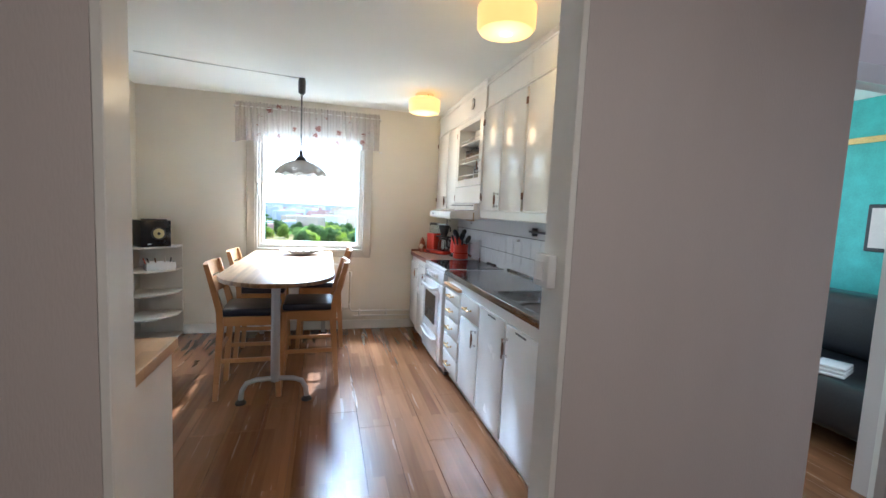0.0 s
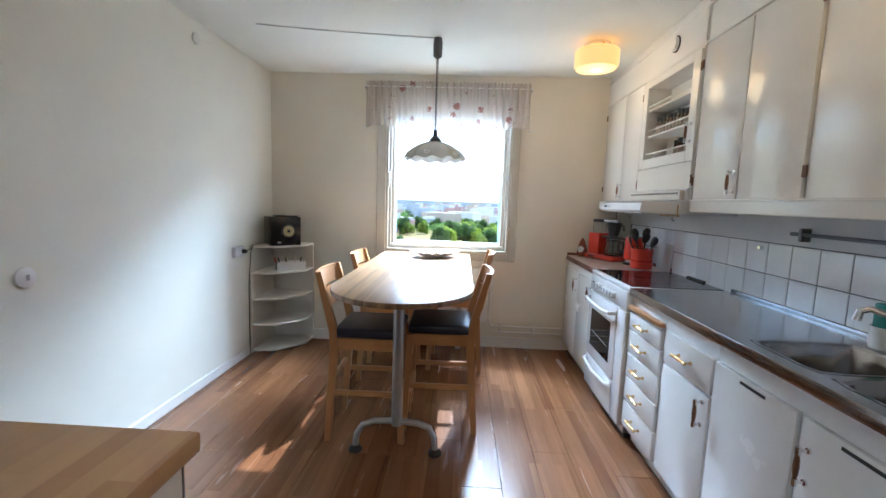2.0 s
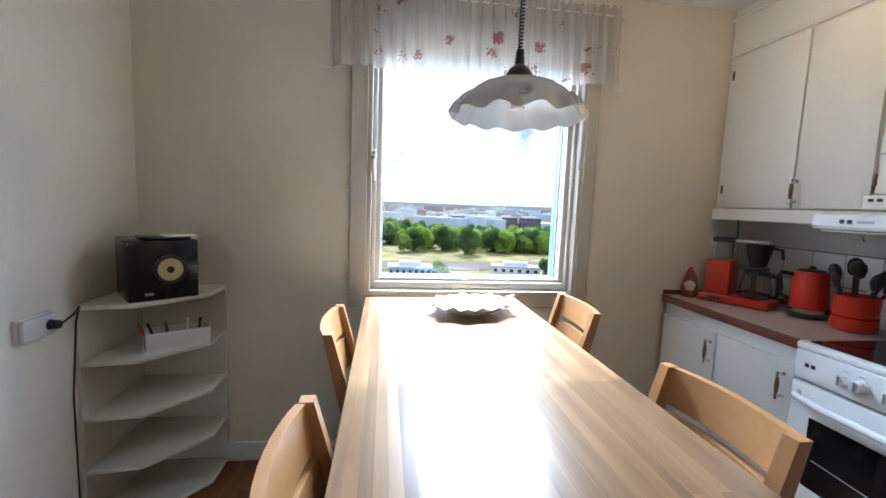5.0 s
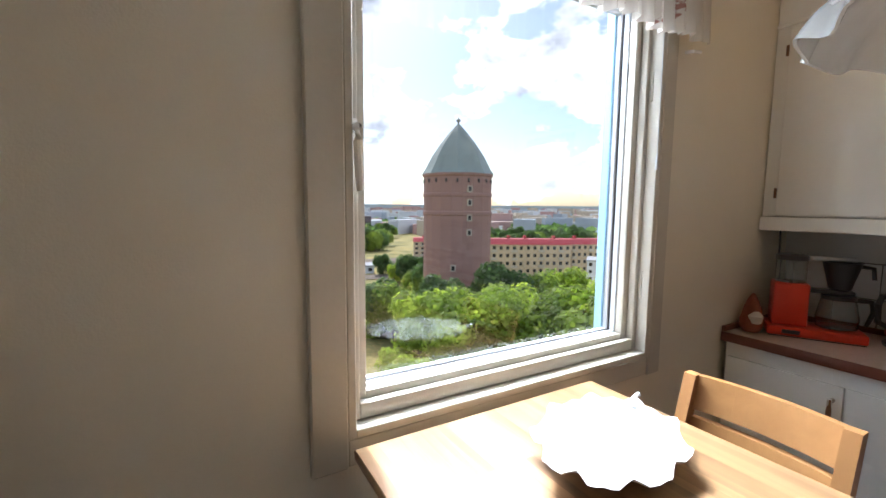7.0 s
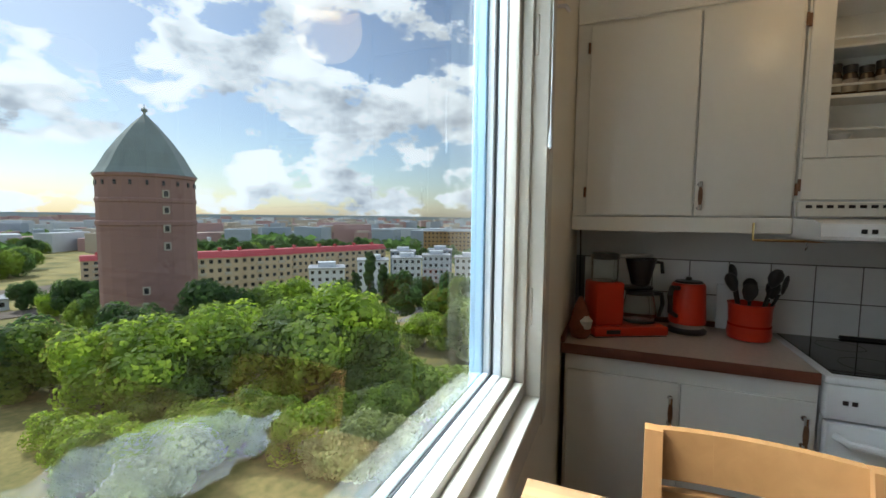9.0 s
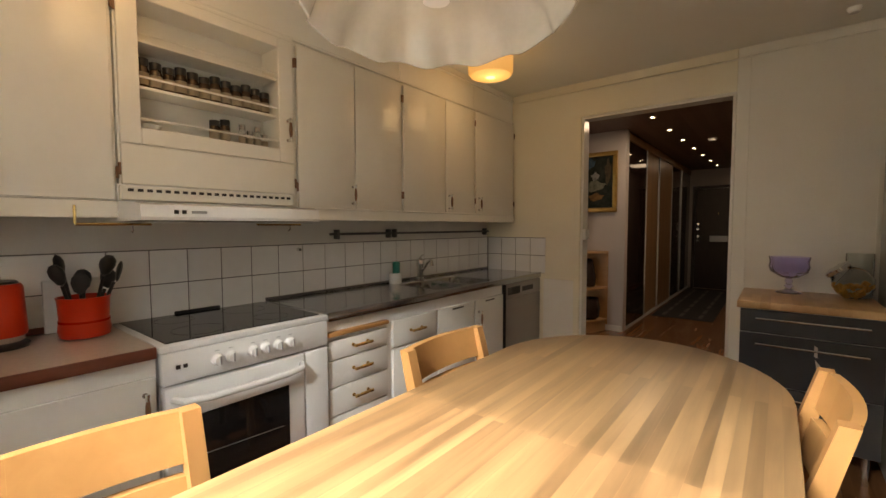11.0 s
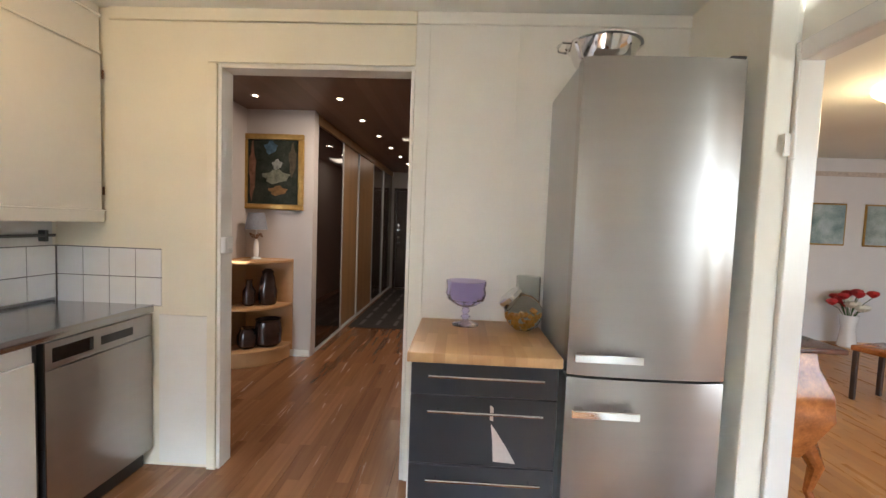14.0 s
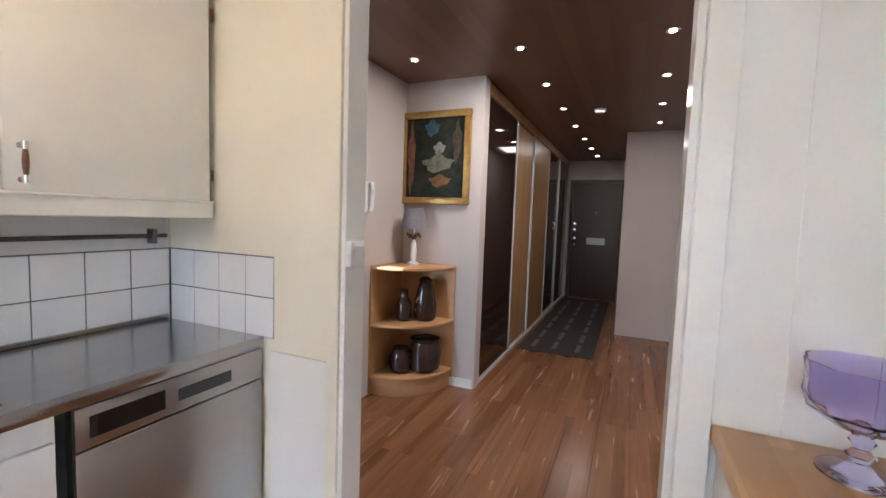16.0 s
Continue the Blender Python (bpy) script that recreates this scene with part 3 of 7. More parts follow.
ribbon("road_path", [(-62, 95), (-68, 88), (-76, 100)], 9, M_ASPH, "pale gravel path between the trees")
ribbon("road_yard", [(-59, 122), (-66, 118), (-80, 122)], 16, M_ASPH, "pale open yard beyond the trees")
ribbon("road_rail", [(9, 205), (-10, 212), (-34, 225)], 14, M_RAIL, "brown railway ballast")
ribbon("road_rail_far", [(9, 238), (-10, 252), (-30, 290)], 34, M_RAIL, "brown railway ballast")

# water tower
TWX, TWY, TWZ = at_yaw(-32.6, 95)
M_BRICK = mat("old_brick", (0.31, 0.185, 0.165), 0.9, var=0.14, scale=0.6, bump=0.2, bscale=6, stretch=(1, 1, 2.2))
M_COPPER = mat("green_copper", (0.22, 0.27, 0.26), 0.6, var=0.2, scale=0.8, bump=0.05, stretch=(1, 1, 0.15))
M_DARKWIN = mat("dark_window", (0.03, 0.03, 0.035), 0.2, var=0.1)
M_PALE = mat("pale_stone", (0.50, 0.45, 0.38), 0.8, var=0.1)
tower = thing("water_tower", (TWX, TWY, TWZ), "old round brick water tower with a green copper hood", "water tower", rz=12)
R = 7.6
top = 8.3 - TWZ
part("wall", lathe(bmesh.new(), [(R * 1.02, -2), (R, 4), (R, top - 9.0), (R * 1.025, top - 8.8), (R * 1.025, top - 8.2), (R, top - 8.0), (R, top - 5), (R * 1.02, top - 4.8), (R * 1.02, top - 4.3), (R, top - 4.1), (R, top - 0.7), (R * 1.035, top - 0.5), (R * 1.035, top)], seg=20), M_BRICK, tower, smooth=False)
roof = part("roof", lathe(bmesh.new(), [(R * 1.07, top - 0.05), (R * 0.96, top + 1.1), (R * 0.77, top + 3.9), (R * 0.53, top + 6.6), (R * 0.26, top + 9.2), (R * 0.04, top + 11.0), (0.01, top + 11.1)], seg=8), M_COPPER, tower, smooth=False)
part("finial", lathe(bmesh.new(), [(0.25, top + 10.9), (0.2, top + 11.4), (0.5, top + 11.6), (0.5, top + 12.0), (0.1, top + 12.2), (0.05, top + 12.8)], seg=10), M_COPPER, roof)
for a, z in ((-115, top - 3.4), (-115, top - 6.2), (-115, top - 9.4), (-115, top - 12.5), (-140, top - 20), (-85, top - 20)):
    m = pose(0, 0, z, 0, 0, a)
    w = part("window", box(bmesh.new(), R - 0.25, -0.55, -0.7, R + 0.16, 0.55, 0.7, m=m), M_PALE, tower)
    part("pane", box(bmesh.new(), R - 0.2, -0.32, -0.48, R + 0.19, 0.32, 0.48, m=m), M_DARKWIN, w)
for k in range(20):
    a = 2 * math.pi * k / 20
    part("loophole", box(bmesh.new(), R - 0.2, -0.2, top - 2.0, R + 0.10, 0.2, top - 1.2, m=Matrix.Rotation(a + 0.16, 4, 'Z')), M_DARKWIN, tower)

# apartment blocks
M_YELLOW = mat("yellow_render", (0.62, 0.50, 0.33), 0.85, var=0.06, scale=0.3, bump=0.02)
M_REDROOF = mat("red_sheet_roof", (0.50, 0.07, 0.08), 0.6, var=0.1, scale=0.4)
M_WHITEBLOCK = mat("white_facade", (0.72, 0.75, 0.80), 0.8, var=0.05, scale=0.2)
M_BLUEGREY = mat("grey_blue_facade", (0.26, 0.31, 0.38), 0.8, var=0.08, scale=0.2)
M_GREYROOF = mat("grey_flat_roof", (0.46, 0.47, 0.50), 0.9, var=0.1, scale=0.2)
M_BALC = mat("balcony_panel", (0.55, 0.50, 0.40), 0.7, var=0.05)


def block(yaw, d, w, dep, zt, zb, face, wall_m, roof_m, label, storeys, cols, pitched=True, balcony=True, zrel=0.0):
    """An apartment house; zt and zb are the heights of its eaves and its foot."""
    x, y, _ = at_yaw(yaw, d)
    h = thing("apartment_building", (x, y, zb), label, "building", "apartment houses", rz=face)
    hh = zt - zb
    part("wall", B(-w / 2, -dep / 2, -6, w / 2, dep / 2, hh), wall_m, h, smooth=False)
    if pitched:
        t = bmesh.new()
        p = [(-dep / 2 - 0.6, hh), (-dep / 2 + 2.2, hh + 2.6), (dep / 2 - 2.2, hh + 2.6), (dep / 2 + 0.6, hh)]
        a = [t.verts.new((-w / 2 - 0.4, u, v)) for u, v in p]
        b = [t.verts.new((w / 2 + 0.4, u, v)) for u, v in p]
        t.faces.new(a), t.faces.new(b)
        for k in range(4):
            t.faces.new((a[k], b[k], b[(k + 1) % 4], a[(k + 1) % 4]))
        roof = part("roof", t, roof_m, h, smooth=False)
        for k in range(max(2, int(w / 12))):
            cx = -w / 2 + (k + 0.5) * w / max(2, int(w / 12))
            part("chimney", B(cx - 0.7, -1, hh + 2.0, cx + 0.7, 1, hh + 4.2), roof_m, roof, smooth=False)
    else:
        roof = part("roof", B(-w / 2 - 0.4, -dep / 2 - 0.4, hh, w / 2 + 0.4, dep / 2 + 0.4, hh + 0.6), roof_m, h, smooth=False)
        part("roof_house", B(-w / 4, -dep / 4, hh + 0.6, w / 4, dep / 4, hh + 2.6), M_WHITEBLOCK, roof, smooth=False)
    sh = hh / storeys
    pane_me = None
    for s in range(storeys):
        for c in range(cols):
            cx, cz = -w / 2 + (c + 0.5) * w / cols, s * sh + sh * 0.55
            bal = balcony and c % 3 == 1
            if bal:
                part("balcony", B(cx - w / cols * 0.42, -dep / 2 - 1.2, s * sh + 0.1, cx + w / cols * 0.42, -dep / 2 + 0.05, s * sh + 1.2), M_BALC, h, smooth=False)
            q = part("window", B(cx - w / cols * 0.22, -dep / 2 - 0.06, cz - sh * 0.2, cx + w / cols * 0.22, -dep / 2 + 0.1, cz + sh * 0.24), M_DARKWIN, h, smooth=False)
    return h


for yw, d, w, f in ((-37.5, 215, 30, 38), (-43.5, 222, 30, 42), (-49.5, 240, 28, 46), (-55.5, 262, 40, 50)):
    block(yw, d, w, 11, -17.5 - (d - 215) * 0.03, -37, f - 70, M_YELLOW, M_REDROOF, "yellow rendered apartment house with a red roof", 5, 9)
block(-30.5, 300, 40, 12, -24, -37, -30, M_YELLOW, M_REDROOF, "yellow apartment house with a red roof behind woods", 4, 9)
for yw, d, f in ((-52.0, 195, -52), (-58.0, 215, -58), (-62.5, 222, -62), (-66.5, 235, -66), (-71, 225, -70), (-62, 262, -62), (-67, 275, -66), (-73, 262, -72), (-78, 240, -78)):
    block(yw, d, 15, 13, -19.8 - max(0, 225 - d) * 0.06, -37, f, M_WHITEBLOCK if d < 250 else M_BLUEGREY, M_GREYROOF, "white and grey blue apartment block with a flat roof", 5, 5, False, False)
M_OCHRE = mat("ochre_facade", (0.42, 0.27, 0.12), 0.85, var=0.06, scale=0.1)
block(-69.5, 430, 70, 16, -13, -37, -69, M_OCHRE, M_GREYROOF, "long ochre brick apartment block", 6, 18, False, False)
block(-73, 640, 26, 16, 3, -37, -73, M_WHITEBLOCK, M_GREYROOF, "far white high-rise block", 9, 6, False, False)
M_DARKBRICK = mat("dark_brick_offices", (0.20, 0.15, 0.17), 0.85, var=0.08, scale=0.2)
for yw, d in ((-10.5, 500), (-13.2, 510), (-16.4, 520), (-19.5, 530)):
    block(yw, d, 24, 16, -12.5, -37, yw + 12, M_DARKBRICK, M_GREYROOF, "dark brick office block with flat roof", 5, 8, False, False)
block(-18, 236, 26, 12, -32, -36, -14, M_WHITEBLOCK, M_GREYROOF, "low white shed beside the railway", 1, 6, False, False)
block(-3.6, 196, 20, 12, -28.5, -36, -2, mat("blue_shed", (0.16, 0.34, 0.60), 0.6, var=0.1), M_GREYROOF, "low blue and white shed", 2, 7, False, False)

# far town on the horizon, its colours paled to hold the distance haze
rnd = random.Random(5)
M_FAR = [mat("hazed_town_" + k, c, 0.9, var=0.05, scale=0.05, bump=0) for k, c in (("grey", (0.42, 0.47, 0.54)), ("pale", (0.64, 0.66, 0.69)), ("red", (0.46, 0.30, 0.29)), ("ochre", (0.54, 0.46, 0.37)))]
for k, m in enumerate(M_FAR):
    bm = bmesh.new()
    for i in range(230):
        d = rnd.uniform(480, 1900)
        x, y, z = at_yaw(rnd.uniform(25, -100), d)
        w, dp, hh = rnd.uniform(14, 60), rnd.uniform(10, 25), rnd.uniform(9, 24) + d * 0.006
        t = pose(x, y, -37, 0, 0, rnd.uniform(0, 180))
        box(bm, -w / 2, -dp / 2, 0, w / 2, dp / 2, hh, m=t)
    tagged(mesh_object("far_town", bm, m, False), "far town houses on the horizon, haze in their colours", "town", kind="stuff")
# ridge strip: wooded, but coloured blue-grey for the haze
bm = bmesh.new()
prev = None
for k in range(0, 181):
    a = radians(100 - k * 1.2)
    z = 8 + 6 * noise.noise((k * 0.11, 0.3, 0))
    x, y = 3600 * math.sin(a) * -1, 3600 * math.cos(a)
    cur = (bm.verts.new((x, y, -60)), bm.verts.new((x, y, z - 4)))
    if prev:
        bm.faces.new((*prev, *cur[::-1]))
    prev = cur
structure("backdrop", bm, mat("hazed_ridge", (0.40, 0.47, 0.54), 1.0, var=0.1, scale=0.01, bump=0), "far wooded ridge on the horizon, haze in its colour", "horizon")

# ---- trees ----
M_LEAF = [mat("leaf_" + k, c, 0.6, var=0.3, scale=0.5, bump=0, second=s) for k, c, s in (
    ("bright", (0.15, 0.22, 0.035), (0.30, 0.37, 0.07)), ("mid", (0.10, 0.16, 0.032), (0.21, 0.27, 0.06)), ("dark", (0.045, 0.09, 0.03), (0.10, 0.16, 0.05)), ("pale", (0.20, 0.24, 0.10), (0.38, 0.40, 0.22)))]
for m in M_LEAF:   # leaves let the sun through
    n, l = m.node_tree.nodes, m.node_tree.links
    src = n["Principled BSDF"].inputs["Base Color"].links[0].from_socket
    tl_, mx_ = n.new("ShaderNodeBsdfTranslucent"), n.new("ShaderNodeMixShader")
    gn_ = n.new("ShaderNodeHueSaturation")
    gn_.inputs["Value"].default_value, gn_.inputs["Saturation"].default_value = 2.3, 1.08
    l.new(src, gn_.inputs["Color"])
    l.new(gn_.outputs[0], tl_.inputs[0])
    mx_.inputs[0].default_value = 0.6
    l.new(n["Principled BSDF"].outputs[0], mx_.inputs[1])
    l.new(tl_.outputs[0], mx_.inputs[2])
    l.new(mx_.outputs[0], n["Material Output"].inputs[0])
M_BARK = mat("bark", (0.10, 0.075, 0.05), 0.95, var=0.2, scale=2, bump=0.3, bscale=10)


def crown_mesh(name, r, hh, leaves, size, seed, slim=1.0, clumps=12):
    rn = random.Random(seed)
    cl = []
    for i in range(clumps):
        a, q, z = rn.uniform(0, 6.283), math.sqrt(rn.random()) * 0.68, rn.uniform(0.12, 0.84)
        taper = math.sin(math.pi * min(1, 0.25 + z * 0.72)) ** 0.6
        cl.append((r * slim * q * taper * math.cos(a), r * slim * q * taper * math.sin(a), hh * z, r * slim * rn.uniform(0.30, 0.50)))
    co, fa = [], []
    for i in range(leaves):
        cx, cy, cz, cr = cl[i % clumps]
        while True:
            d = Vector((rn.gauss(0, 1), rn.gauss(0, 1), rn.gauss(0, 1)))
            if d.length > 0.1:
                d.normalize()
                break
        p = Vector((cx, cy, cz)) + d * cr * rn.uniform(0.72, 1.06)
        u = d.cross(Vector((rn.uniform(-1, 1), rn.uniform(-1, 1), rn.uniform(-1, 1)))).normalized()
        v = (d.cross(u) + d * rn.uniform(-0.7, 0.5)).normalized()
        s = size * rn.uniform(0.6, 1.35)
        k = len(co)
        co += [p - u * s * 0.5, p + v * s * 0.55, p + u * s * 0.5, p - v * s * 0.55]
        fa.append((k, k + 1, k + 2, k + 3))
    me = bpy.data.meshes.new(name)
    me.from_pydata([tuple(c) for c in co], [], fa)
    return me


def tree_model(kind, r, hh, trunk, leaves, size, seed, material, slim=1.0, label="", clumps=12):
    t = thing("tree", (0, 0, -400), label, "tree", "trees outside")
    bm = tube(bmesh.new(), [(0, 0, -2.5), (0.05, 0, trunk * 0.5), (0.1, 0.1, trunk), (0.1, 0.2, trunk + hh * 0.45)], [0.035 * hh, 0.026 * hh, 0.02 * hh, 0.006 * hh], 8)
    rn = random.Random(seed)
    for k in range(6):
        a = rn.uniform(0, 6.28)
        e = Vector((math.cos(a) * r * slim * 0.6, math.sin(a) * r * slim * 0.6, trunk + hh * rn.uniform(0.25, 0.6)))
        tube(bm, [(0.08, 0.05, trunk * rn.uniform(0.75, 1)), e * 0.5 + Vector((0, 0, trunk * 0.4)), e], [0.013 * hh, 0.009 * hh, 0.003 * hh], 6)
    part("trunk", bm, M_BARK, t)
    me = crown_mesh("crown", r, hh, leaves, size, seed, slim, clumps)
    me.materials.append(material)
    c = new("crown", me)
    c.parent, c.location = t, (0, 0, trunk * 0.22)
    return t


MODELS = {
    "lime": tree_model("lime", 5.4, 9.0, 3.4, 9000, 0.42, 1, M_LEAF[0], label="broad bright green leafy park tree", clumps=20),
    "maple": tree_model("maple", 5.0, 8.5, 3.0, 8000, 0.42, 2, M_LEAF[1], label="dense mid green leafy tree", clumps=18),
    "oak": tree_model("oak", 5.5, 9.5, 3.0, 7000, 0.5, 3, M_LEAF[2], label="dark green tree with dense foliage", clumps=18),
    "poplar": tree_model("poplar", 3.6, 17, 2.0, 5000, 0.5, 4, M_LEAF[2], 0.6, "tall slim dark green poplar tree", 22),
    "bush": tree_model("bush", 3.2, 4.2, 0.4, 6000, 0.30, 5, M_LEAF[3], label="pale bush with creamy white flowers", clumps=16),
    "shrub": tree_model("shrub", 3.4, 4.6, 0.4, 5000, 0.32, 6, M_LEAF[0], label="low shrub with bright green leaves", clumps=14),
}


def plant(kind, yaw, d, scale, dz=0.0):
    x, y, z = at_yaw(yaw, d)
    t = copy_thing(MODELS[kind], pose(x, y, z + dz - 0.2, 0, 0, (yaw * 37 + d * 11) % 360))
    t.scale = (scale, scale, scale * (0.86 if d < 90 else 1.0))
    return t


for row in (("lime", -41, 52, 1.25), ("lime", -33, 50, 1.15), ("maple", -37, 58, 1.2), ("lime", -53, 49, 1.45), ("maple", -47.5, 53, 1.35), ("maple", -58.5, 56, 1.15), ("oak", -38, 72, 1.25), ("maple", -44, 76, 1.2), ("lime", -47, 84, 1.2),
            ("lime", -28, 54, 1.1), ("maple", -24, 62, 1.1), ("oak", -30, 70, 1.0), ("bush", -33, 36, 1.1), ("bush", -30, 33, 1.0), ("bush", -36, 38, 0.9), ("bush", -55, 33, 1.0), ("bush", -58, 36, 0.95), ("bush", -51, 35, 0.7), ("bush", -61, 34, 0.9),
            ("shrub", -63, 46, 1.2), ("shrub", -66, 44, 1.1), ("shrub", -69, 42, 1.3), ("shrub", -61, 52, 1.0), ("shrub", -72, 40, 1.2), ("maple", -71, 62, 1.1), ("lime", -75, 58, 1.2), ("maple", -68, 76, 1.0), ("shrub", -65, 66, 1.3), ("oak", -72, 84, 1.1), ("oak", -77, 80, 1.2),
            ("poplar", -57.5, 118, 1.15), ("poplar", -59.3, 122, 0.95), ("poplar", -55.6, 120, 0.8), ("oak", -61.5, 128, 1.25), ("oak", -54, 126, 1.0), ("oak", -65, 132, 1.1), ("oak", -68.5, 130, 1.2), ("maple", -70, 112, 1.1), ("oak", -62.5, 110, 0.8),
            ("oak", -22, 66, 1.0), ("lime", -24, 205, 0.9), ("oak", -22.5, 225, 1.1), ("maple", -7.7, 205, 1.0)):
    plant(*row)
for k in range(44):
    plant(("oak", "maple", "lime")[k % 3], 3 - k * 0.6 + rnd.uniform(-0.4, 0.4), 320 + rnd.uniform(-15, 70) + (k % 2) * 30, rnd.uniform(1.4, 2.0))
for k in range(30):
    plant(("oak", "maple")[k % 2], 8 - k * 1.1 + rnd.uniform(-0.4, 0.4), 460 + rnd.uniform(-20, 70), rnd.uniform(1.5, 1.9))
for k in range(14):
    plant(("oak", "maple")[k % 2], 14 - k * 0.7, 270 + rnd.uniform(-10, 30), rnd.uniform(0.9, 1.2))
for k in range(40):
    plant(("oak", "oak", "maple")[k % 3], -26 - k * 0.45 + rnd.uniform(-0.3, 0.3), rnd.choice((150, 175, 200)) if k < 16 else rnd.uniform(300, 380), rnd.uniform(1.0, 1.4) if k < 16 else rnd.uniform(1.5, 2.0))
for k in range(22):
    plant(("oak", "oak", "maple")[k % 3], -44 - k * 0.6 + rnd.uniform(-0.3, 0.3), rnd.uniform(330, 430), rnd.uniform(1.4, 1.9))
for k in range(14):
    plant("oak", -62 - k * 1.3, rnd.uniform(300, 380), rnd.uniform(1.0, 1.4))
for k in range(34):
    plant(("shrub", "bush", "shrub", "maple")[k % 4], -24 - k * 1.15 + rnd.uniform(-0.6, 0.6), rnd.uniform(37, 50), rnd.uniform(0.7, 1.05) if k % 4 < 3 else 0.6)
for t in MODELS.values():
    for o in list(t.children_recursive) + [t]:
        bpy.data.objects.remove(o)
rn = random.Random(9)
bm = bmesh.new()
co, fa = [], []
for i in range(26000):
    yaw, d = rn.uniform(20, -100), rn.uniform(430, 1500)
    if noise.noise((yaw * 0.12, d * 0.004, 1.7)) < 0.05:
        continue
    x, y, _ = at_yaw(yaw, d)
    z, s = -37 + rn.uniform(0, 13), rn.uniform(4, 9)
    k = len(co)
    a = rn.uniform(0, 6.28)
    u, v = Vector((math.cos(a), math.sin(a), 0)) * s, Vector((math.sin(a) * 0.4, -math.cos(a) * 0.4, 0.8)) * s * 0.6
    p = Vector((x, y, z))
    co += [p - u, p - v, p + u, p + v]
    fa.append((k, k + 1, k + 2, k + 3))
bm.free()
me = bpy.data.meshes.new("far_woods")
me.from_pydata([tuple(c) for c in co], [], fa)
me.materials.append(M_LEAF[2])
tagged(new("far_woods", me), "dark far woods among the town", "woods", kind="stuff")

# ---- kitchen units ----
CX, CT = 2.68, 0.90          # front and top of the worktop
UX, UB, UT = 2.945, 1.398, 2.195   # upper doors: front, foot, head


def handle(parent, x, y, z, vertical=True, wooden=True, length=0.092):
    """A bow handle with turned metal ends and a dark grip, on a front that faces -x."""
    d = Vector((0, 0, 1)) if vertical else Vector((0, 1, 0))
    c = Vector((x, y, z))
    bm = bmesh.new()
    for s in (-1, 1):
        e = c + d * s * length / 2
        cyl(bm, e, e - Vector((0.006, 0, 0)), 0.0085, seg=12)
        cyl(bm, e - Vector((0.006, 0, 0)), e - Vector((0.028, 0, 0)), 0.0045, seg=10)
        cyl(bm, e + d * s * 0.010 - Vector((0.030, 0, 0)), e - d * s * 0.012 - Vector((0.030, 0, 0)), 0.0075, seg=12)
    nf = len(bm.faces)
    v = c - Vector((0.030, 0, 0))
    tube(bm, [v - d * length * 0.4, v - d * length * 0.2, v, v + d * length * 0.2, v + d * length * 0.4], [0.005, 0.0075, 0.0085, 0.0075, 0.005], 10)
    bm.faces.ensure_lookup_table()
    for f in bm.faces[nf:]:
        f.material_index = 1
    h = part("handle", bm, M_BRASS if not wooden else M_CHROME, parent, "turned metal bow handle")
    h.data.materials.append(M_HANDLEWOOD if wooden else M_BRASS)
    return h


def front(parent, y0, y1, z0, z1, x, material, name="door", th=0.019):
    return part(name, B(x, y0 + 0.002, z0 + 0.002, x + th, y1 - 0.002, z1 - 0.002, 0.003, 2), material, parent)


def hinges(parent, y, zs, x):
    for z in zs:
        part("hinge", cyl(bmesh.new(), (x - 0.003, y, z - 0.022), (x - 0.003, y, z + 0.022), 0.0055, seg=10), M_HANDLEWOOD, parent, "dark metal barrel hinge")


def base_unit(y0, y1, label, doors, top=0.858):
    c = thing("base_cabinet", (CX + 0.02, (y0 + y1) / 2, 0), label, "cabinet", "base cabinets")
    o = c.location
    bm = bmesh.new()
    box(bm, 0.002, y0 - o.y, 0.10, XR - 0.004 - o.x, y1 - o.y, top)
    if top < 0.8:
        box(bm, 0.002, y0 - o.y, top, 0.03, y1 - o.y, 0.858)
    box(bm, 0.05, y0 - o.y, 0.0, XR - 0.004 - o.x, y1 - o.y, 0.099)
    part("body", bm, M_CABLOW, c, smooth=False)
    for d0, d1, z0, z1, nm, hy, hz, vert in doors:
        d = front(c, d0 - o.y, d1 - o.y, z0, z1, -0.017, M_CABLOW, nm)
        if hy is not None:
            handle(d, -0.017, hy - o.y, hz, vert, wooden=vert)
    return c


base_unit(2.875, YD - 0.02, "white painted base cabinet with two doors beside the oven", [(3.272, YD - 0.03, 0.11, 0.80, "door", 3.30, 0.70, True), (2.88, 3.268, 0.11, 0.80, "door", 2.915, 0.70, True)])
c = base_unit(1.80, 2.192, "white painted drawer unit with five drawers and a pull-out board", [
    (1.805, 2.187, a, b, "drawer", 1.996, (a + b) / 2 + 0.005, False) for a, b in ((0.105, 0.252), (0.256, 0.395), (0.399, 0.535), (0.539, 0.668), (0.672, 0.765))])
part("pull_out_board", B(-0.030, -0.19, 0.785, 0.02, 0.19, 0.805, 0.004, 2), M_BEECH_H, c, "worn wooden pull-out board")
base_unit(1.385, 1.797, "white painted base cabinet with a drawer and a door", [(1.39, 1.765, 0.64, 0.79, "drawer", 1.58, 0.715, False), (1.39, 1.765, 0.11, 0.63, "door", 1.425, 0.555, True)])
c = base_unit(0.585, 1.382, "white painted sink cabinet with two doors", [(0.985, 1.377, 0.11, 0.79, "door", None, 0, True), (0.59, 0.965, 0.11, 0.79, "door", 0.93, 0.66, True)], 0.70)
for y in (1.17, 0.78):
    part("vent_slot", B(-0.0185, y - 0.06 - c.location.y, 0.765, -0.0165, y + 0.06 - c.location.y, 0.775), M_BLACK, c)

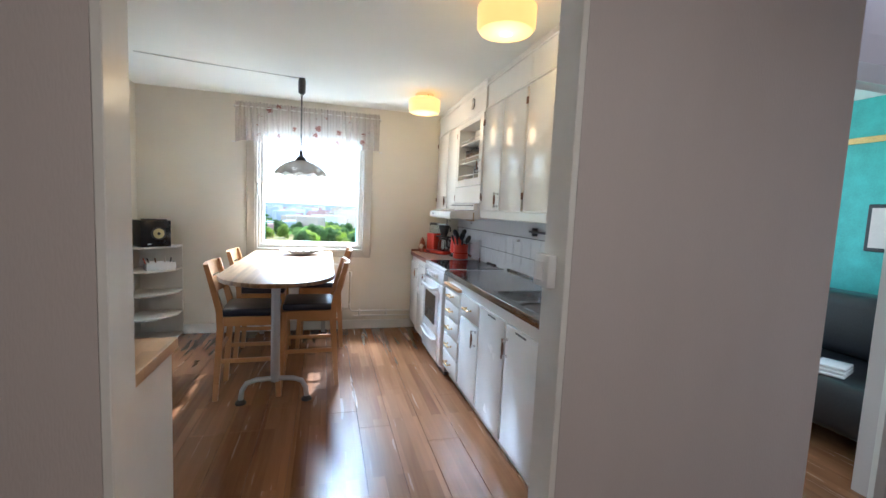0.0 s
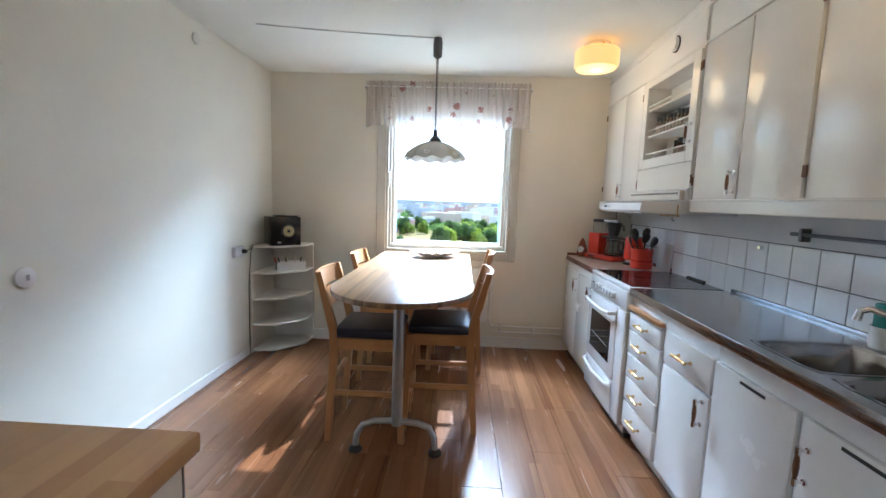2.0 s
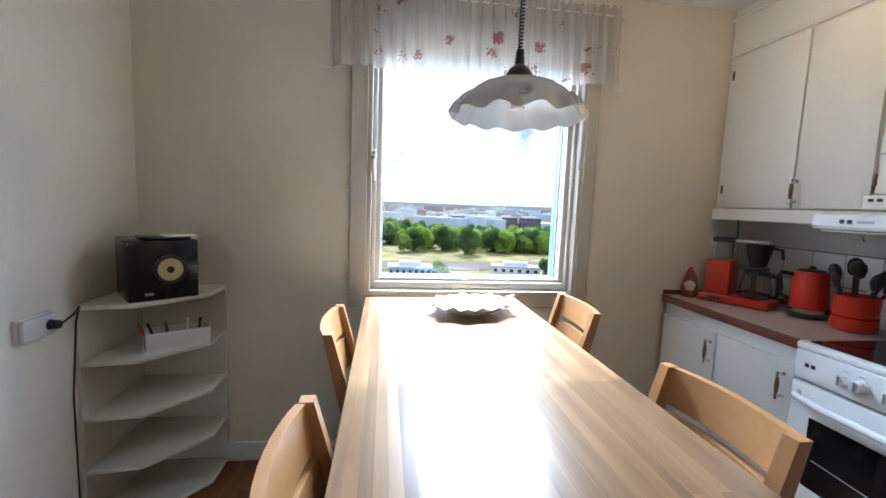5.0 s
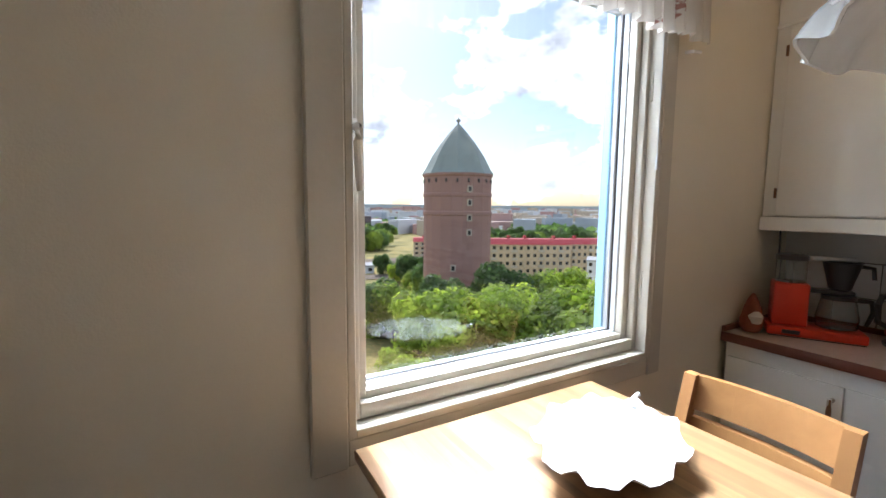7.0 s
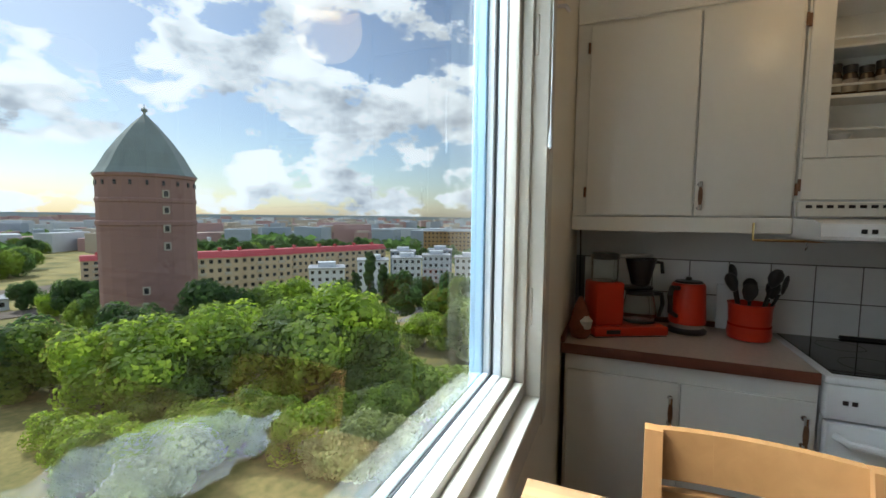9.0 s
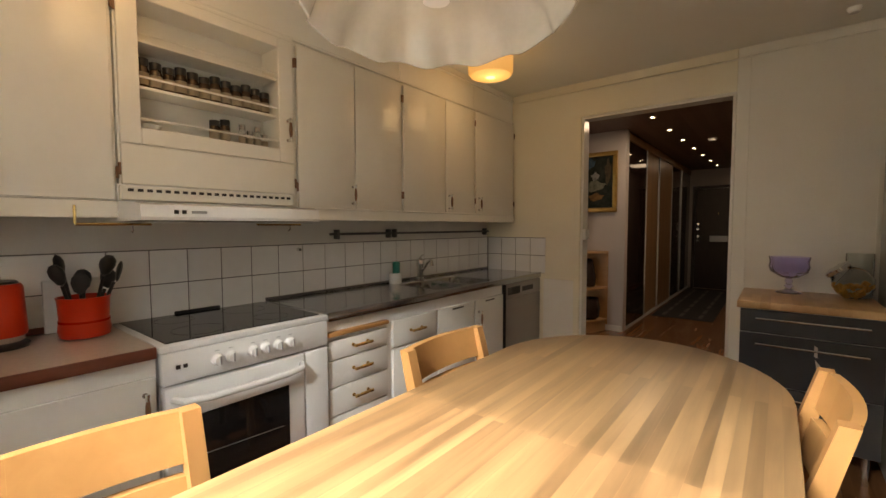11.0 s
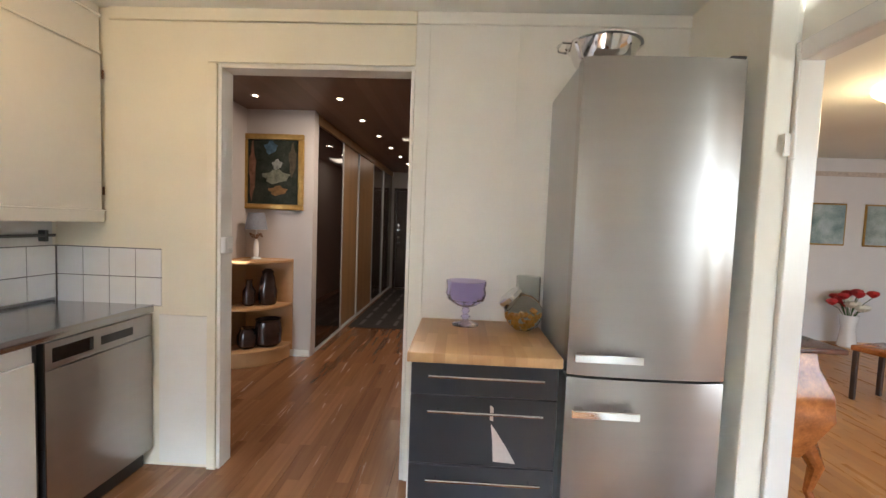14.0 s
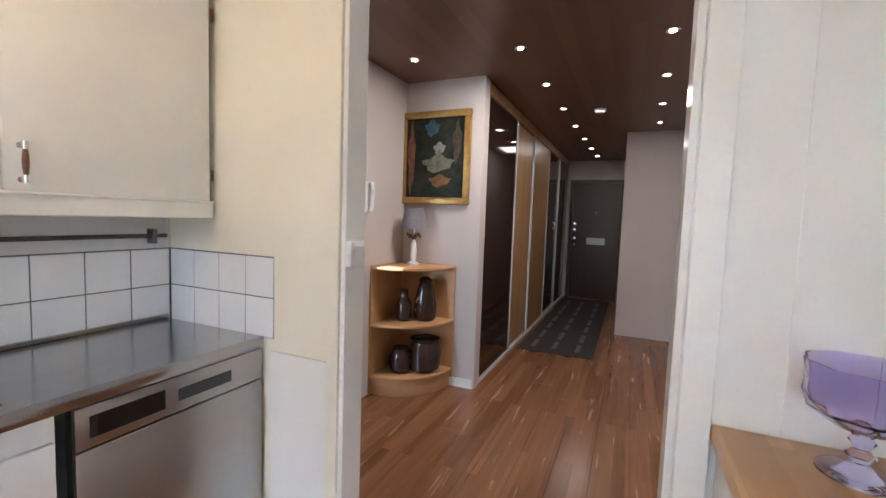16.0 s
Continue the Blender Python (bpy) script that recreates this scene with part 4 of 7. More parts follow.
# worktops
wt = thing("worktop", (2.99, 3.28, 0.862), "grey brown laminate worktop with a dark wooden edge", "worktop")
part("top", B(CX + 0.012 - 2.99, 2.876 - 3.28, 0, XR - 0.003 - 2.99, YD - 0.003 - 3.28, 0.036), M_WORKTOP, wt, smooth=False)
part("edge_strip", B(CX - 2.99, 2.876 - 3.28, -0.002, CX + 0.0115 - 2.99, YD - 0.003 - 3.28, 0.037, 0.003, 2), M_REDWOOD, wt)
bm = B(CX + 0.005 - 2.99, YD - 0.018 - 3.28, 0.038, XR - 0.022 - 2.99, YD - 0.003 - 3.28, 0.062, 0.002)
box(bm, XR - 0.021 - 2.99, 2.876 - 3.28, 0.038, XR - 0.004 - 2.99, YD - 0.003 - 3.28, 0.062, 0.002)
part("upstand", bm, M_REDWOOD, wt)

# steel worktop with two bowls, cut as strips round the bowls
st = thing("sink_worktop", (2.98, 1.1, 0.862), "brushed steel worktop with two sink bowls", "sink")
SX0, SX1 = CX, XR - 0.004
BOWL = ((2.74, 1.30, 3.10, 1.00), (2.74, 0.965, 3.10, 0.662))
bm = bmesh.new()
o = st.location
ys = [2.19, 1.30, 1.00, 0.965, 0.662, YH + 0.022]
for k in range(5):
    y1, y0 = ys[k], ys[k + 1]
    if k in (1, 3):
        box(bm, SX0 - o.x, y0 - o.y, 0.030, 2.74 - o.x, y1 - o.y, 0.038)
        box(bm, 3.10 - o.x, y0 - o.y, 0.030, SX1 - o.x, y1 - o.y, 0.038)
    else:
        box(bm, SX0 - o.x, y0 - o.y, 0.030, SX1 - o.x, y1 - o.y, 0.038)
bmesh.ops.remove_doubles(bm, verts=bm.verts, dist=0.0005)
part("top", bm, M_SINK, st, smooth=False)
bm = bmesh.new()
box(bm, SX0 - 0.006 - o.x, YH + 0.02 - o.y, -0.002, SX0 - o.x, 2.19 - o.y, 0.041, 0.003, 2)
box(bm, SX1 - 0.012 - o.x, YH + 0.02 - o.y, 0.0385, SX1 - o.x, 2.19 - o.y, 0.056, 0.003)
part("rolled_edge", bm, M_SINK, st)
for x0, y1, x1, y0 in BOWL:
    t = bmesh.new()
    n = 28

    def ring(inset, z, r):
        out = []
        cx, cy, hx, hy = (x0 + x1) / 2 - o.x, (y0 + y1) / 2 - o.y, (x1 - x0) / 2 - inset, (y1 - y0) / 2 - inset
        for k in range(n):
            a = 2 * math.pi * (k + 0.5) / n
            ca, sa = math.cos(a), math.sin(a)
            q = (abs(ca) ** r + abs(sa) ** r) ** (-1 / r)
            out.append(t.verts.new((cx + hx * q * ca, cy + hy * q * sa, z)))
        return out
    rs = [ring(-0.006, 0.0392, 9), ring(0.004, 0.0388, 8), ring(0.010, 0.030, 7), ring(0.022, -0.10, 6), ring(0.06, -0.128, 5)]
    for a, b in zip(rs, rs[1:]):
        for k in range(n):
            t.faces.new((a[k], a[(k + 1) % n], b[(k + 1) % n], b[k]))
    t.faces.new(rs[-1])
    bw = part("bowl", t, M_SINK, st)
    part("drain", cyl(bmesh.new(), ((x0 + x1) / 2 - o.x, (y0 + y1) / 2 - o.y, -0.1275), ((x0 + x1) / 2 - o.x, (y0 + y1) / 2 - o.y, -0.122), 0.04, seg=20), M_CHROME, bw)
tap = thing("mixer_tap", (3.155, 1.01, 0.902), "chrome mixer tap with a swivel spout behind the sink", "tap")
part("body", lathe(bmesh.new(), [(0.032, 0), (0.032, 0.012), (0.024, 0.02), (0.024, 0.10), (0.028, 0.115), (0.027, 0.15), (0.012, 0.165), (0.001, 0.168)], seg=20), M_CHROME, tap)
part("spout", tube(bmesh.new(), [(-0.02, 0.0, 0.07), (-0.07, 0.03, 0.10), (-0.14, 0.075, 0.145), (-0.19, 0.105, 0.165), (-0.21, 0.118, 0.155), (-0.215, 0.12, 0.125)], [0.012, 0.0115, 0.011, 0.0105, 0.012, 0.013], 12), M_CHROME, tap)
part("lever", tube(bmesh.new(), [(0, 0, 0.158), (0.02, -0.03, 0.172), (0.035, -0.075, 0.180)], [0.012, 0.008, 0.006], 10), M_CHROME, tap)
cup = thing("brush_holder", (3.165, 1.26, 0.9005), "white cup with a green brush and sponge", "holder")
part("cup", lathe(bmesh.new(), [(0.042, 0), (0.045, 0.01), (0.045, 0.075), (0.040, 0.075), (0.040, 0.012)], seg=20), M_ENAMEL, cup)
M_GREEN = mat("green_plastic", (0.01, 0.19, 0.15), 0.4, var=0.05)
part("brush", B(-0.030, -0.02, 0.02, 0.005, 0.028, 0.155, 0.008, 2), M_GREEN, cup, "dark green sponge pad")
part("stick", tube(bmesh.new(), [(0.018, -0.02, 0.02), (0.02, -0.045, 0.10), (0.022, -0.065, 0.112)], 0.008, 8), M_ENAMEL, cup)

# dishwasher
dw = thing("dishwasher", (CX + 0.0, 0.255, 0), "brushed steel dishwasher under the worktop", "dishwasher")
part("body", B(0.03, -0.30, 0.10, 0.55, 0.30, 0.855), M_ALU, dw, smooth=False)
part("plinth", B(0.06, -0.30, 0.0, 0.10, 0.30, 0.098), M_BLACK, dw)
door = part("door", B(0.004, -0.297, 0.105, 0.029, 0.297, 0.735, 0.004, 2), M_STEEL, dw)
pan = part("control_panel", B(0.004, -0.297, 0.739, 0.029, 0.297, 0.852, 0.004, 2), M_STEEL, dw)
part("display", B(0.0025, 0.07, 0.765, 0.006, 0.265, 0.825, 0.001), M_BLACKGLOSS, pan)
part("grip_recess", B(0.0025, -0.16, 0.772, 0.006, 0.03, 0.812, 0.001), M_BLACK, pan)
part("side_seal", B(0.0, 0.2985, 0.10, 0.03, 0.3045, 0.855), M_BLACK, dw)

# electric cooker
ov = thing("electric_cooker", (CX, 2.534, 0), "white enamelled electric cooker with a black ceramic hob", "cooker")
w = 0.334
part("body", B(0.025, -w, 0.03, 0.555, w, 0.862), M_ENAMEL, ov, smooth=False)
bm = bmesh.new()
t = B(-0.014, -w, 0.76, 0.03, w, 0.872, 0.006, 2)
part("control_panel", t, M_ENAMEL, ov)
part("hob_rim", B(-0.010, -w - 0.004, 0.873, 0.552, w + 0.004, 0.898, 0.006, 2), M_ENAMEL, ov)
hob = part("hob", B(0.018, -w + 0.022, 0.8985, 0.528, w - 0.022, 0.9025, 0.001), M_BLACKGLOSS, ov)
M_ZONE = mat("printed_ring", (0.10, 0.10, 0.105), 0.2, var=0.1)
for zx, zy, zr in ((0.15, 0.15, 0.095), (0.15, -0.15, 0.075), (0.40, 0.15, 0.075), (0.40, -0.15, 0.095)):
    t = bmesh.new()
    k0, k1 = [], []
    for k in range(40):
        a = 2 * math.pi * k / 40
        k0.append(t.verts.new((zx + zr * math.cos(a), zy + zr * math.sin(a), 0.9031)))
        k1.append(t.verts.new((zx + (zr - 0.003) * math.cos(a), zy + (zr - 0.003) * math.sin(a), 0.9031)))
    for k in range(40):
        t.faces.new((k0[k], k0[(k + 1) % 40], k1[(k + 1) % 40], k1[k]))
    part("cooking_zone", t, M_ZONE, hob)
part("vent", B(0.530, -0.10, 0.899, 0.549, 0.10, 0.914, 0.004), M_BLACK, ov)
od = part("oven_door", B(-0.020, -w + 0.128, 0.295, 0.022, w - 0.004, 0.752, 0.008, 2), M_ENAMEL, ov)
part("oven_window", B(-0.0225, -w + 0.205, 0.375, -0.018, w - 0.085, 0.635, 0.002), M_BLACKGLOSS, od)
M_INSIDE = mat("oven_rack_steel", (0.30, 0.29, 0.27), 0.4, 0.8, var=0.1)
part("rack", tube(bmesh.new(), [(-0.0235, -w + 0.235, 0.47), (-0.0235, w - 0.115, 0.485)], 0.0016, 6), M_INSIDE, od)
part("oven_handle", tube(bmesh.new(), [(-0.018, w - 0.03, 0.712), (-0.052, w - 0.05, 0.705), (-0.062, 0.2, 0.700), (-0.064, 0.0, 0.698), (-0.062, -0.11, 0.700), (-0.052, -w + 0.160, 0.705), (-0.018, -w + 0.142, 0.712)], 0.013, 10), M_ENAMEL, od)
dr = part("warming_drawer", B(-0.020, -w + 0.128, 0.075, 0.022, w - 0.004, 0.287, 0.008, 2), M_ENAMEL, ov)
part("drawer_handle", tube(bmesh.new(), [(-0.018, w - 0.03, 0.262), (-0.045, w - 0.06, 0.256), (-0.056, 0.05, 0.248), (-0.045, -w + 0.170, 0.256), (-0.018, -w + 0.142, 0.262)], 0.012, 10), M_ENAMEL, dr)
part("side_panel", B(-0.016, -w + 0.003, 0.075, 0.024, -w + 0.122, 0.752, 0.006, 2), M_ENAMEL, ov)
part("plinth", B(0.03, -w, 0.0, 0.06, w, 0.07), M_BLACK, ov)
M_LAMP = mat("dark_indicator", (0.03, 0.02, 0.02), 0.3)
for y in (0.285, 0.262):
    part("indicator", B(-0.0155, y - 0.007, 0.812, -0.0135, y + 0.007, 0.826), M_LAMP, ov)
for y in (0.155, 0.105, 0.02, -0.032, -0.088, -0.142):
    k = part("knob", cyl(cyl(bmesh.new(), (-0.014, y, 0.815), (-0.020, y, 0.815), 0.0235, seg=20), (-0.020, y, 0.815), (-0.042, y, 0.815), 0.021, 0.018, seg=20), M_ENAMEL, ov)
    part("pointer", B(-0.046, y - 0.003, 0.800, -0.040, y + 0.003, 0.832, 0.001), M_ALU, k)
    part("scale_mark", B(-0.0150, y - 0.008, 0.846, -0.0138, y + 0.008, 0.849), M_ALU, ov)

# upper cabinets
def upper_unit(y0, y1, label, doors, hz=None):
    c = thing("wall_cabinet", (UX + 0.02, (y0 + y1) / 2, UB), label, "cabinet", "wall cabinets")
    o = c.location
    part("body", B(0.0, y0 - o.y, -0.0, XR - 0.003 - o.x, y1 - o.y, H - 0.004 - UB), M_CAB, c, smooth=False)
    for d0, d1, hy, hg in doors:
        d = part("door", B(-0.0185, d0 + 0.002 - o.y, 0.004, -0.0005, d1 - 0.002 - o.y, UT - UB, 0.003, 2), M_CAB, c)
        if hy is not None:
            handle(d, -0.0185, hy - o.y, 1.478 - UB)
        if hg is not None:
            hinges(d, hg - o.y, (1.50 - UB, 2.105 - UB), -0.018)
    return c


upper_unit(2.895, YD - 0.004, "cream white wall cabinet with two flat doors", [(3.226, 3.632, None, 3.636), (2.905, 3.222, 3.205, 2.897)])
upper_unit(1.412, 2.170, "cream white wall cabinet with two glossy doors", [(1.792, 2.155, 1.815, 2.163), (1.42, 1.788, None, 1.414)])
upper_unit(0.585, 1.408, "cream white wall cabinet with two glossy doors above the sink", [(0.962, 1.398, None, 1.404), (0.592, 0.958, 0.925, 0.588)])
upper_unit(YH + 0.022, 0.581, "cream white wall cabinet with one broad door", [(-0.028, 0.572, 0.535, -0.034)])
# spice unit over the hood, with an open shelf
sp = thing("spice_cabinet", (UX + 0.02, 2.533, UB), "cream white cabinet with an open spice shelf", "cabinet", "wall cabinets")
o = sp.location
ya, yb = 2.174 - o.y, 2.891 - o.y
iy0, iy1, iz0, iz1 = 2.253 - o.y, 2.822 - o.y, 1.672 - UB, 2.150 - UB
top = H - 0.004 - UB
bm = bmesh.new()
box(bm, 0.13, ya, 0.0, XR - 0.003 - o.x, yb, top)
part("body", bm, M_CAB, sp, smooth=False)
for q in ((ya, 0.0, iy0, top), (iy1, 0.0, yb, top), (iy0, 0.0, iy1, iz0), (iy0, iz1, iy1, top)):
    part("niche_side", B(-0.012, q[0], q[1], 0.13, q[2], q[3]), M_CAB, sp, smooth=False)
part("lower_panel", B(-0.026, ya + 0.006, 0.062, -0.0125, yb - 0.006, 1.608 - UB, 0.003), M_CAB, sp)
fr = bmesh.new()
for a in ((ya + 0.006, iy0 + 0.004, 1.612 - UB, UT - UB), (iy1 - 0.004, yb - 0.006, 1.612 - UB, UT - UB)):
    box(fr, -0.026, a[0], a[2], -0.0125, a[1], a[3], 0.003)
box(fr, -0.0262, iy0 + 0.004, 1.612 - UB, -0.0125, iy1 - 0.004, iz0 + 0.002, 0.003)
box(fr, -0.0262, iy0 + 0.004, iz1 - 0.002, -0.0125, iy1 - 0.004, UT - UB, 0.003)
part("door_frame", fr, M_CAB, sp)
handle(sp, -0.026, 2.215 - o.y, 1.765 - UB)
hinges(sp, yb - 0.001, (1.515 - UB, 2.10 - UB), -0.020)
hinges(sp, ya + 0.001, (1.515 - UB, 2.10 - UB), -0.020)
SHELVES = (1.822 - UB, 1.995 - UB)
for z in SHELVES:
    s = part("shelf", B(-0.006, iy0 + 0.001, z, 0.128, iy1 - 0.001, z + 0.012, 0.002), M_CAB, sp)
for z in (1.712 - UB, 1.868 - UB, 2.03 - UB):
    part("shelf_rail", tube(bmesh.new(), [(-0.005, iy0 + 0.002, z), (-0.005, iy1 - 0.002, z)], 0.0045, 8), M_CAB, sp)
part("vent_cap", cyl(cyl(bmesh.new(), (-0.014, -0.03, 2.325 - UB), (-0.024, -0.03, 2.325 - UB), 0.042, seg=24), (-0.024, -0.03, 2.325 - UB), (-0.032, -0.03, 2.325 - UB), 0.034, 0.03, seg=24), M_CAB, sp, "round white vent cap")
part("vent_rim", cyl(bmesh.new(), (-0.0122, -0.03, 2.325 - UB), (-0.0175, -0.03, 2.325 - UB), 0.048, seg=28), M_BLACK, sp, "dark rim of the vent cap")
M_SPICE = mat("spice_glass", (0.05, 0.03, 0.02), 0.15, var=0.5, scale=25)
M_LABEL = mat("jar_label", (0.30, 0.26, 0.20), 0.6, var=0.2)


def spice_jar(y, z, h=0.085, r=0.0205, capm=None, bodym=None, label="small dark glass spice jar with a black lid"):
    j = thing("spice_jar", (UX + 0.075, y, z), label, "jar", "spice jars")
    b = part("jar", lathe(bmesh.new(), [(r, 0), (r, h * 0.68), (r * 0.8, h * 0.76), (0.001, h * 0.76)], seg=14), bodym or M_SPICE, j)
    part("lid", lathe(bmesh.new(), [(r * 0.95, h * 0.761), (r * 0.95, h), (0.001, h)], seg=14), capm or M_BLACK, j)
    part("label", lathe(bmesh.new(), [(r + 0.0006, h * 0.15), (r + 0.0006, h * 0.55)], seg=14), M_LABEL, b)
    return j


for k in range(12):
    spice_jar(2.285 + k * 0.0455, UB + SHELVES[0] + 0.0125, 0.106 + 0.007 * ((k * 7) % 3), 0.0222)
for y, h in ((2.475, 0.105), (2.520, 0.095)):
    spice_jar(y, UB + iz0 + 0.0005, h, 0.022)
M_CLEAR = glass_mat("clear_glass", (0.92, 0.96, 0.96))
for y, h in ((2.290, 0.07), (2.325, 0.10), (2.362, 0.075), (2.398, 0.10)):
    spice_jar(y, UB + iz0 + 0.0005, h, 0.016, M_CHROME, M_CLEAR, "small clear glass cruet with a steel cap")
tray = thing("egg_cup", (UX + 0.07, 2.765, UB + iz0 + 0.0005), "small cream china dish on the shelf", "dish")
part("dish", lathe(bmesh.new(), [(0.02, 0), (0.022, 0.004), (0.04, 0.028), (0.037, 0.028), (0.018, 0.008)], seg=18), M_ENAMEL, tray)

bm = B(UX - 0.004, YH + 0.022, 1.335, UX + 0.016, 2.160, 1.396, 0.003)
box(bm, UX - 0.004, 2.900, 1.335, UX + 0.016, YD - 0.004, 1.396, 0.003)
box(bm, UX - 0.012, YH + 0.022, 1.392, UX + 0.012, 2.160, 1.402, 0.003)
structure("trim_valance", bm, M_CAB, "cream white valance under the wall cabinets", "trim")
bm = B(UX + 0.006, YH + 0.022, 2.21, UX + 0.018, YD - 0.004, 2.225, 0.003)
box(bm, UX + 0.004, YH + 0.022, H - 0.06, UX + 0.019, YD - 0.004, H - 0.045, 0.003)
structure("trim_cabinet_head", bm, M_CAB, "cream moulding above the wall cabinets", "trim")
structure("trim_under_cabinets", B(UX + 0.02, YH + 0.022, 1.375, XR - 0.004, YD - 0.004, 1.396), M_CAB, "cream underside board of the wall cabinets", "trim")

# cooker hood
hd = thing("cooker_hood", (2.70, 2.555, 1.325), "white slimline cooker hood with a rounded front", "cooker hood")
t = bmesh.new()
prof = [(0.0, 0.012), (0.006, 0.0), (0.24, -0.004), (0.53, -0.004), (0.53, 0.075), (0.245, 0.135), (0.235, 0.070), (0.05, 0.062), (0.006, 0.052)]
a = [t.verts.new((x, -0.345, z)) for x, z in prof]
b = [t.verts.new((x, 0.345, z)) for x, z in prof]
t.faces.new(a), t.faces.new(b[::-1])
for k in range(len(prof)):
    t.faces.new((a[k], b[k], b[(k + 1) % len(prof)], a[(k + 1) % len(prof)]))
part("canopy", t, M_ENAMEL, hd)
part("grille", B(0.02, -0.32, -0.009, 0.22, 0.32, -0.0045), M_ALU, hd)
part("slot_strip", B(0.205, -0.345, 0.075, 0.232, 0.345, 0.128, 0.004), M_CAB, hd, "cream slotted air strip")
for k in range(22):
    part("slot", B(0.2035, -0.325 + k * 0.030, 0.106, 0.2065, -0.307 + k * 0.030, 0.117), M_BLACK, hd)
for y in (0.24, 0.215):
    part("button", B(-0.003, y - 0.007, 0.022, 0.001, y + 0.007, 0.036, 0.001), M_BLACK, hd)
part("badge", B(-0.002, 0.14, 0.024, 0.001, 0.19, 0.034), M_ALU, hd)
# towel rails under the cabinets
for y in (2.93, 2.30):
    r = thing("hook_rail", (2.90, y, 1.312), "thin brass hook rail under the wall cabinet", "rail", "hook rails")
    part("rod", tube(bmesh.new(), [(0.0, 0.10, 0), (0.0, -0.12, 0)], 0.005, 8), M_BRASS, r)
    part("hook", tube(bmesh.new(), [(0.0, -0.06, 0.0), (-0.008, -0.06, -0.02), (0.006, -0.06, -0.03)], 0.004, 8), M_CHROME, r)
    for s in (-0.1, 0.1):
        part("post", cyl(bmesh.new(), (0, s, 0), (0, s, 0.064), 0.004, seg=8), M_BRASS, r)
rail = thing("utensil_rail", (XR - 0.035, 1.20, 1.255), "dark steel utensil rail on the wall above the tiles", "rail")
M_DARKSTEEL = mat("dull_dark_steel", (0.13, 0.13, 0.135), 0.35, 0.9, var=0.08)
part("rod", tube(bmesh.new(), [(0, 0.58, 0), (0, -1.22, 0)], 0.0085, 10), M_DARKSTEEL, rail)
for y in (0.52, 0.075, 0.015, -1.17):
    part("bracket", B(-0.010, y - 0.009, -0.032, 0.034, y + 0.009, 0.028, 0.003), M_DARKSTEEL, rail)
sc = thing("tile_hook", (XR - 0.012, 1.985, 1.17), "small round chrome hook on the tiles", "hook")
part("knob", cyl(bmesh.new(), (0, 0, 0), (-0.02, 0, 0), 0.012, 0.009, seg=14), M_CHROME, sc)
structure("trim_splash", B(XR - 0.0035, YH + 0.022, 1.202, XR - 0.0005, YD - 0.003, 1.375), M_GREYWALL, "grey painted strip above the tiles", "trim")

# ---- fridge and cart ----
fz = thing("fridge_freezer", (0.309, 0.215, 0), "tall brushed steel fridge freezer standing by the wall", "fridge")
FW = 0.2975
part("body", B(-FW + 0.005, -0.265, 0.03, FW - 0.005, 0.235, 2.022), mat("fridge_side_grey", (0.40, 0.41, 0.41), 0.35, 0.3, var=0.03), fz, smooth=False)
part("plinth", B(-FW + 0.02, -0.25, 0.012, FW - 0.02, 0.22, 0.029), M_BLACK, fz)
for nm, z0, z1, hz in (("fridge_door", 0.825, 2.032, 0.905), ("freezer_door", 0.035, 0.815, 0.690)):
    t = bmesh.new()
    n = 9
    f0, f1 = [], []
    for z, lst in ((z0, f0), (z1, f1)):
        for k in range(n):
            u = -FW + 2 * FW * k / (n - 1)
            lst.append(t.verts.new((u, 0.298 + 0.015 * math.sqrt(max(0, 1 - (u / FW) ** 2)), z)))
        lst.append(t.verts.new((FW, 0.24, z)))
        lst.append(t.verts.new((-FW, 0.24, z)))
    t.faces.new(f0), t.faces.new(f1)
    for k in range(n + 2):
        t.faces.new((f0[k], f0[(k + 1) % (n + 2)], f1[(k + 1) % (n + 2)], f1[k]))
    bmesh.ops.bevel(t, geom=[e for e in t.edges if abs(e.verts[0].co.z - e.verts[1].co.z) < 1e-5], offset=0.003, segments=1, affect='EDGES')
    d = part(nm, t, M_STEEL, fz)
    h = part("handle", B(0.03, 0.345, hz - 0.016, FW - 0.012, 0.358, hz + 0.016, 0.003), M_CHROME, d, "flat pale metal bar handle")
    part("handle_post", B(0.235, 0.305, hz - 0.012, 0.265, 0.346, hz + 0.012, 0.002), M_CHROME, h)
    part("handle_post", B(0.05, 0.305, hz - 0.012, 0.075, 0.346, hz + 0.012, 0.002), M_CHROME, h)
part("gasket", B(-FW + 0.012, 0.236, 0.10, FW - 0.012, 0.2395, 2.01), M_BLACK, fz)
part("top_hinge", B(-FW + 0.004, 0.245, 2.0325, -FW + 0.06, 0.30, 2.044, 0.002), M_BLACK, fz)
for x in (-0.26, 0.26):
    part("foot", cyl(bmesh.new(), (x, 0.24, 0), (x, 0.24, 0.032), 0.02, seg=12), M_ALU, fz)

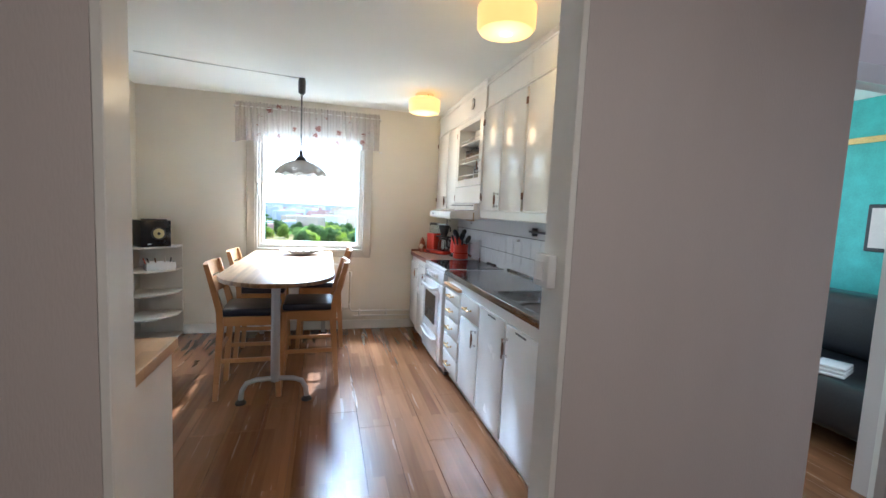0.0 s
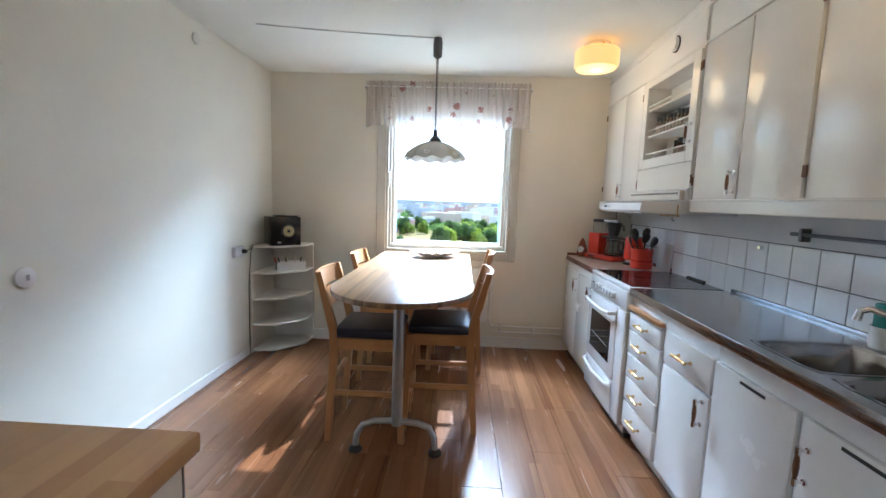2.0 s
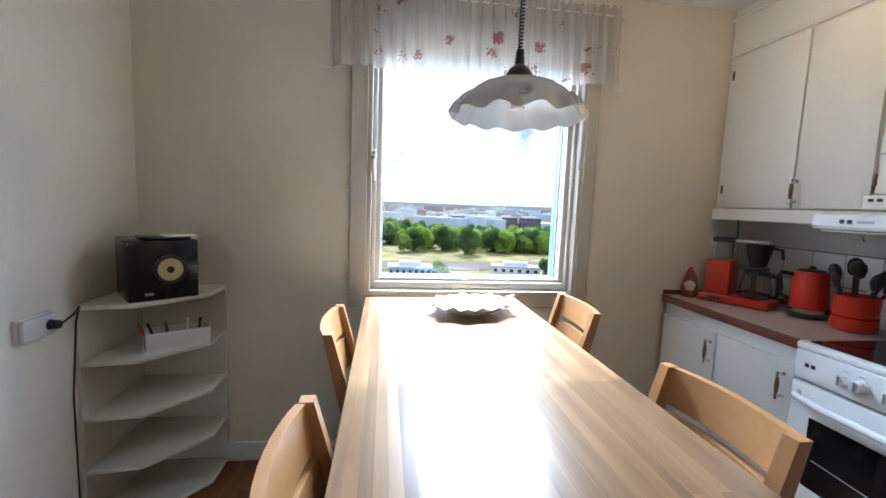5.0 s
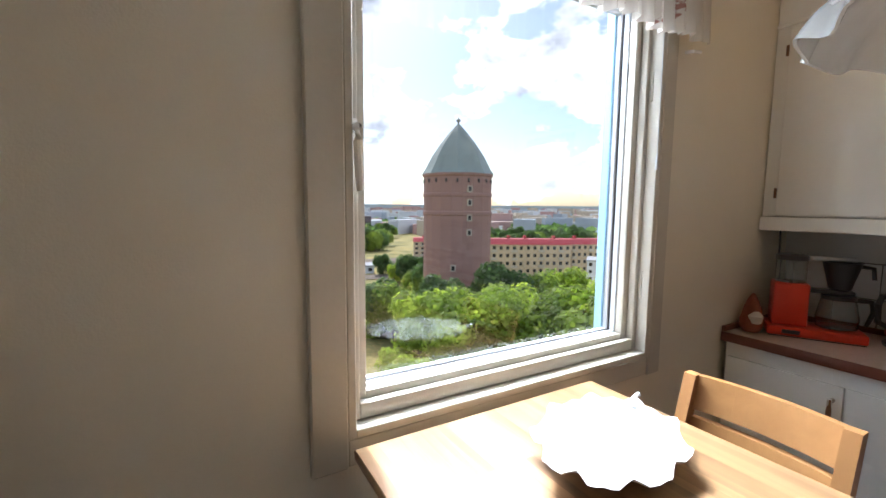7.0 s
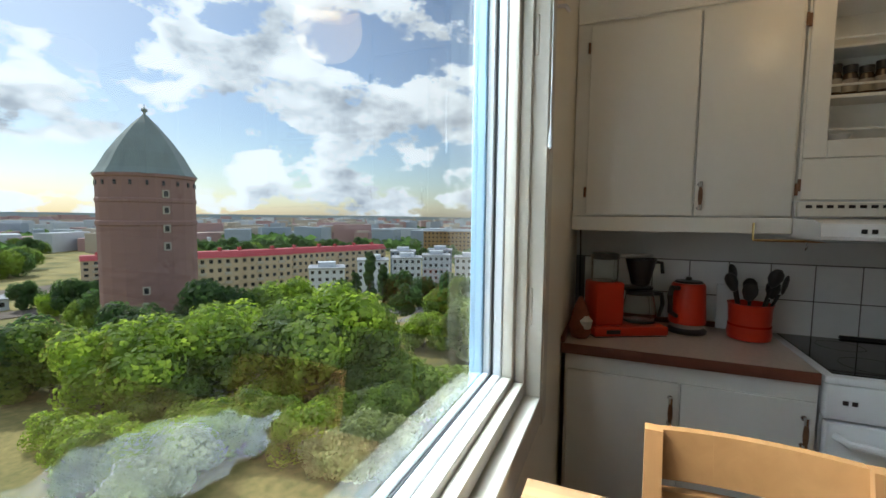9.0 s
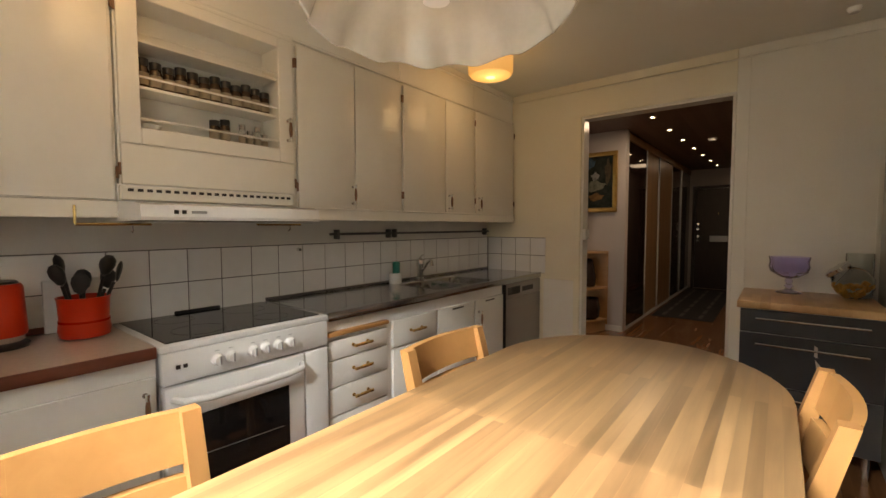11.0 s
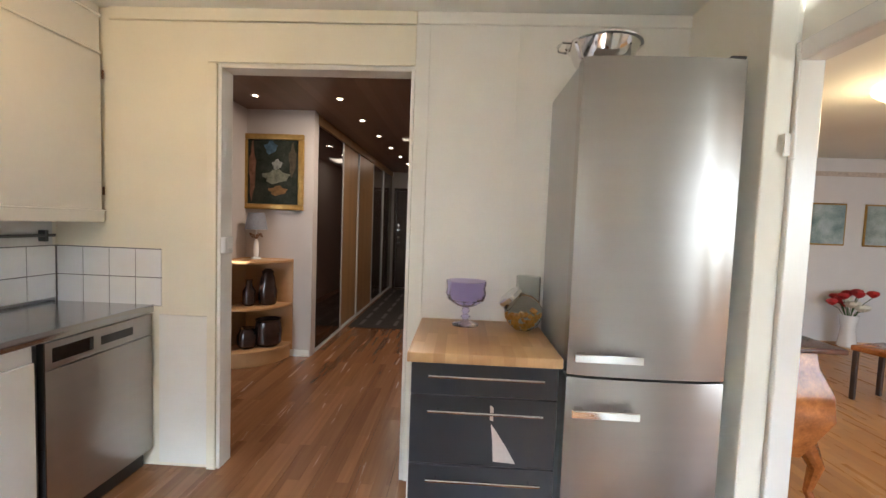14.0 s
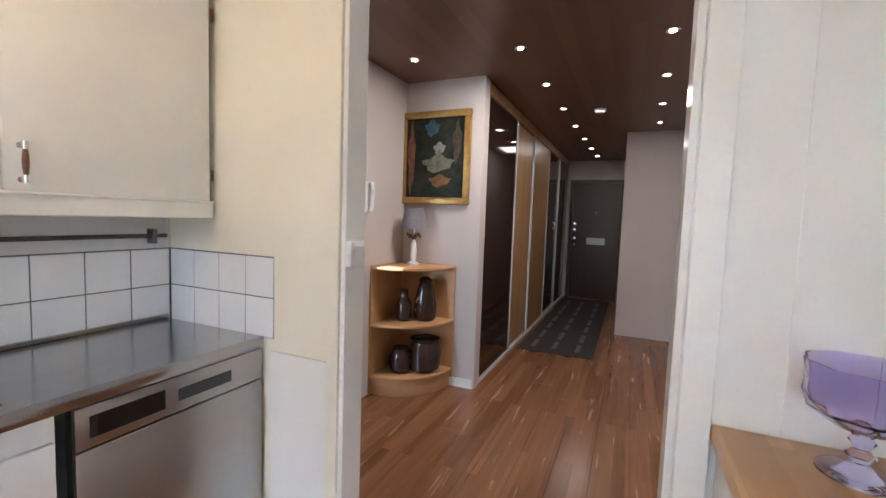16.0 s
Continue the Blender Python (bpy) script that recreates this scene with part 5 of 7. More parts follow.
ct = thing("drawer_cart", (0.925, 0.242, 0), "anthracite drawer cabinet with a wooden top on steel legs", "cabinet")
ct.scale = (0.93, 0.97, 0.985)
part("body", B(-0.30, -0.28, 0.16, 0.30, 0.270, 0.866), M_CABLOW, ct, smooth=False)
part("side_panel", B(0.301, -0.28, 0.155, 0.316, 0.272, 0.866, 0.002), M_WHITE, ct)
part("top", B(-0.318, -0.31, 0.867, 0.325, 0.318, 0.907, 0.004, 2), M_BUTCHER, ct)
for z0, z1, hz in ((0.732, 0.860, 0.815), (0.448, 0.727, 0.675), (0.165, 0.443, 0.394)):
    d = part("drawer", B(-0.308, 0.272, z0, 0.308, 0.290, z1, 0.002), M_GREYDRAWER, ct)
    h = part("handle", tube(bmesh.new(), [(-0.245, 0.322, hz), (0.232, 0.322, hz)], 0.006, 10), M_CHROME, d, "long thin steel bar handle")
    for x in (-0.20, 0.19):
        part("post", cyl(bmesh.new(), (x, 0.290, hz), (x, 0.320, hz), 0.004, seg=8), M_CHROME, h)
M_BEIGE = mat("torn_sticker", (0.62, 0.55, 0.50), 0.6, var=0.1)
# two pale ragged patches on the middle drawer front
t = bmesh.new()
t.faces.new([t.verts.new((x, 0.2908, z)) for x, z in ((-0.035, 0.625), (-0.045, 0.55), (-0.05, 0.47), (-0.145, 0.465), (-0.105, 0.53), (-0.055, 0.60))])
t.faces.new([t.verts.new((x, 0.2908, z)) for x, z in ((-0.03, 0.70), (-0.045, 0.69), (-0.045, 0.635), (-0.03, 0.64))])
part("torn_sticker", t, M_BEIGE, ct, "pale beige patches on the drawer front", smooth=False)
for x in (-0.26, 0.26):
    for y in (-0.22, 0.22):
        part("leg", cyl(bmesh.new(), (x, y, 0), (x, y, 0.158), 0.016, 0.018, seg=14), M_CHROME, ct)
TOP = 0.894
M_LILAC = glass_mat("lilac_glass", (0.80, 0.76, 1.0), 0.02, 1.22)
gl = thing("glass_goblet", (1.0, 0.06, TOP), "lilac pressed glass goblet bowl on a stem", "bowl")
gl.scale = (1.0, 1.0, 0.84)
part("bowl", lathe(bmesh.new(), [(0.012, 0.105), (0.05, 0.118), (0.088, 0.150), (0.098, 0.19), (0.093, 0.225), (0.099, 0.262), (0.094, 0.262), (0.088, 0.225), (0.092, 0.19), (0.08, 0.155), (0.04, 0.125), (0.001, 0.118)], seg=36, wave=lambda a, i: (1 + 0.035 * math.cos(9 * a) * (1 if 1 < i < 10 else 0), 0)), M_LILAC, gl)
part("stem", lathe(bmesh.new(), [(0.001, 0.0), (0.066, 0.0), (0.066, 0.006), (0.03, 0.018), (0.013, 0.034), (0.024, 0.05), (0.012, 0.066), (0.021, 0.084), (0.014, 0.104), (0.001, 0.107)], seg=28), M_LILAC, gl)
M_AMBER = glass_mat("amber_glass", (0.95, 0.62, 0.20), 0.03)
jr = thing("tilted_glass_jar", (0.725, 0.12, TOP), "clear tilted sweet jar with a steel lid and amber contents", "jar")
jm = pose(0, 0, 0.088, 0, 0, 0) @ Matrix.Rotation(radians(42), 4, 'Y')
t = lathe(bmesh.new(), [(0.001, -0.085), (0.05, -0.078), (0.083, -0.04), (0.09, 0.0), (0.083, 0.04), (0.058, 0.072), (0.055, 0.085)], seg=28)
bmesh.ops.transform(t, matrix=jm, verts=t.verts)
part("body", t, M_CLEAR, jr)
t = lathe(bmesh.new(), [(0.058, 0.085), (0.064, 0.088), (0.064, 0.108), (0.05, 0.114), (0.001, 0.116)], seg=28)
bmesh.ops.transform(t, matrix=jm, verts=t.verts)
part("lid", t, M_CHROME, jr)
t = bmesh.new()
rn = random.Random(3)
M_SWEET = mat("amber_sweets", (0.62, 0.30, 0.04), 0.35, var=0.3, scale=40)
for k in range(90):
    p = Vector((rn.uniform(-1, 1), rn.uniform(-1, 1), rn.uniform(-1, -0.05)))
    if p.length < 1:
        p *= 0.068
        box(t, -0.009, -0.007, -0.005, 0.009, 0.007, 0.005, 0.002, m=Matrix.Translation(p + Vector((0, 0, 0.088))) @ Euler((rn.uniform(0, 3), rn.uniform(0, 3), 0)).to_matrix().to_4x4())
tagged(part("sweets", t, M_SWEET, jr, "amber coloured pasta or sweets"), kind="stuff")
gv = thing("glass_cylinder", (0.69, 0.02, TOP), "tall clear glass cylinder vase beside the fridge", "vase")
part("vase", lathe(bmesh.new(), [(0.001, 0.0), (0.058, 0.0), (0.060, 0.008), (0.060, 0.25), (0.056, 0.25), (0.056, 0.012), (0.001, 0.012)], seg=28), M_CLEAR, gv)
wk = thing("steel_bowl", (0.48, 0.33, 2.033), "polished steel mixing bowl on the fridge", "bowl")
part("bowl", lathe(bmesh.new(), [(0.07, 0.0), (0.085, 0.006), (0.115, 0.045), (0.140, 0.105), (0.152, 0.108), (0.152, 0.112), (0.137, 0.110), (0.11, 0.05), (0.08, 0.012), (0.001, 0.010)], seg=36), M_CHROME, wk)
part("handle", tube(bmesh.new(), [(0.14, -0.05, 0.100), (0.175, -0.045, 0.105), (0.188, 0.0, 0.107), (0.175, 0.045, 0.105), (0.14, 0.05, 0.100)], 0.005, 8), M_CHROME, wk)

# ---- dining table ----
TX, TY1, TH = 1.405, 3.64, 0.880
tb = thing("dining_table", (TX, 2.6, 0), "tall oiled wooden dining table with one rounded end", "table")
hw = 0.392
poly = [(hw, TY1 - 2.6), (-hw, TY1 - 2.6)]
for k in range(25):
    a = math.pi + math.pi * k / 24
    poly.append((hw * 1.0 * math.cos(a), 2.10 - 2.6 + 0.43 * math.sin(a)))
part("tabletop", prism(bmesh.new(), poly, TH - 0.030, TH, 0.006), M_TABLE, tb)
part("leg", lathe(bmesh.new(), [(0.030, 0.13), (0.030, TH - 0.045), (0.075, TH - 0.040), (0.075, TH - 0.0315)], (-0.005, -0.62, 0), 20), M_ALU, tb, "grey lacquered steel column")
foot = part("leg_foot", tube(bmesh.new(), [(u - 0.005, v - 0.62, z) for u, v, z in ((-0.215, -0.05, 0.025), (-0.21, -0.04, 0.085), (-0.18, -0.03, 0.135), (-0.12, -0.015, 0.150), (0, 0, 0.150), (0.12, -0.015, 0.150), (0.18, -0.03, 0.135), (0.21, -0.04, 0.085), (0.215, -0.05, 0.025))], 0.017, 12), M_ALU, tb, "bent grey steel foot")
for s in (-1, 1):
    part("pad", lathe(bmesh.new(), [(0.036, 0.0), (0.036, 0.012), (0.020, 0.030), (0.001, 0.032)], (0.215 * s - 0.005, -0.67, 0), 16), M_RUBBER, foot)
part("wall_batten", B(-hw + 0.05, TY1 - 2.6 - 0.06, TH - 0.075, hw - 0.05, TY1 - 2.6 - 0.004, TH - 0.0305), M_TABLE, tb)
for x in (-hw + 0.08, hw - 0.08):
    part("wall_leg", B(x - 0.022, TY1 - 2.6 - 0.06, 0, x + 0.022, TY1 - 2.6 - 0.016, TH - 0.0755, 0.003), M_ALU, tb)


def bar_chair():
    """A tall chair; it faces +x and its back is at -x."""
    c = thing("bar_chair", (0, 0, -50), "tall beech chair with two back slats and a navy seat", "chair", "chairs round the table")
    SH = 0.60
    part("seat", box(bmesh.new(), -0.17, -0.20, SH, 0.20, 0.20, SH + 0.055, 0.020, 3), M_LEATHER, c, "navy blue vinyl seat pad")
    bm = bmesh.new()
    for y in (-0.195, 0.175):
        box(bm, -0.18, y, SH - 0.065, 0.19, y + 0.02, SH - 0.001)
    for x in (-0.185, 0.17):
        box(bm, x, -0.174, SH - 0.065, x + 0.02, 0.174, SH - 0.0015)
    part("seat_frame", bm, M_BEECH_H, c)
    for y in (-0.205, 0.170):
        t = bmesh.new()
        prof = [(-0.215, 0.0), (-0.185, SH - 0.08), (-0.190, SH + 0.04), (-0.265, 0.968), (-0.235, 0.968), (-0.150, SH + 0.06), (-0.142, SH - 0.08), (-0.183, 0.0)]
        a = [t.verts.new((x, y, z)) for x, z in prof]
        b = [t.verts.new((x, y + 0.035, z)) for x, z in prof]
        t.faces.new(a), t.faces.new(b[::-1])
        for k in range(8):
            t.faces.new((a[k], b[k], b[(k + 1) % 8], a[(k + 1) % 8]))
        part("leg", t, M_BEECH, c)
    for y in (-0.205, 0.170):
        t = B(0.165, y, 0.0, 0.202, y + 0.035, SH - 0.002, 0.004)
        for v in t.verts:
            v.co.x += 0.03 * (1 - v.co.z / SH)
        part("leg", t, M_BEECH, c)
    for z0, z1, x in ((0.870, 0.966, -0.240), (0.745, 0.848, -0.212)):
        t = bmesh.new()
        rows = []
        for k in range(9):
            y = -0.170 + 0.34 * k / 8
            bow = -0.020 * (1 - (y / 0.17) ** 2)
            rows.append([t.verts.new((x + bow + dx + (z - z0) * -0.22, y, z)) for dx, z in ((-0.010, z0), (0.010, z0), (0.010, z1), (-0.010, z1))])
        for p, q in zip(rows, rows[1:]):
            for k in range(4):
                t.faces.new((p[k], p[(k + 1) % 4], q[(k + 1) % 4], q[k]))
        t.faces.new(rows[0]), t.faces.new(rows[-1][::-1])
        part("back_slat", t, M_BEECH_H, c)
    for y in (-0.198, 0.177):
        part("side_stretcher", B(-0.17, y, 0.27, 0.185, y + 0.02, 0.30, 0.003), M_BEECH_H, c)
    part("front_stretcher", B(0.174, -0.17, 0.20, 0.196, 0.17, 0.235, 0.003), M_BEECH_H, c)
    part("back_stretcher", B(-0.196, -0.17, 0.33, -0.176, 0.17, 0.36, 0.003), M_BEECH_H, c)
    return c


ch = bar_chair()
for x, y, r in ((1.205, 2.19, 1), (1.185, 2.98, 0), (1.625, 2.33, 181), (1.70, 3.24, 178)):
    copy_thing(ch, pose(x, y, 0, 0, 0, r)).scale = (1.0, 0.95, 0.985)
for ob in list(ch.children_recursive) + [ch]:
    bpy.data.objects.remove(ob)

# leaf-shaped dish on the table
M_PORC = mat("white_porcelain", (0.78, 0.79, 0.80), 0.12, var=0.04, scale=14, bump=0.05, bscale=40)
pl = thing("leaf_dish", (1.50, 3.34, TH + 0.0005), "white porcelain dish shaped like a leaf with a scalloped rim", "dish", rz=20)
t = lathe(bmesh.new(), [(0.001, 0.004), (0.045, 0.004), (0.05, 0.0), (0.075, 0.0), (0.078, 0.008), (0.13, 0.024), (0.170, 0.045), (0.176, 0.050), (0.168, 0.050), (0.125, 0.031), (0.07, 0.014), (0.001, 0.012)], seg=72,
          wave=lambda a, i: (1 + (0.07 * math.cos(9 * a) if 5 <= i <= 9 else 0), (0.006 * math.cos(18 * a) if 6 <= i <= 8 else 0)))
bmesh.ops.transform(t, matrix=Matrix.Diagonal((1.15, 0.86, 1.0, 1)), verts=t.verts)
part("dish", t, M_PORC, pl)
part("stalk", tube(bmesh.new(), [(0.18, 0.0, 0.04), (0.215, 0.005, 0.052), (0.235, 0.0, 0.058)], [0.010, 0.008, 0.006], 8), M_PORC, pl)

# pendant lamp
PX, PY = 1.505, 2.83
pd = thing("pendant_lamp", (PX, PY, 1.605), "white wavy glass pendant lamp on a dark spiral cord", "lamp")
M_OPAL = mat("white_lamp_glass", (0.72, 0.73, 0.71), 0.15, var=0.05, scale=20, bump=0.02)
nt = M_OPAL.node_tree
nt.nodes["Principled BSDF"].inputs["Transmission Weight"].default_value = 0.35
nt.nodes["Principled BSDF"].inputs["Subsurface Weight"].default_value = 0.0
sh = lathe(bmesh.new(), [(0.030, 0.158), (0.07, 0.150), (0.125, 0.128), (0.170, 0.098), (0.198, 0.066), (0.212, 0.034), (0.208, 0.034), (0.194, 0.066), (0.166, 0.096), (0.121, 0.124), (0.066, 0.146), (0.030, 0.154)], seg=96,
           wave=lambda a, i: (1 + 0.045 * math.cos(12 * a) * (max(0, 1 - abs(i - 5.5) / 4.5)), 0.010 * math.cos(12 * a) * (max(0, 1 - abs(i - 5.5) / 2.5))))
sh = part("shade", sh, M_OPAL, pd, "fluted white glass shade with painted scrolls")
M_PRINT = mat("scroll_print", (0.86, 0.87, 0.88), 0.2, var=0.02)
for k in range(6):
    a0 = k * math.pi / 3 + 0.3
    pts = []
    for i in range(26):
        u = i / 25 * 2.2 * math.pi
        rr = 0.005 + 0.0022 * u
        da, dz = rr * math.cos(u) / 0.17, rr * math.sin(u)
        zc = 0.072 + dz * 0.8
        rad = 0.214 - 0.45 * (zc - 0.034) + 0.001
        pts.append((rad * math.cos(a0 + da), rad * math.sin(a0 + da), zc))
    part("scroll", tube(bmesh.new(), pts, 0.0022, 5), M_PRINT, sh)
part("cap", lathe(bmesh.new(), [(0.046, 0.152), (0.046, 0.160), (0.030, 0.185), (0.016, 0.195), (0.012, 0.24), (0.001, 0.242)], seg=20), M_BLACK, pd)
part("socket", lathe(bmesh.new(), [(0.001, 0.06), (0.022, 0.06), (0.022, 0.15), (0.001, 0.15)], seg=16), M_ENAMEL, pd)
pts = [(0.0065 * math.cos(k * 0.9), 0.0065 * math.sin(k * 0.9), 0.23 + k * 0.487 / 330) for k in range(331)]
part("spiral_cord", tube(bmesh.new(), pts, 0.0028, 5), M_BLACK, pd)
part("plug_body", lathe(bmesh.new(), [(0.014, 0.717), (0.030, 0.732), (0.032, 0.82), (0.026, 0.852), (0.001, 0.855)], seg=20), mat("grey_plastic", (0.10, 0.10, 0.105), 0.4, var=0.05), pd)
lead = thing("ceiling_lead", (PX, PY, H - 0.004), "thin white lamp lead clipped along the ceiling", "cable")
part("lead", tube(bmesh.new(), [(0, 0, 0), (-0.4, -0.05, 0.0015), (-0.8, -0.11, 0.0), (-1.18, -0.19, 0.001)], 0.004, 6), mat("lead_grey", (0.55, 0.55, 0.52), 0.5, var=0.03), lead)

# ceiling lamps with frosted drum shades
M_DRUM = glow("lit_frosted_glass", (1.0, 0.50, 0.12), 0.40, (0.70, 0.52, 0.30))
M_BULB = glow("lamp_glow_spot", (1.0, 0.75, 0.38), 1.0)
for x, y in ((2.60, 2.89), (2.58, 0.95)):
    l = thing("ceiling_lamp", (x, y, H), "lit frosted glass drum lamp on the ceiling", "lamp", "ceiling lamps")
    part("base", lathe(bmesh.new(), [(0.001, -0.022), (0.085, -0.022), (0.085, -0.0005), (0.001, -0.0005)], seg=28), M_ENAMEL, l)
    s = part("shade", lathe(bmesh.new(), [(0.001, -0.178), (0.10, -0.178), (0.132, -0.170), (0.146, -0.150), (0.148, -0.055), (0.144, -0.050), (0.142, -0.150), (0.10, -0.172), (0.001, -0.172)], seg=40), M_DRUM, l, "warm lit frosted glass")
    part("hot_spot", lathe(bmesh.new(), [(0.001, -0.1795), (0.032, -0.1795)], seg=20), M_BULB, s)
    part("screw", cyl(bmesh.new(), (0.0, 0.0, -0.049), (0.0, 0.0, -0.022), 0.006, seg=8), M_BRASS, l)
    for k in range(3):
        a = k * 2.09 + 0.6
        part("clip", cyl(bmesh.new(), (0.140 * math.cos(a), 0.140 * math.sin(a), -0.058), (0.100 * math.cos(a), 0.100 * math.sin(a), -0.020), 0.005, seg=8), M_BRASS, l)
    lt = new("lamp_light", bpy.data.lights.new("lamp_light", 'POINT'))
    lt.data.energy, lt.data.color, lt.data.shadow_soft_size = 1.6, (1, 0.66, 0.32), 0.15
    lt.location = (x, y, H - 0.24)

# curtain
M_CURT = bpy.data.materials.new("sheer_flowered_cotton")
M_CURT.use_nodes = True
n, l = M_CURT.node_tree.nodes, M_CURT.node_tree.links
pb = n["Principled BSDF"]
pb.inputs["Roughness"].default_value = 0.9
tcn = n.new("ShaderNodeNewGeometry")
vor = n.new("ShaderNodeTexVoronoi")
vor.inputs["Scale"].default_value = 8.5
mpn = n.new("ShaderNodeMapping")
mpn.inputs["Scale"].default_value = (1, 0.15, 1)
l.new(tcn.outputs["Position"], mpn.inputs[0])
l.new(mpn.outputs[0], vor.inputs["Vector"])
nz = n.new("ShaderNodeTexNoise")
nz.inputs["Scale"].default_value = 70
l.new(mpn.outputs[0], nz.inputs["Vector"])
sb = n.new("ShaderNodeMath")
sb.operation = 'MULTIPLY_ADD'
sb.inputs[1].default_value, sb.inputs[2].default_value = 0.55, -0.28
l.new(nz.outputs[0], sb.inputs[0])
ad = n.new("ShaderNodeMath")
l.new(vor.outputs["Distance"], ad.inputs[0])
l.new(sb.outputs[0], ad.inputs[1])
cr = n.new("ShaderNodeValToRGB")
cr.color_ramp.elements[0].position, cr.color_ramp.elements[0].color = 0.215, (0.33, 0.15, 0.12, 1)
cr.color_ramp.elements[1].position, cr.color_ramp.elements[1].color = 0.275, (0.64, 0.585, 0.52, 1)
l.new(ad.outputs[0], cr.inputs[0])
l.new(cr.outputs[0], pb.inputs["Base Color"])
tr = n.new("ShaderNodeBsdfTranslucent")
l.new(cr.outputs[0], tr.inputs[0])
tp = n.new("ShaderNodeBsdfTransparent")
m1, m2 = n.new("ShaderNodeMixShader"), n.new("ShaderNodeMixShader")
m1.inputs[0].default_value, m2.inputs[0].default_value = 0.34, 0.16
l.new(pb.outputs[0], m1.inputs[1]), l.new(tr.outputs[0], m1.inputs[2])
l.new(m1.outputs[0], m2.inputs[1]), l.new(tp.outputs[0], m2.inputs[2])
l.new(m2.outputs[0], n["Material Output"].inputs[0])
cu = thing("curtain_valance", (1.55, 3.615, 2.03), "short gathered sheer curtain with red flowers on a rod", "curtain")
t = bmesh.new()
grid = []
N, Rw = 300, 14
for i in range(N + 1):
    x = -0.72 + 1.44 * i / N
    colv = []
    for j in range(Rw + 1):
        q = j / Rw
        z = -0.035 + 0.385 * q + (1 - q) * 0.010 * math.sin(x * 21 + 1.3)
        g = 0.4 + 0.6 * (1 - abs(q - 0.88) * 1.1)
        amp = 0.016 * (1.15 - 0.55 * q)
        y = amp * math.sin(x * 95 + 2.2 * math.sin(x * 13) + 0.8 * q) + 0.006 * math.sin(x * 210 + q * 2)
        if q > 0.93:
            z += 0.007 * math.sin(x * 190)
        colv.append(t.verts.new((x, y, z)))
    grid.append(colv)
for i in range(N):
    for j in range(Rw):
        t.faces.new((grid[i][j], grid[i + 1][j], grid[i + 1][j + 1], grid[i][j + 1]))
part("fabric", t, M_CURT, cu)
part("rod", tube(bmesh.new(), [(-0.74, 0.0, 0.305), (0.74, 0.0, 0.305)], 0.005, 8), M_WHITE, cu)
for s in (-1, 1):
    part("bracket", B(s * 0.732 - 0.006, 0.0, 0.295, s * 0.732 + 0.006, 0.073, 0.315), M_WHITE, cu)
    hk = part("tie_hook", tube(bmesh.new(), [(s * 0.73, 0.072, -0.04), (s * 0.73, 0.04, -0.045), (s * 0.76, 0.035, -0.045)], 0.006, 8), M_ENAMEL, cu)

# corner shelf, speaker and box
sf = thing("corner_shelf", (XL + 0.003, YD - 0.003, 0), "white laminate corner shelf with cut-off fronts", "shelf")
SA, SB, SZ = 0.39, 0.45, 0.925
bm = B(0.014, -0.014, 0.02, SA, 0.0, SZ)
part("back_panel", bm, M_SHELF, sf, smooth=False)
part("side_panel", B(0.0, -SB, 0.0, 0.014, 0.0, SZ), M_SHELF, sf, smooth=False)
for z in (0.03, 0.255, 0.475, 0.70, SZ):
    part("shelf_board", prism(bmesh.new(), [(0.0141, -0.0141), (0.0141, -SB), (SA * 0.52, -SB * 0.93), (SA, -SB * 0.45), (SA, -0.0141)], z - 0.016, z if z < SZ else z + 0.001, 0.002), M_SHELF, sf)
spk = thing("speaker", (0.140, 3.445, SZ + 0.0015), "black glossy speaker with a yellow cone on the shelf", "speaker", rz=38)
part("cabinet", B(-0.125, -0.12, 0, 0.125, 0.12, 0.245, 0.006, 2), mat("piano_black", (0.012, 0.013, 0.018), 0.12, var=0.1), spk)
cone = part("driver", cyl(bmesh.new(), (0.02, -0.121, 0.125), (0.02, -0.126, 0.125), 0.060, seg=32), M_BLACK, spk)
t = lathe(bmesh.new(), [(0.046, 0.0), (0.028, -0.012), (0.014, -0.014)], seg=28)
bmesh.ops.transform(t, matrix=Matrix.Translation((0.02, -0.1275, 0.125)) @ Matrix.Rotation(radians(90), 4, 'X') @ Matrix.Diagonal((1, 1, -0.1, 1)), verts=t.verts)
part("cone", t, mat("yellow_cone", (0.52, 0.45, 0.22), 0.5, var=0.1), cone)
part("dust_cap", cyl(bmesh.new(), (0.02, -0.127, 0.125), (0.02, -0.131, 0.125), 0.016, 0.012, seg=20), M_BLACK, cone)
part("badge", B(-0.07, -0.1215, 0.022, -0.04, -0.1200, 0.034), M_ALU, spk)
ppr = thing("paper_stack", (0.165, 3.46, SZ + 0.247), "grey folded papers and dvd cases on the speaker", "papers", rz=36)
part("case", B(-0.095, -0.07, 0, 0.085, 0.06, 0.012, 0.002), M_BLACK, ppr)
part("sheet", B(-0.02, -0.11, 0.0125, 0.10, 0.0, 0.018, 0.001), M_BEIGE, ppr)
bx = thing("storage_box", (0.205, 3.46, 0.7005), "white open box with pens and papers on the shelf", "box", rz=32)
bm = B(-0.12, -0.055, 0, 0.12, 0.055, 0.006)
for a in ((-0.12, -0.055, 0.12, -0.050), (-0.12, 0.050, 0.12, 0.055), (-0.12, -0.0499, -0.115, 0.0499), (0.115, -0.0499, 0.12, 0.0499)):
    box(bm, a[0], a[1], 0.0061, a[2], a[3], 0.075)
part("box", bm, M_ENAMEL, bx, smooth=False)
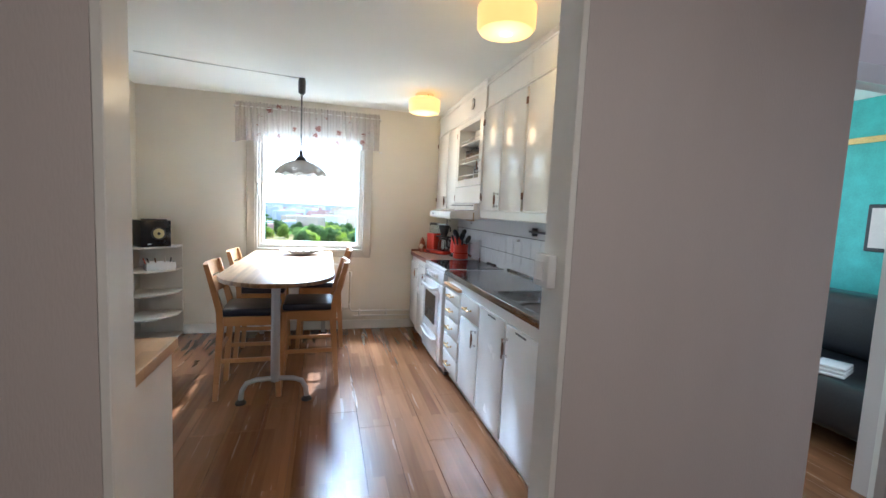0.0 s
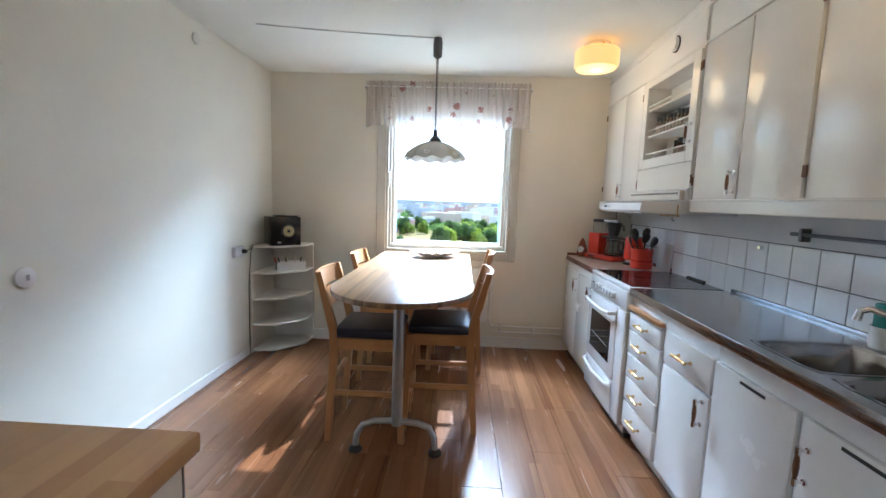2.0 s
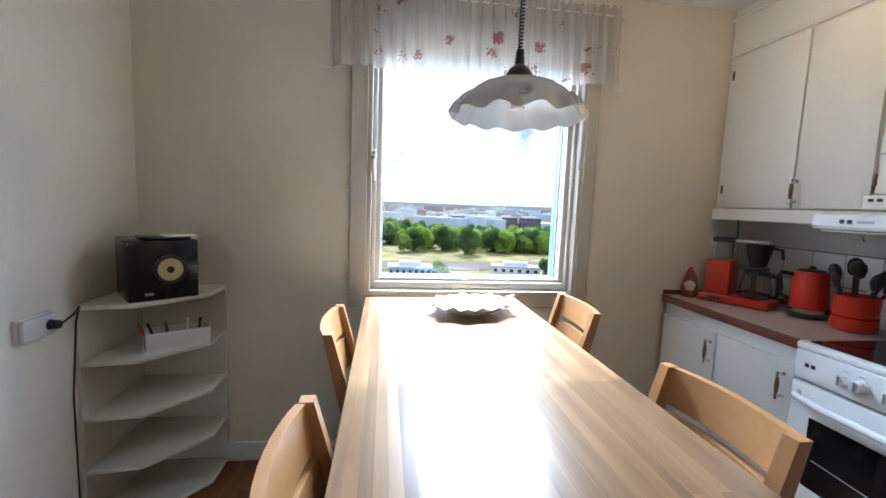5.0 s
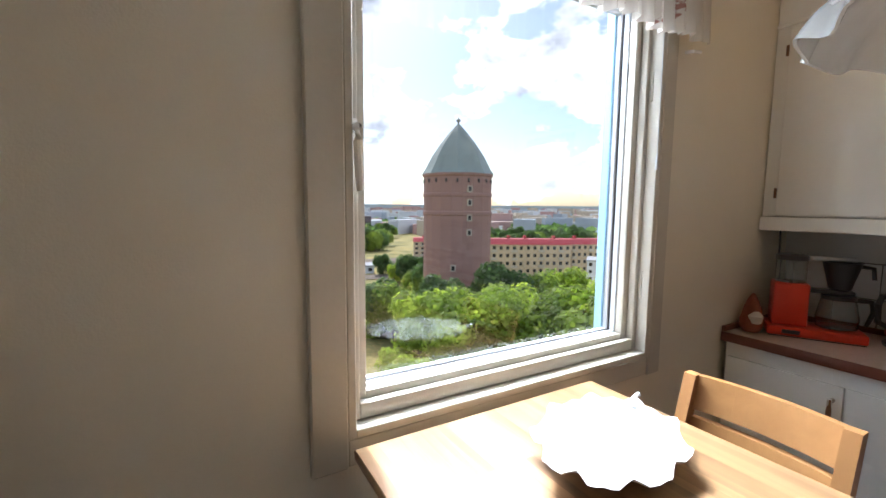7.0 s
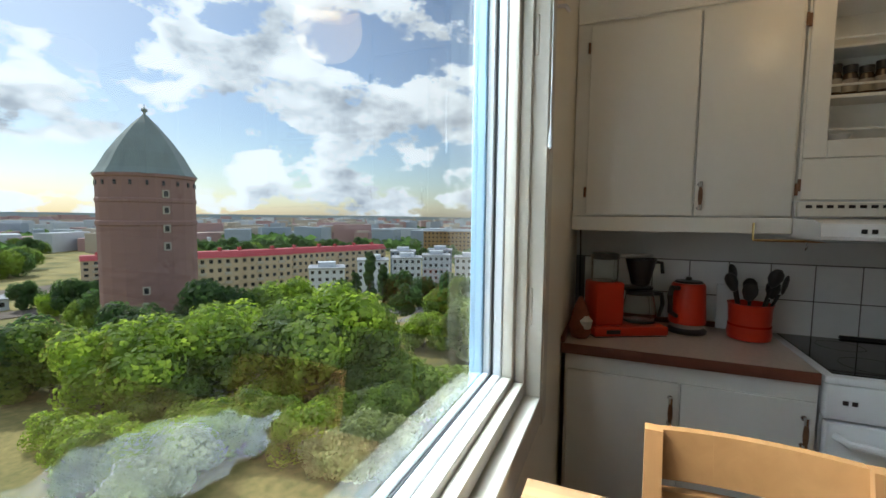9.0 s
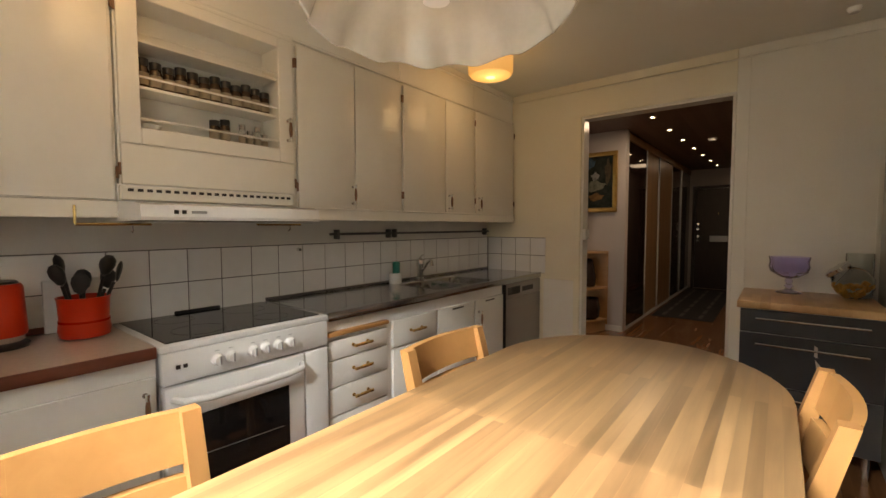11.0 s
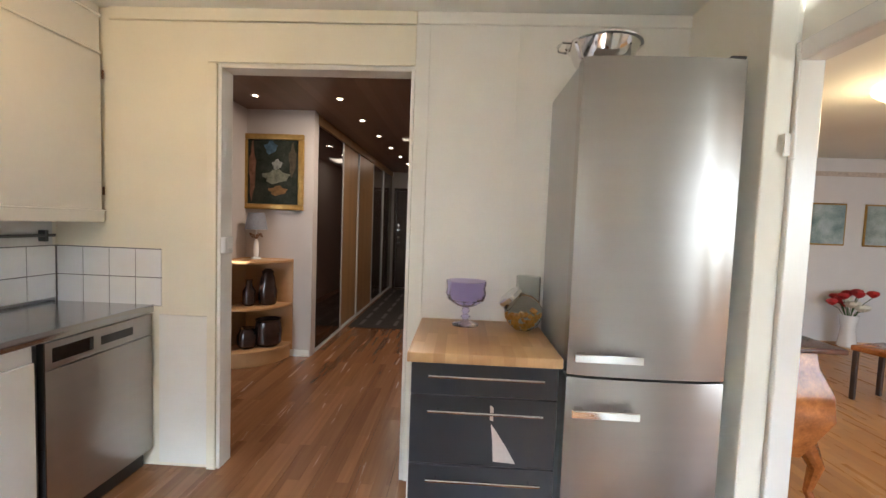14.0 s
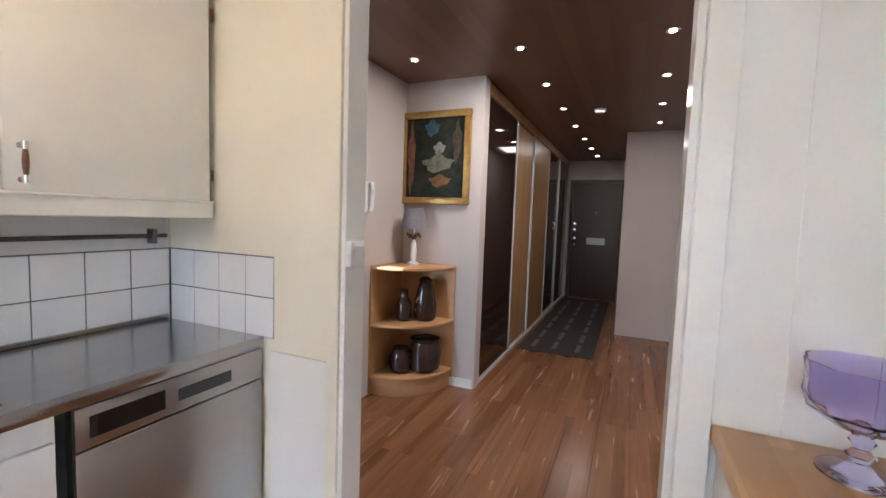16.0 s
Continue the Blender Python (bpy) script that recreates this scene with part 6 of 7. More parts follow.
for k, (x, c) in enumerate(((-0.10, M_RED), (-0.08, M_BLACK), (-0.03, M_HANDLEWOOD), (0.04, M_BEIGE), (0.08, M_BLACK))):
    part("pen", cyl(bmesh.new(), (x, -0.01, 0.02), (x - 0.04 + 0.012 * k, -0.02, 0.115), 0.006, seg=8), c, bx)

# sockets, switches and small wall things
so = thing("wall_socket", (XL + 0.001, 3.05, 0.90), "white double wall socket with a black plug", "socket")
part("plate", B(0, -0.075, -0.042, 0.012, 0.075, 0.042, 0.004, 2), M_ENAMEL, so)
part("box", B(0.0125, -0.07, -0.036, 0.030, 0.07, 0.036, 0.006, 2), M_ENAMEL, so)
part("plug", cyl(bmesh.new(), (0.031, 0.035, 0.0), (0.062, 0.035, 0.0), 0.018, 0.014, seg=14), M_BLACK, so)
part("lead", tube(bmesh.new(), [(0.062, 0.035, 0), (0.09, 0.06, 0.03), (0.075, 0.11, 0.045), (0.045, 0.135, -0.02), (0.022, 0.138, -0.3), (0.022, 0.140, -0.80), (0.022, 0.145, -0.893)], 0.0035, 6), M_BLACK, so)
sw = thing("round_socket", (XL + 0.001, 1.42, 0.985), "round white television wall outlet", "socket")
part("plate", lathe(bmesh.new(), [(0.042, 0), (0.042, 0.010), (0.030, 0.016), (0.001, 0.017)], seg=28), M_ENAMEL, sw)
sw.children[0].matrix_basis = pose(0, 0, 0, 0, 90, 0)
part("slot", B(0.0165, -0.006, -0.012, 0.019, 0.006, 0.012), M_ALU, sw)
al = thing("wall_outlet", (XL + 0.001, 2.60, 2.345), "small round white ceiling outlet on the wall", "outlet")
part("plate", lathe(bmesh.new(), [(0.036, 0), (0.036, 0.012), (0.024, 0.018), (0.001, 0.018)], seg=24), M_SHELF, al)
al.children[0].matrix_basis = pose(0, 0, 0, 0, 90, 0)
part("lead", tube(bmesh.new(), [(0.006, 0.03, 0.0), (0.006, 0.10, 0.012), (0.006, 0.18, 0.028)], 0.003, 6), M_SHELF, al)
ls = thing("light_switch", (DX1 - 0.018, YH - 0.03, 1.235), "white light switch on the door lining", "switch")
part("plate", B(-0.028, -0.04, -0.045, -0.0005, 0.04, 0.045, 0.006, 2), M_ENAMEL, ls)
part("rocker", B(-0.034, -0.022, -0.028, -0.0285, 0.022, 0.028, 0.003), M_ENAMEL, ls)
for x in (0.78, 0.20):
    d = thing("ceiling_rose", (x, 0.20, H - 0.0005), "small white ceiling hook cup", "ceiling hook", "ceiling hooks")
    part("cup", lathe(bmesh.new(), [(0.001, -0.028), (0.022, -0.026), (0.032, -0.010), (0.032, 0.0)], seg=20), M_ENAMEL, d)

# radiator pipes below the window wall
rp = thing("radiator_pipe", (2.3, YD - 0.05, 0.0), "white painted heating pipes along the skirting", "pipe")
part("pipe", tube(bmesh.new(), [(-0.30, 0.0, 0.60), (-0.30, 0.0, 0.25), (-0.285, 0.0, 0.222), (-0.26, 0.0, 0.215), (0.38, 0.0, 0.215)], 0.010, 10), M_WHITE, rp)
part("pipe", tube(bmesh.new(), [(-0.26, 0.0, 0.16), (0.38, 0.0, 0.16)], 0.010, 10), M_WHITE, rp)
part("valve", cyl(bmesh.new(), (-0.30, 0.0, 0.60), (-0.30, 0.0, 0.66), 0.018, seg=14), M_WHITE, rp)
for x in (0.1, -0.2):
    part("clip", B(x, -0.012, 0.145, x + 0.02, 0.036, 0.23), M_WHITE, rp)
rd = thing("radiator", (1.56, YD - 0.05, 0.25), "flat white painted radiator under the window", "radiator")
part("panel", B(-0.42, -0.03, 0.0, 0.42, 0.0, 0.50, 0.012, 2), M_WHITE, rd)
for z in (0.04, 0.44):
    part("pipe_stub", tube(bmesh.new(), [(0.42, -0.015, z), (0.435, -0.01, z)], 0.010, 8), M_WHITE, rd)
for x in (-0.3, 0.3):
    part("bracket", B(x - 0.02, 0.0005, 0.1, x + 0.02, 0.036, 0.4), M_WHITE, rd)

# ---- worktop things ----
WT_Z = 0.8985
cm = thing("coffee_maker", (2.95, 3.475, WT_Z), "orange red filter coffee maker with black jug and holder", "coffee maker", rz=-62)
part("base", B(-0.15, -0.085, 0.004, 0.17, 0.085, 0.042, 0.008, 2), M_RED, cm)
part("foot_plate", B(-0.145, -0.08, 0.0, 0.165, 0.08, 0.0035), M_BLACK, cm)
part("switch", B(-0.10, -0.0865, 0.015, -0.04, -0.0845, 0.032), M_BLACK, cm)
part("tower", B(-0.135, -0.062, 0.0425, -0.015, 0.062, 0.225, 0.010, 2), M_RED, cm)
part("water_tank", lathe(bmesh.new(), [(0.052, 0.2255), (0.054, 0.24), (0.054, 0.318), (0.051, 0.318), (0.051, 0.232), (0.001, 0.230)], (-0.075, 0, 0), 28), M_CLEAR, cm)
part("tank_lid", lathe(bmesh.new(), [(0.057, 0.3185), (0.057, 0.338), (0.048, 0.344), (0.001, 0.344)], (-0.075, 0, 0), 28), M_BLACK, cm)
part("arm", B(-0.02, -0.02, 0.322, 0.13, 0.02, 0.338, 0.004), M_ALU, cm, "flat metal outlet arm")
part("filter_holder", lathe(bmesh.new(), [(0.030, 0.205), (0.036, 0.21), (0.062, 0.318), (0.066, 0.321), (0.060, 0.321), (0.034, 0.215), (0.001, 0.213)], (0.085, 0, 0), 28), M_BLACK, cm)
part("holder_ring", B(-0.02, -0.03, 0.188, 0.13, 0.03, 0.203, 0.004), M_BLACK, cm)
jug = part("jug", lathe(bmesh.new(), [(0.050, 0.043), (0.066, 0.050), (0.070, 0.09), (0.058, 0.150), (0.054, 0.165), (0.051, 0.165), (0.055, 0.150), (0.067, 0.09), (0.062, 0.052), (0.001, 0.047)], (0.085, 0, 0), 28), M_CLEAR, cm, "clear glass coffee jug")
part("jug_lid", lathe(bmesh.new(), [(0.056, 0.1655), (0.056, 0.182), (0.001, 0.185)], (0.085, 0, 0), 24), M_BLACK, jug)
part("jug_handle", tube(bmesh.new(), [(0.135, 0, 0.168), (0.185, 0, 0.165), (0.192, 0, 0.12), (0.175, 0, 0.065)], [0.010, 0.010, 0.009, 0.007], 8), M_BLACK, jug)
part("filter_handle", tube(bmesh.new(), [(0.145, 0, 0.305), (0.18, 0, 0.300), (0.185, 0, 0.255)], 0.008, 8), M_BLACK, cm)
ld = thing("power_lead", (3.09, 3.66, WT_Z), "black power lead running down the wall", "cable")
part("lead", tube(bmesh.new(), [(0, 0.0, 0.475), (0.003, -0.003, 0.35), (-0.012, -0.006, 0.15), (-0.02, -0.03, 0.02), (-0.05, -0.06, 0.006)], 0.004, 6), M_BLACK, ld)
gn = thing("gnome_figure", (2.80, 3.625, WT_Z), "small figure with a brown pointed hat and white beard", "figurine")
t = lathe(bmesh.new(), [(0.030, 0.0), (0.042, 0.02), (0.044, 0.055), (0.036, 0.085), (0.034, 0.10), (0.022, 0.135), (0.008, 0.165), (0.001, 0.17)], seg=16)
part("body", t, mat("brown_felt", (0.22, 0.06, 0.03), 0.9, var=0.2, scale=30), gn)
part("beard", lathe(bmesh.new(), [(0.001, 0.03), (0.024, 0.045), (0.030, 0.075), (0.012, 0.095)], (-0.016, -0.020, 0), 14), mat("white_wool", (0.6, 0.56, 0.5), 0.95, var=0.1), gn)
ke = thing("electric_kettle", (3.085, 3.205, WT_Z), "orange red electric kettle with a black handle", "kettle", rz=140)
part("base", lathe(bmesh.new(), [(0.075, 0.0), (0.078, 0.012), (0.066, 0.020), (0.001, 0.020)], seg=28), M_BLACK, ke)
part("collar", lathe(bmesh.new(), [(0.062, 0.0205), (0.066, 0.040), (0.001, 0.041)], seg=28), M_CHROME, ke)
part("body", lathe(bmesh.new(), [(0.070, 0.0415), (0.073, 0.05), (0.066, 0.205), (0.060, 0.215), (0.001, 0.216)], seg=32), M_RED, ke)
part("lid", lathe(bmesh.new(), [(0.056, 0.2165), (0.050, 0.224), (0.012, 0.227), (0.012, 0.24), (0.001, 0.241)], seg=24), M_BLACK, ke)
part("handle", tube(bmesh.new(), [(0.058, 0, 0.195), (0.11, 0, 0.200), (0.122, 0, 0.17), (0.118, 0, 0.10), (0.074, 0, 0.075)], [0.010, 0.012, 0.012, 0.011, 0.009], 8), M_BLACK, ke)
po = thing("utensil_pot", (3.06, 2.985, WT_Z), "orange red enamelled pot full of black kitchen utensils", "pot")
part("pot", lathe(bmesh.new(), [(0.060, 0.0), (0.075, 0.006), (0.078, 0.03), (0.073, 0.07), (0.077, 0.14), (0.081, 0.150), (0.075, 0.150), (0.069, 0.07), (0.070, 0.012), (0.001, 0.010)], seg=36), M_RED, po)
part("band", lathe(bmesh.new(), [(0.0752, 0.058), (0.0758, 0.062), (0.0752, 0.066)], seg=36), mat("red_enamel_band", (0.42, 0.02, 0.008), 0.25, var=0.05), po)
rn = random.Random(11)
for k in range(7):
    a = k * 0.9
    bx_, by_ = 0.045 * math.cos(a), 0.045 * math.sin(a)
    tx_, ty_ = 0.085 * math.cos(a) - 0.01, 0.095 * math.sin(a) - 0.015
    zt = 0.215 + 0.03 * ((k * 5) % 3)
    u = part("utensil", tube(bmesh.new(), [(bx_ * 0.4, by_ * 0.4, 0.012), (tx_ * 0.8, ty_ * 0.8, zt - 0.05)], 0.006, 8), M_BLACK, po)
    t = lathe(bmesh.new(), [(0.001, -0.04), (0.016, -0.03), (0.027, 0.0), (0.026, 0.022), (0.014, 0.038), (0.001, 0.042)], seg=14)
    bmesh.ops.transform(t, matrix=Matrix.Translation((tx_ * 0.95, ty_ * 0.95, zt - 0.012)) @ Euler((rn.uniform(-0.3, 0.3), rn.uniform(0.1, 0.5), a)).to_matrix().to_4x4() @ Matrix.Diagonal((0.35 if k % 2 else 0.8, 1, 1, 1)), verts=t.verts)
    part("utensil_head", t, M_BLACK, u)
cb = thing("cutting_board", (XR - 0.028, 2.985, WT_Z), "white plastic cutting board leaning on the tiles", "cutting board")
part("board", box(bmesh.new(), -0.005, -0.12, 0.0, 0.005, 0.09, 0.20, 0.003, m=Matrix.Rotation(radians(4), 4, 'Y')), M_ENAMEL, cb)

# ---- hall things ----
def spot_lamp(x, y):
    s = thing("ceiling_spot", (x, y, HZ), "small lit recessed ceiling spot with a steel ring", "spotlight", "hall spots")
    part("ring", lathe(bmesh.new(), [(0.021, -0.002), (0.036, -0.006), (0.040, -0.0005)], seg=20), M_CHROME, s)
    part("bulb", lathe(bmesh.new(), [(0.001, -0.004), (0.020, -0.004)], seg=16), M_SPOT, s)


M_SPOT = glow("spot_glow", (1.0, 0.80, 0.55), 14.0)
for x, y in ((2.89, -1.56), (2.15, -1.60), (2.13, -2.37), (2.11, -3.16), (2.09, -3.95), (2.07, -4.75), (2.05, -5.53), (2.02, -6.3), (1.29, -1.63), (1.27, -2.41), (1.25, -3.22), (1.23, -4.0)):
    spot_lamp(x, y)
for x, y, e in ((2.0, -1.5, 5), (1.6, -3.0, 2.2), (2.0, -5.3, 0.8)):
    lt = new("spot_light", bpy.data.lights.new("spot_light", 'AREA'))
    lt.data.size, lt.data.energy, lt.data.color = 0.5, e, (1, 0.80, 0.60)
    lt.matrix_world = look((x, y, HZ - 0.02), (x, y + 0.001, 0))
sd = thing("smoke_detector", (1.78, -3.28, HZ), "white round smoke detector on the ceiling", "smoke detector")
part("cap", lathe(bmesh.new(), [(0.001, -0.035), (0.040, -0.033), (0.055, -0.012), (0.055, -0.0005)], seg=24), M_ENAMEL, sd)

cs = thing("corner_cabinet", (3.197, -2.017, 0), "pine quarter-round corner shelf with pottery", "shelf")
R0 = 0.49


def quarter(r, z0, z1):
    return prism(bmesh.new(), [(-0.012, 0.012)] + [(-0.012 - (r - 0.012) * math.cos(math.pi / 2 * k / 10), 0.012 + (r - 0.012) * math.sin(math.pi / 2 * k / 10)) for k in range(11)], z0, z1, 0.003)


part("side_panel", B(-R0, 0.0, 0.0, 0.0, 0.0115, 0.99), M_PINE, cs)
part("side_panel", B(-0.0115, 0.012, 0.0, 0.0, R0, 0.99), M_PINE, cs)
for z in (0.15, 0.55, 0.985):
    part("shelf_board", quarter(R0, z - 0.02, z), M_PINE, cs)
part("plinth", quarter(R0 - 0.02, 0.0, 0.129), M_PINE, cs)
M_POT = mat("dark_brown_stoneware", (0.035, 0.018, 0.014), 0.18, var=0.4, scale=9, bump=0.03)
def jar_thing(x, y, z, prof, label):
    j = thing("stoneware_jar", (x, y, z + 0.0005), label, "jar", "stoneware jars")
    part("jar", lathe(bmesh.new(), prof, seg=24), M_POT, j)
    return j


jar_thing(3.03, -1.76, 0.55, [(0.04, 0), (0.058, 0.02), (0.058, 0.14), (0.03, 0.19), (0.028, 0.24), (0.034, 0.25), (0.001, 0.25)], "dark brown stoneware bottle on the shelf")
j = jar_thing(2.90, -1.87, 0.55, [(0.07, 0), (0.085, 0.02), (0.088, 0.12), (0.062, 0.27), (0.05, 0.30), (0.058, 0.32), (0.03, 0.345), (0.001, 0.35)], "tall brown lidded stoneware jug")
jar_thing(3.03, -1.73, 0.15, [(0.06, 0), (0.085, 0.03), (0.09, 0.12), (0.06, 0.18), (0.065, 0.195), (0.001, 0.195)], "small dark stoneware crock with handles")
jar_thing(2.88, -1.85, 0.15, [(0.09, 0), (0.12, 0.03), (0.13, 0.15), (0.11, 0.24), (0.12, 0.26), (0.11, 0.26), (0.10, 0.235), (0.001, 0.23)], "broad dark stoneware crock with two handles")
tl = thing("table_lamp", (3.03, -1.89, 0.9855), "small table lamp with grey shade and white base", "lamp")
part("base", lathe(bmesh.new(), [(0.05, 0), (0.05, 0.01), (0.022, 0.025), (0.028, 0.08), (0.022, 0.17), (0.010, 0.20), (0.008, 0.30), (0.001, 0.30)], seg=20), M_ENAMEL, tl)
part("shade", lathe(bmesh.new(), [(0.105, 0.29), (0.075, 0.45), (0.072, 0.45), (0.102, 0.29)], seg=28), mat("grey_lampshade", (0.22, 0.22, 0.25), 0.9, var=0.1, scale=40), tl)
t = bmesh.new()
for k in range(9):
    a = k * 0.7
    tube(t, [(0, 0, 0.19), (0.03 * math.cos(a), 0.03 * math.sin(a), 0.235), (0.06 * math.cos(a), 0.06 * math.sin(a), 0.235 + 0.02 * math.sin(a * 3))], [0.004, 0.006, 0.009], 6)
part("flower_ring", t, M_HANDLEWOOD, tl, "dark dried flower ring")
pc = thing("framed_painting", (2.923, -2.018, 1.846), "landscape painting in a gilt wooden frame", "painting")
GF = mat("gilt_frame", (0.42, 0.26, 0.08), 0.35, 0.6, var=0.2, scale=30, bump=0.1)
bm = bmesh.new()
pw, ph = 0.31, 0.372
for a in ((-pw, -ph, pw, -ph + 0.055), (-pw, ph - 0.055, pw, ph), (-pw, -ph + 0.0551, -pw + 0.055, ph - 0.0551), (pw - 0.055, -ph + 0.0551, pw, ph - 0.0551)):
    box(bm, a[0], 0.0, a[1], a[2], 0.032, a[3], 0.008, 2)
part("frame", bm, GF, pc)
part("canvas", B(-pw + 0.05, 0.004, -ph + 0.05, pw - 0.05, 0.014, ph - 0.05), mat("dark_green_paint", (0.012, 0.016, 0.012), 0.5, var=0.6, scale=7, second=(0.030, 0.034, 0.026), bump=0.0, spec=0.1), pc)
for x0, z0, x1, z1, c in ((-0.19, -0.12, 0.13, 0.03, (0.08, 0.08, 0.06)), (-0.10, 0.02, 0.02, 0.13, (0.13, 0.13, 0.12)), (-0.16, -0.235, 0.06, -0.13, (0.09, 0.05, 0.02)), (0.17, -0.30, 0.25, 0.32, (0.09, 0.045, 0.03)), (-0.24, -0.05, -0.15, 0.30, (0.04, 0.03, 0.02)), (-0.05, 0.17, 0.10, 0.31, (0.03, 0.05, 0.07))):
    t = bmesh.new()
    n_ = 14
    vs = [t.verts.new(((x0 + x1) / 2 + (x1 - x0) / 2 * math.cos(2 * math.pi * k / n_) * (0.85 + 0.2 * math.sin(k * 2.3)), 0.0148, (z0 + z1) / 2 + (z1 - z0) / 2 * math.sin(2 * math.pi * k / n_) * (0.85 + 0.2 * math.cos(k * 1.7)))) for k in range(n_)]
    t.faces.new(vs)
    part("painted_patch", t, mat("oil_paint", [q * 2 for q in c], 0.5, var=0.45, scale=22, bump=0.0, spec=0.1), pc, smooth=False)
ph_ = thing("intercom_handset", (3.198, -1.43, 1.50), "white wall intercom handset in the hall", "intercom")
part("base", B(-0.03, -0.045, -0.11, -0.0005, 0.045, 0.11, 0.008, 2), M_ENAMEL, ph_)
part("handset", tube(bmesh.new(), [(-0.045, -0.02, -0.10), (-0.06, -0.02, -0.05), (-0.062, -0.02, 0.05), (-0.045, -0.02, 0.10)], [0.018, 0.012, 0.012, 0.018], 10), M_ENAMEL, ph_)

# sliding closet doors with aluminium rails
M_DARKGLASS = mat("dark_tinted_mirror", (0.03, 0.014, 0.010), 0.06, 0.2, var=0.1, bump=0)
cd = thing("sliding_closet", (2.535, -2.145, 0), "row of sliding closet doors in oak and dark glass", "closet")
ys = [-0.02, -0.975, -1.795, -2.775, -3.7, -4.70]
mats = [M_DARKGLASS, M_OAKDOOR, M_OAKDOOR, M_DARKGLASS, M_DARKGLASS]
for k in range(5):
    y1, y0 = ys[k], ys[k + 1]
    d = part("sliding_door", B(0.004 + 0.012 * (k % 2), y0 + 0.02, 0.03, 0.020 + 0.012 * (k % 2), y1 - 0.02, 2.35), mats[k], cd, smooth=False)
    part("door_stile", B(-0.004, y1 - 0.0195, 0.02, 0.036, y1 + 0.012, 2.359, 0.003), M_SASH, d)
part("top_track", B(-0.01, -4.70, 2.36, 0.06, 0.0, 2.455), M_OAKDOOR, cd)
part("floor_track", B(-0.01, -4.70, 0.0, 0.06, 0.0, 0.02), M_SASH, cd)
ed = thing("entrance_door", (2.02, HY + 0.002, 0), "dark brown entrance door with locks and a letter slot", "door", kind="structure")
part("leaf", B(-0.40, 0.0, 0.01, 0.40, 0.045, 2.06, 0.004), M_DARKWOOD, ed)
part("frame", box(box(B(-0.46, 0.0, 0, -0.405, 0.05, 2.12), 0.405, 0.0, 0, 0.46, 0.05, 2.12), -0.404, 0.0, 2.065, 0.404, 0.05, 2.12), M_DARKWOOD, ed)
part("letter_slot", B(-0.17, 0.046, 0.98, 0.14, 0.055, 1.10, 0.003), M_ALU, ed)
for z in (0.98, 1.08, 1.24, 1.34):
    part("lock", cyl(bmesh.new(), (0.35, 0.046, z), (0.35, 0.06, z), 0.025, seg=14), M_CHROME, ed)
part("peephole", cyl(bmesh.new(), (0.0, 0.046, 1.55), (0.0, 0.052, 1.55), 0.012, seg=12), M_BRASS, ed)
hd2 = thing("door_2", (0.42, -4.447, 0), "white hall door with a steel handle", "door", kind="structure")
part("leaf", B(-0.40, 0.0, 0.01, 0.40, 0.03, 2.05, 0.003), M_WHITE, hd2)
part("casing", B(0.405, 0.0, 0.0, 0.47, 0.018, 2.12, 0.003), M_WHITE, hd2)
part("door_handle", tube(bmesh.new(), [(0.34, 0.03, 1.05), (0.34, 0.075, 1.05), (0.25, 0.078, 1.05)], 0.009, 8), M_CHROME, hd2)
M_RUG = mat("dark_woven_runner", (0.030, 0.026, 0.026), 0.95, var=0.3, scale=30, bump=0.3, bscale=150)
M_RUGL = mat("grey_rug_figure", (0.11, 0.10, 0.095), 0.95, var=0.2, scale=40, bump=0.3, bscale=150)
rg = thing("hall_runner", (2.10, -5.25, 0.0005), "dark woven runner with grey stripes in the hall", "rug")
part("runner", B(-0.39, -1.35, 0.0, 0.38, 1.98, 0.008, 0.003), M_RUG, rg)
for k in range(7):
    y = 1.70 - k * 0.45
    for x in (-0.22, 0.02, 0.24):
        part("stripe", B(x - 0.025, y - 0.16, 0.0082, x + 0.025, y + 0.13 + 0.05 * (k % 2), 0.0095), M_RUGL, rg)

# ---- teal room ----
so2 = thing("leather_sofa", (5.35, 1.25, 0), "black leather sofa with rolled headrest", "sofa", rz=-90)
part("seat", B(-0.80, -0.60, 0.12, 0.80, 0.30, 0.44, 0.07, 4), M_SOFA, so2)
part("backrest", B(-0.80, 0.10, 0.43, 0.80, 0.46, 0.90, 0.09, 4), M_SOFA, so2)
part("armrest", B(-1.02, -0.55, 0.12, -0.805, 0.40, 0.66, 0.07, 4), M_SOFA, so2)
part("headrest", tube(bmesh.new(), [(-0.80, 0.26, 0.98), (-0.1, 0.26, 0.98)], 0.09, 16), M_SOFA, so2)
part("cushion", box(bmesh.new(), -0.75, -0.02, 0.42, -0.15, 0.20, 0.86, 0.08, 4, m=Matrix.Rotation(radians(-12), 4, 'X')), M_SOFA, so2)
for x in (-0.9, 0.7):
    for y in (-0.45, 0.35):
        part("foot", cyl(bmesh.new(), (x, y, 0), (x, y, 0.125), 0.03, seg=10), M_CHROME, so2)
fd = thing("folded_textile", (4.95, 0.80, 0.4405), "white folded cloth on the sofa seat", "cloth", rz=20)
for k in range(3):
    part("fold", B(-0.12 + 0.01 * k, -0.09, 0.022 * k, 0.12 - 0.012 * k, 0.09 - 0.01 * k, 0.021 + 0.022 * k, 0.009, 3), M_ENAMEL, fd)
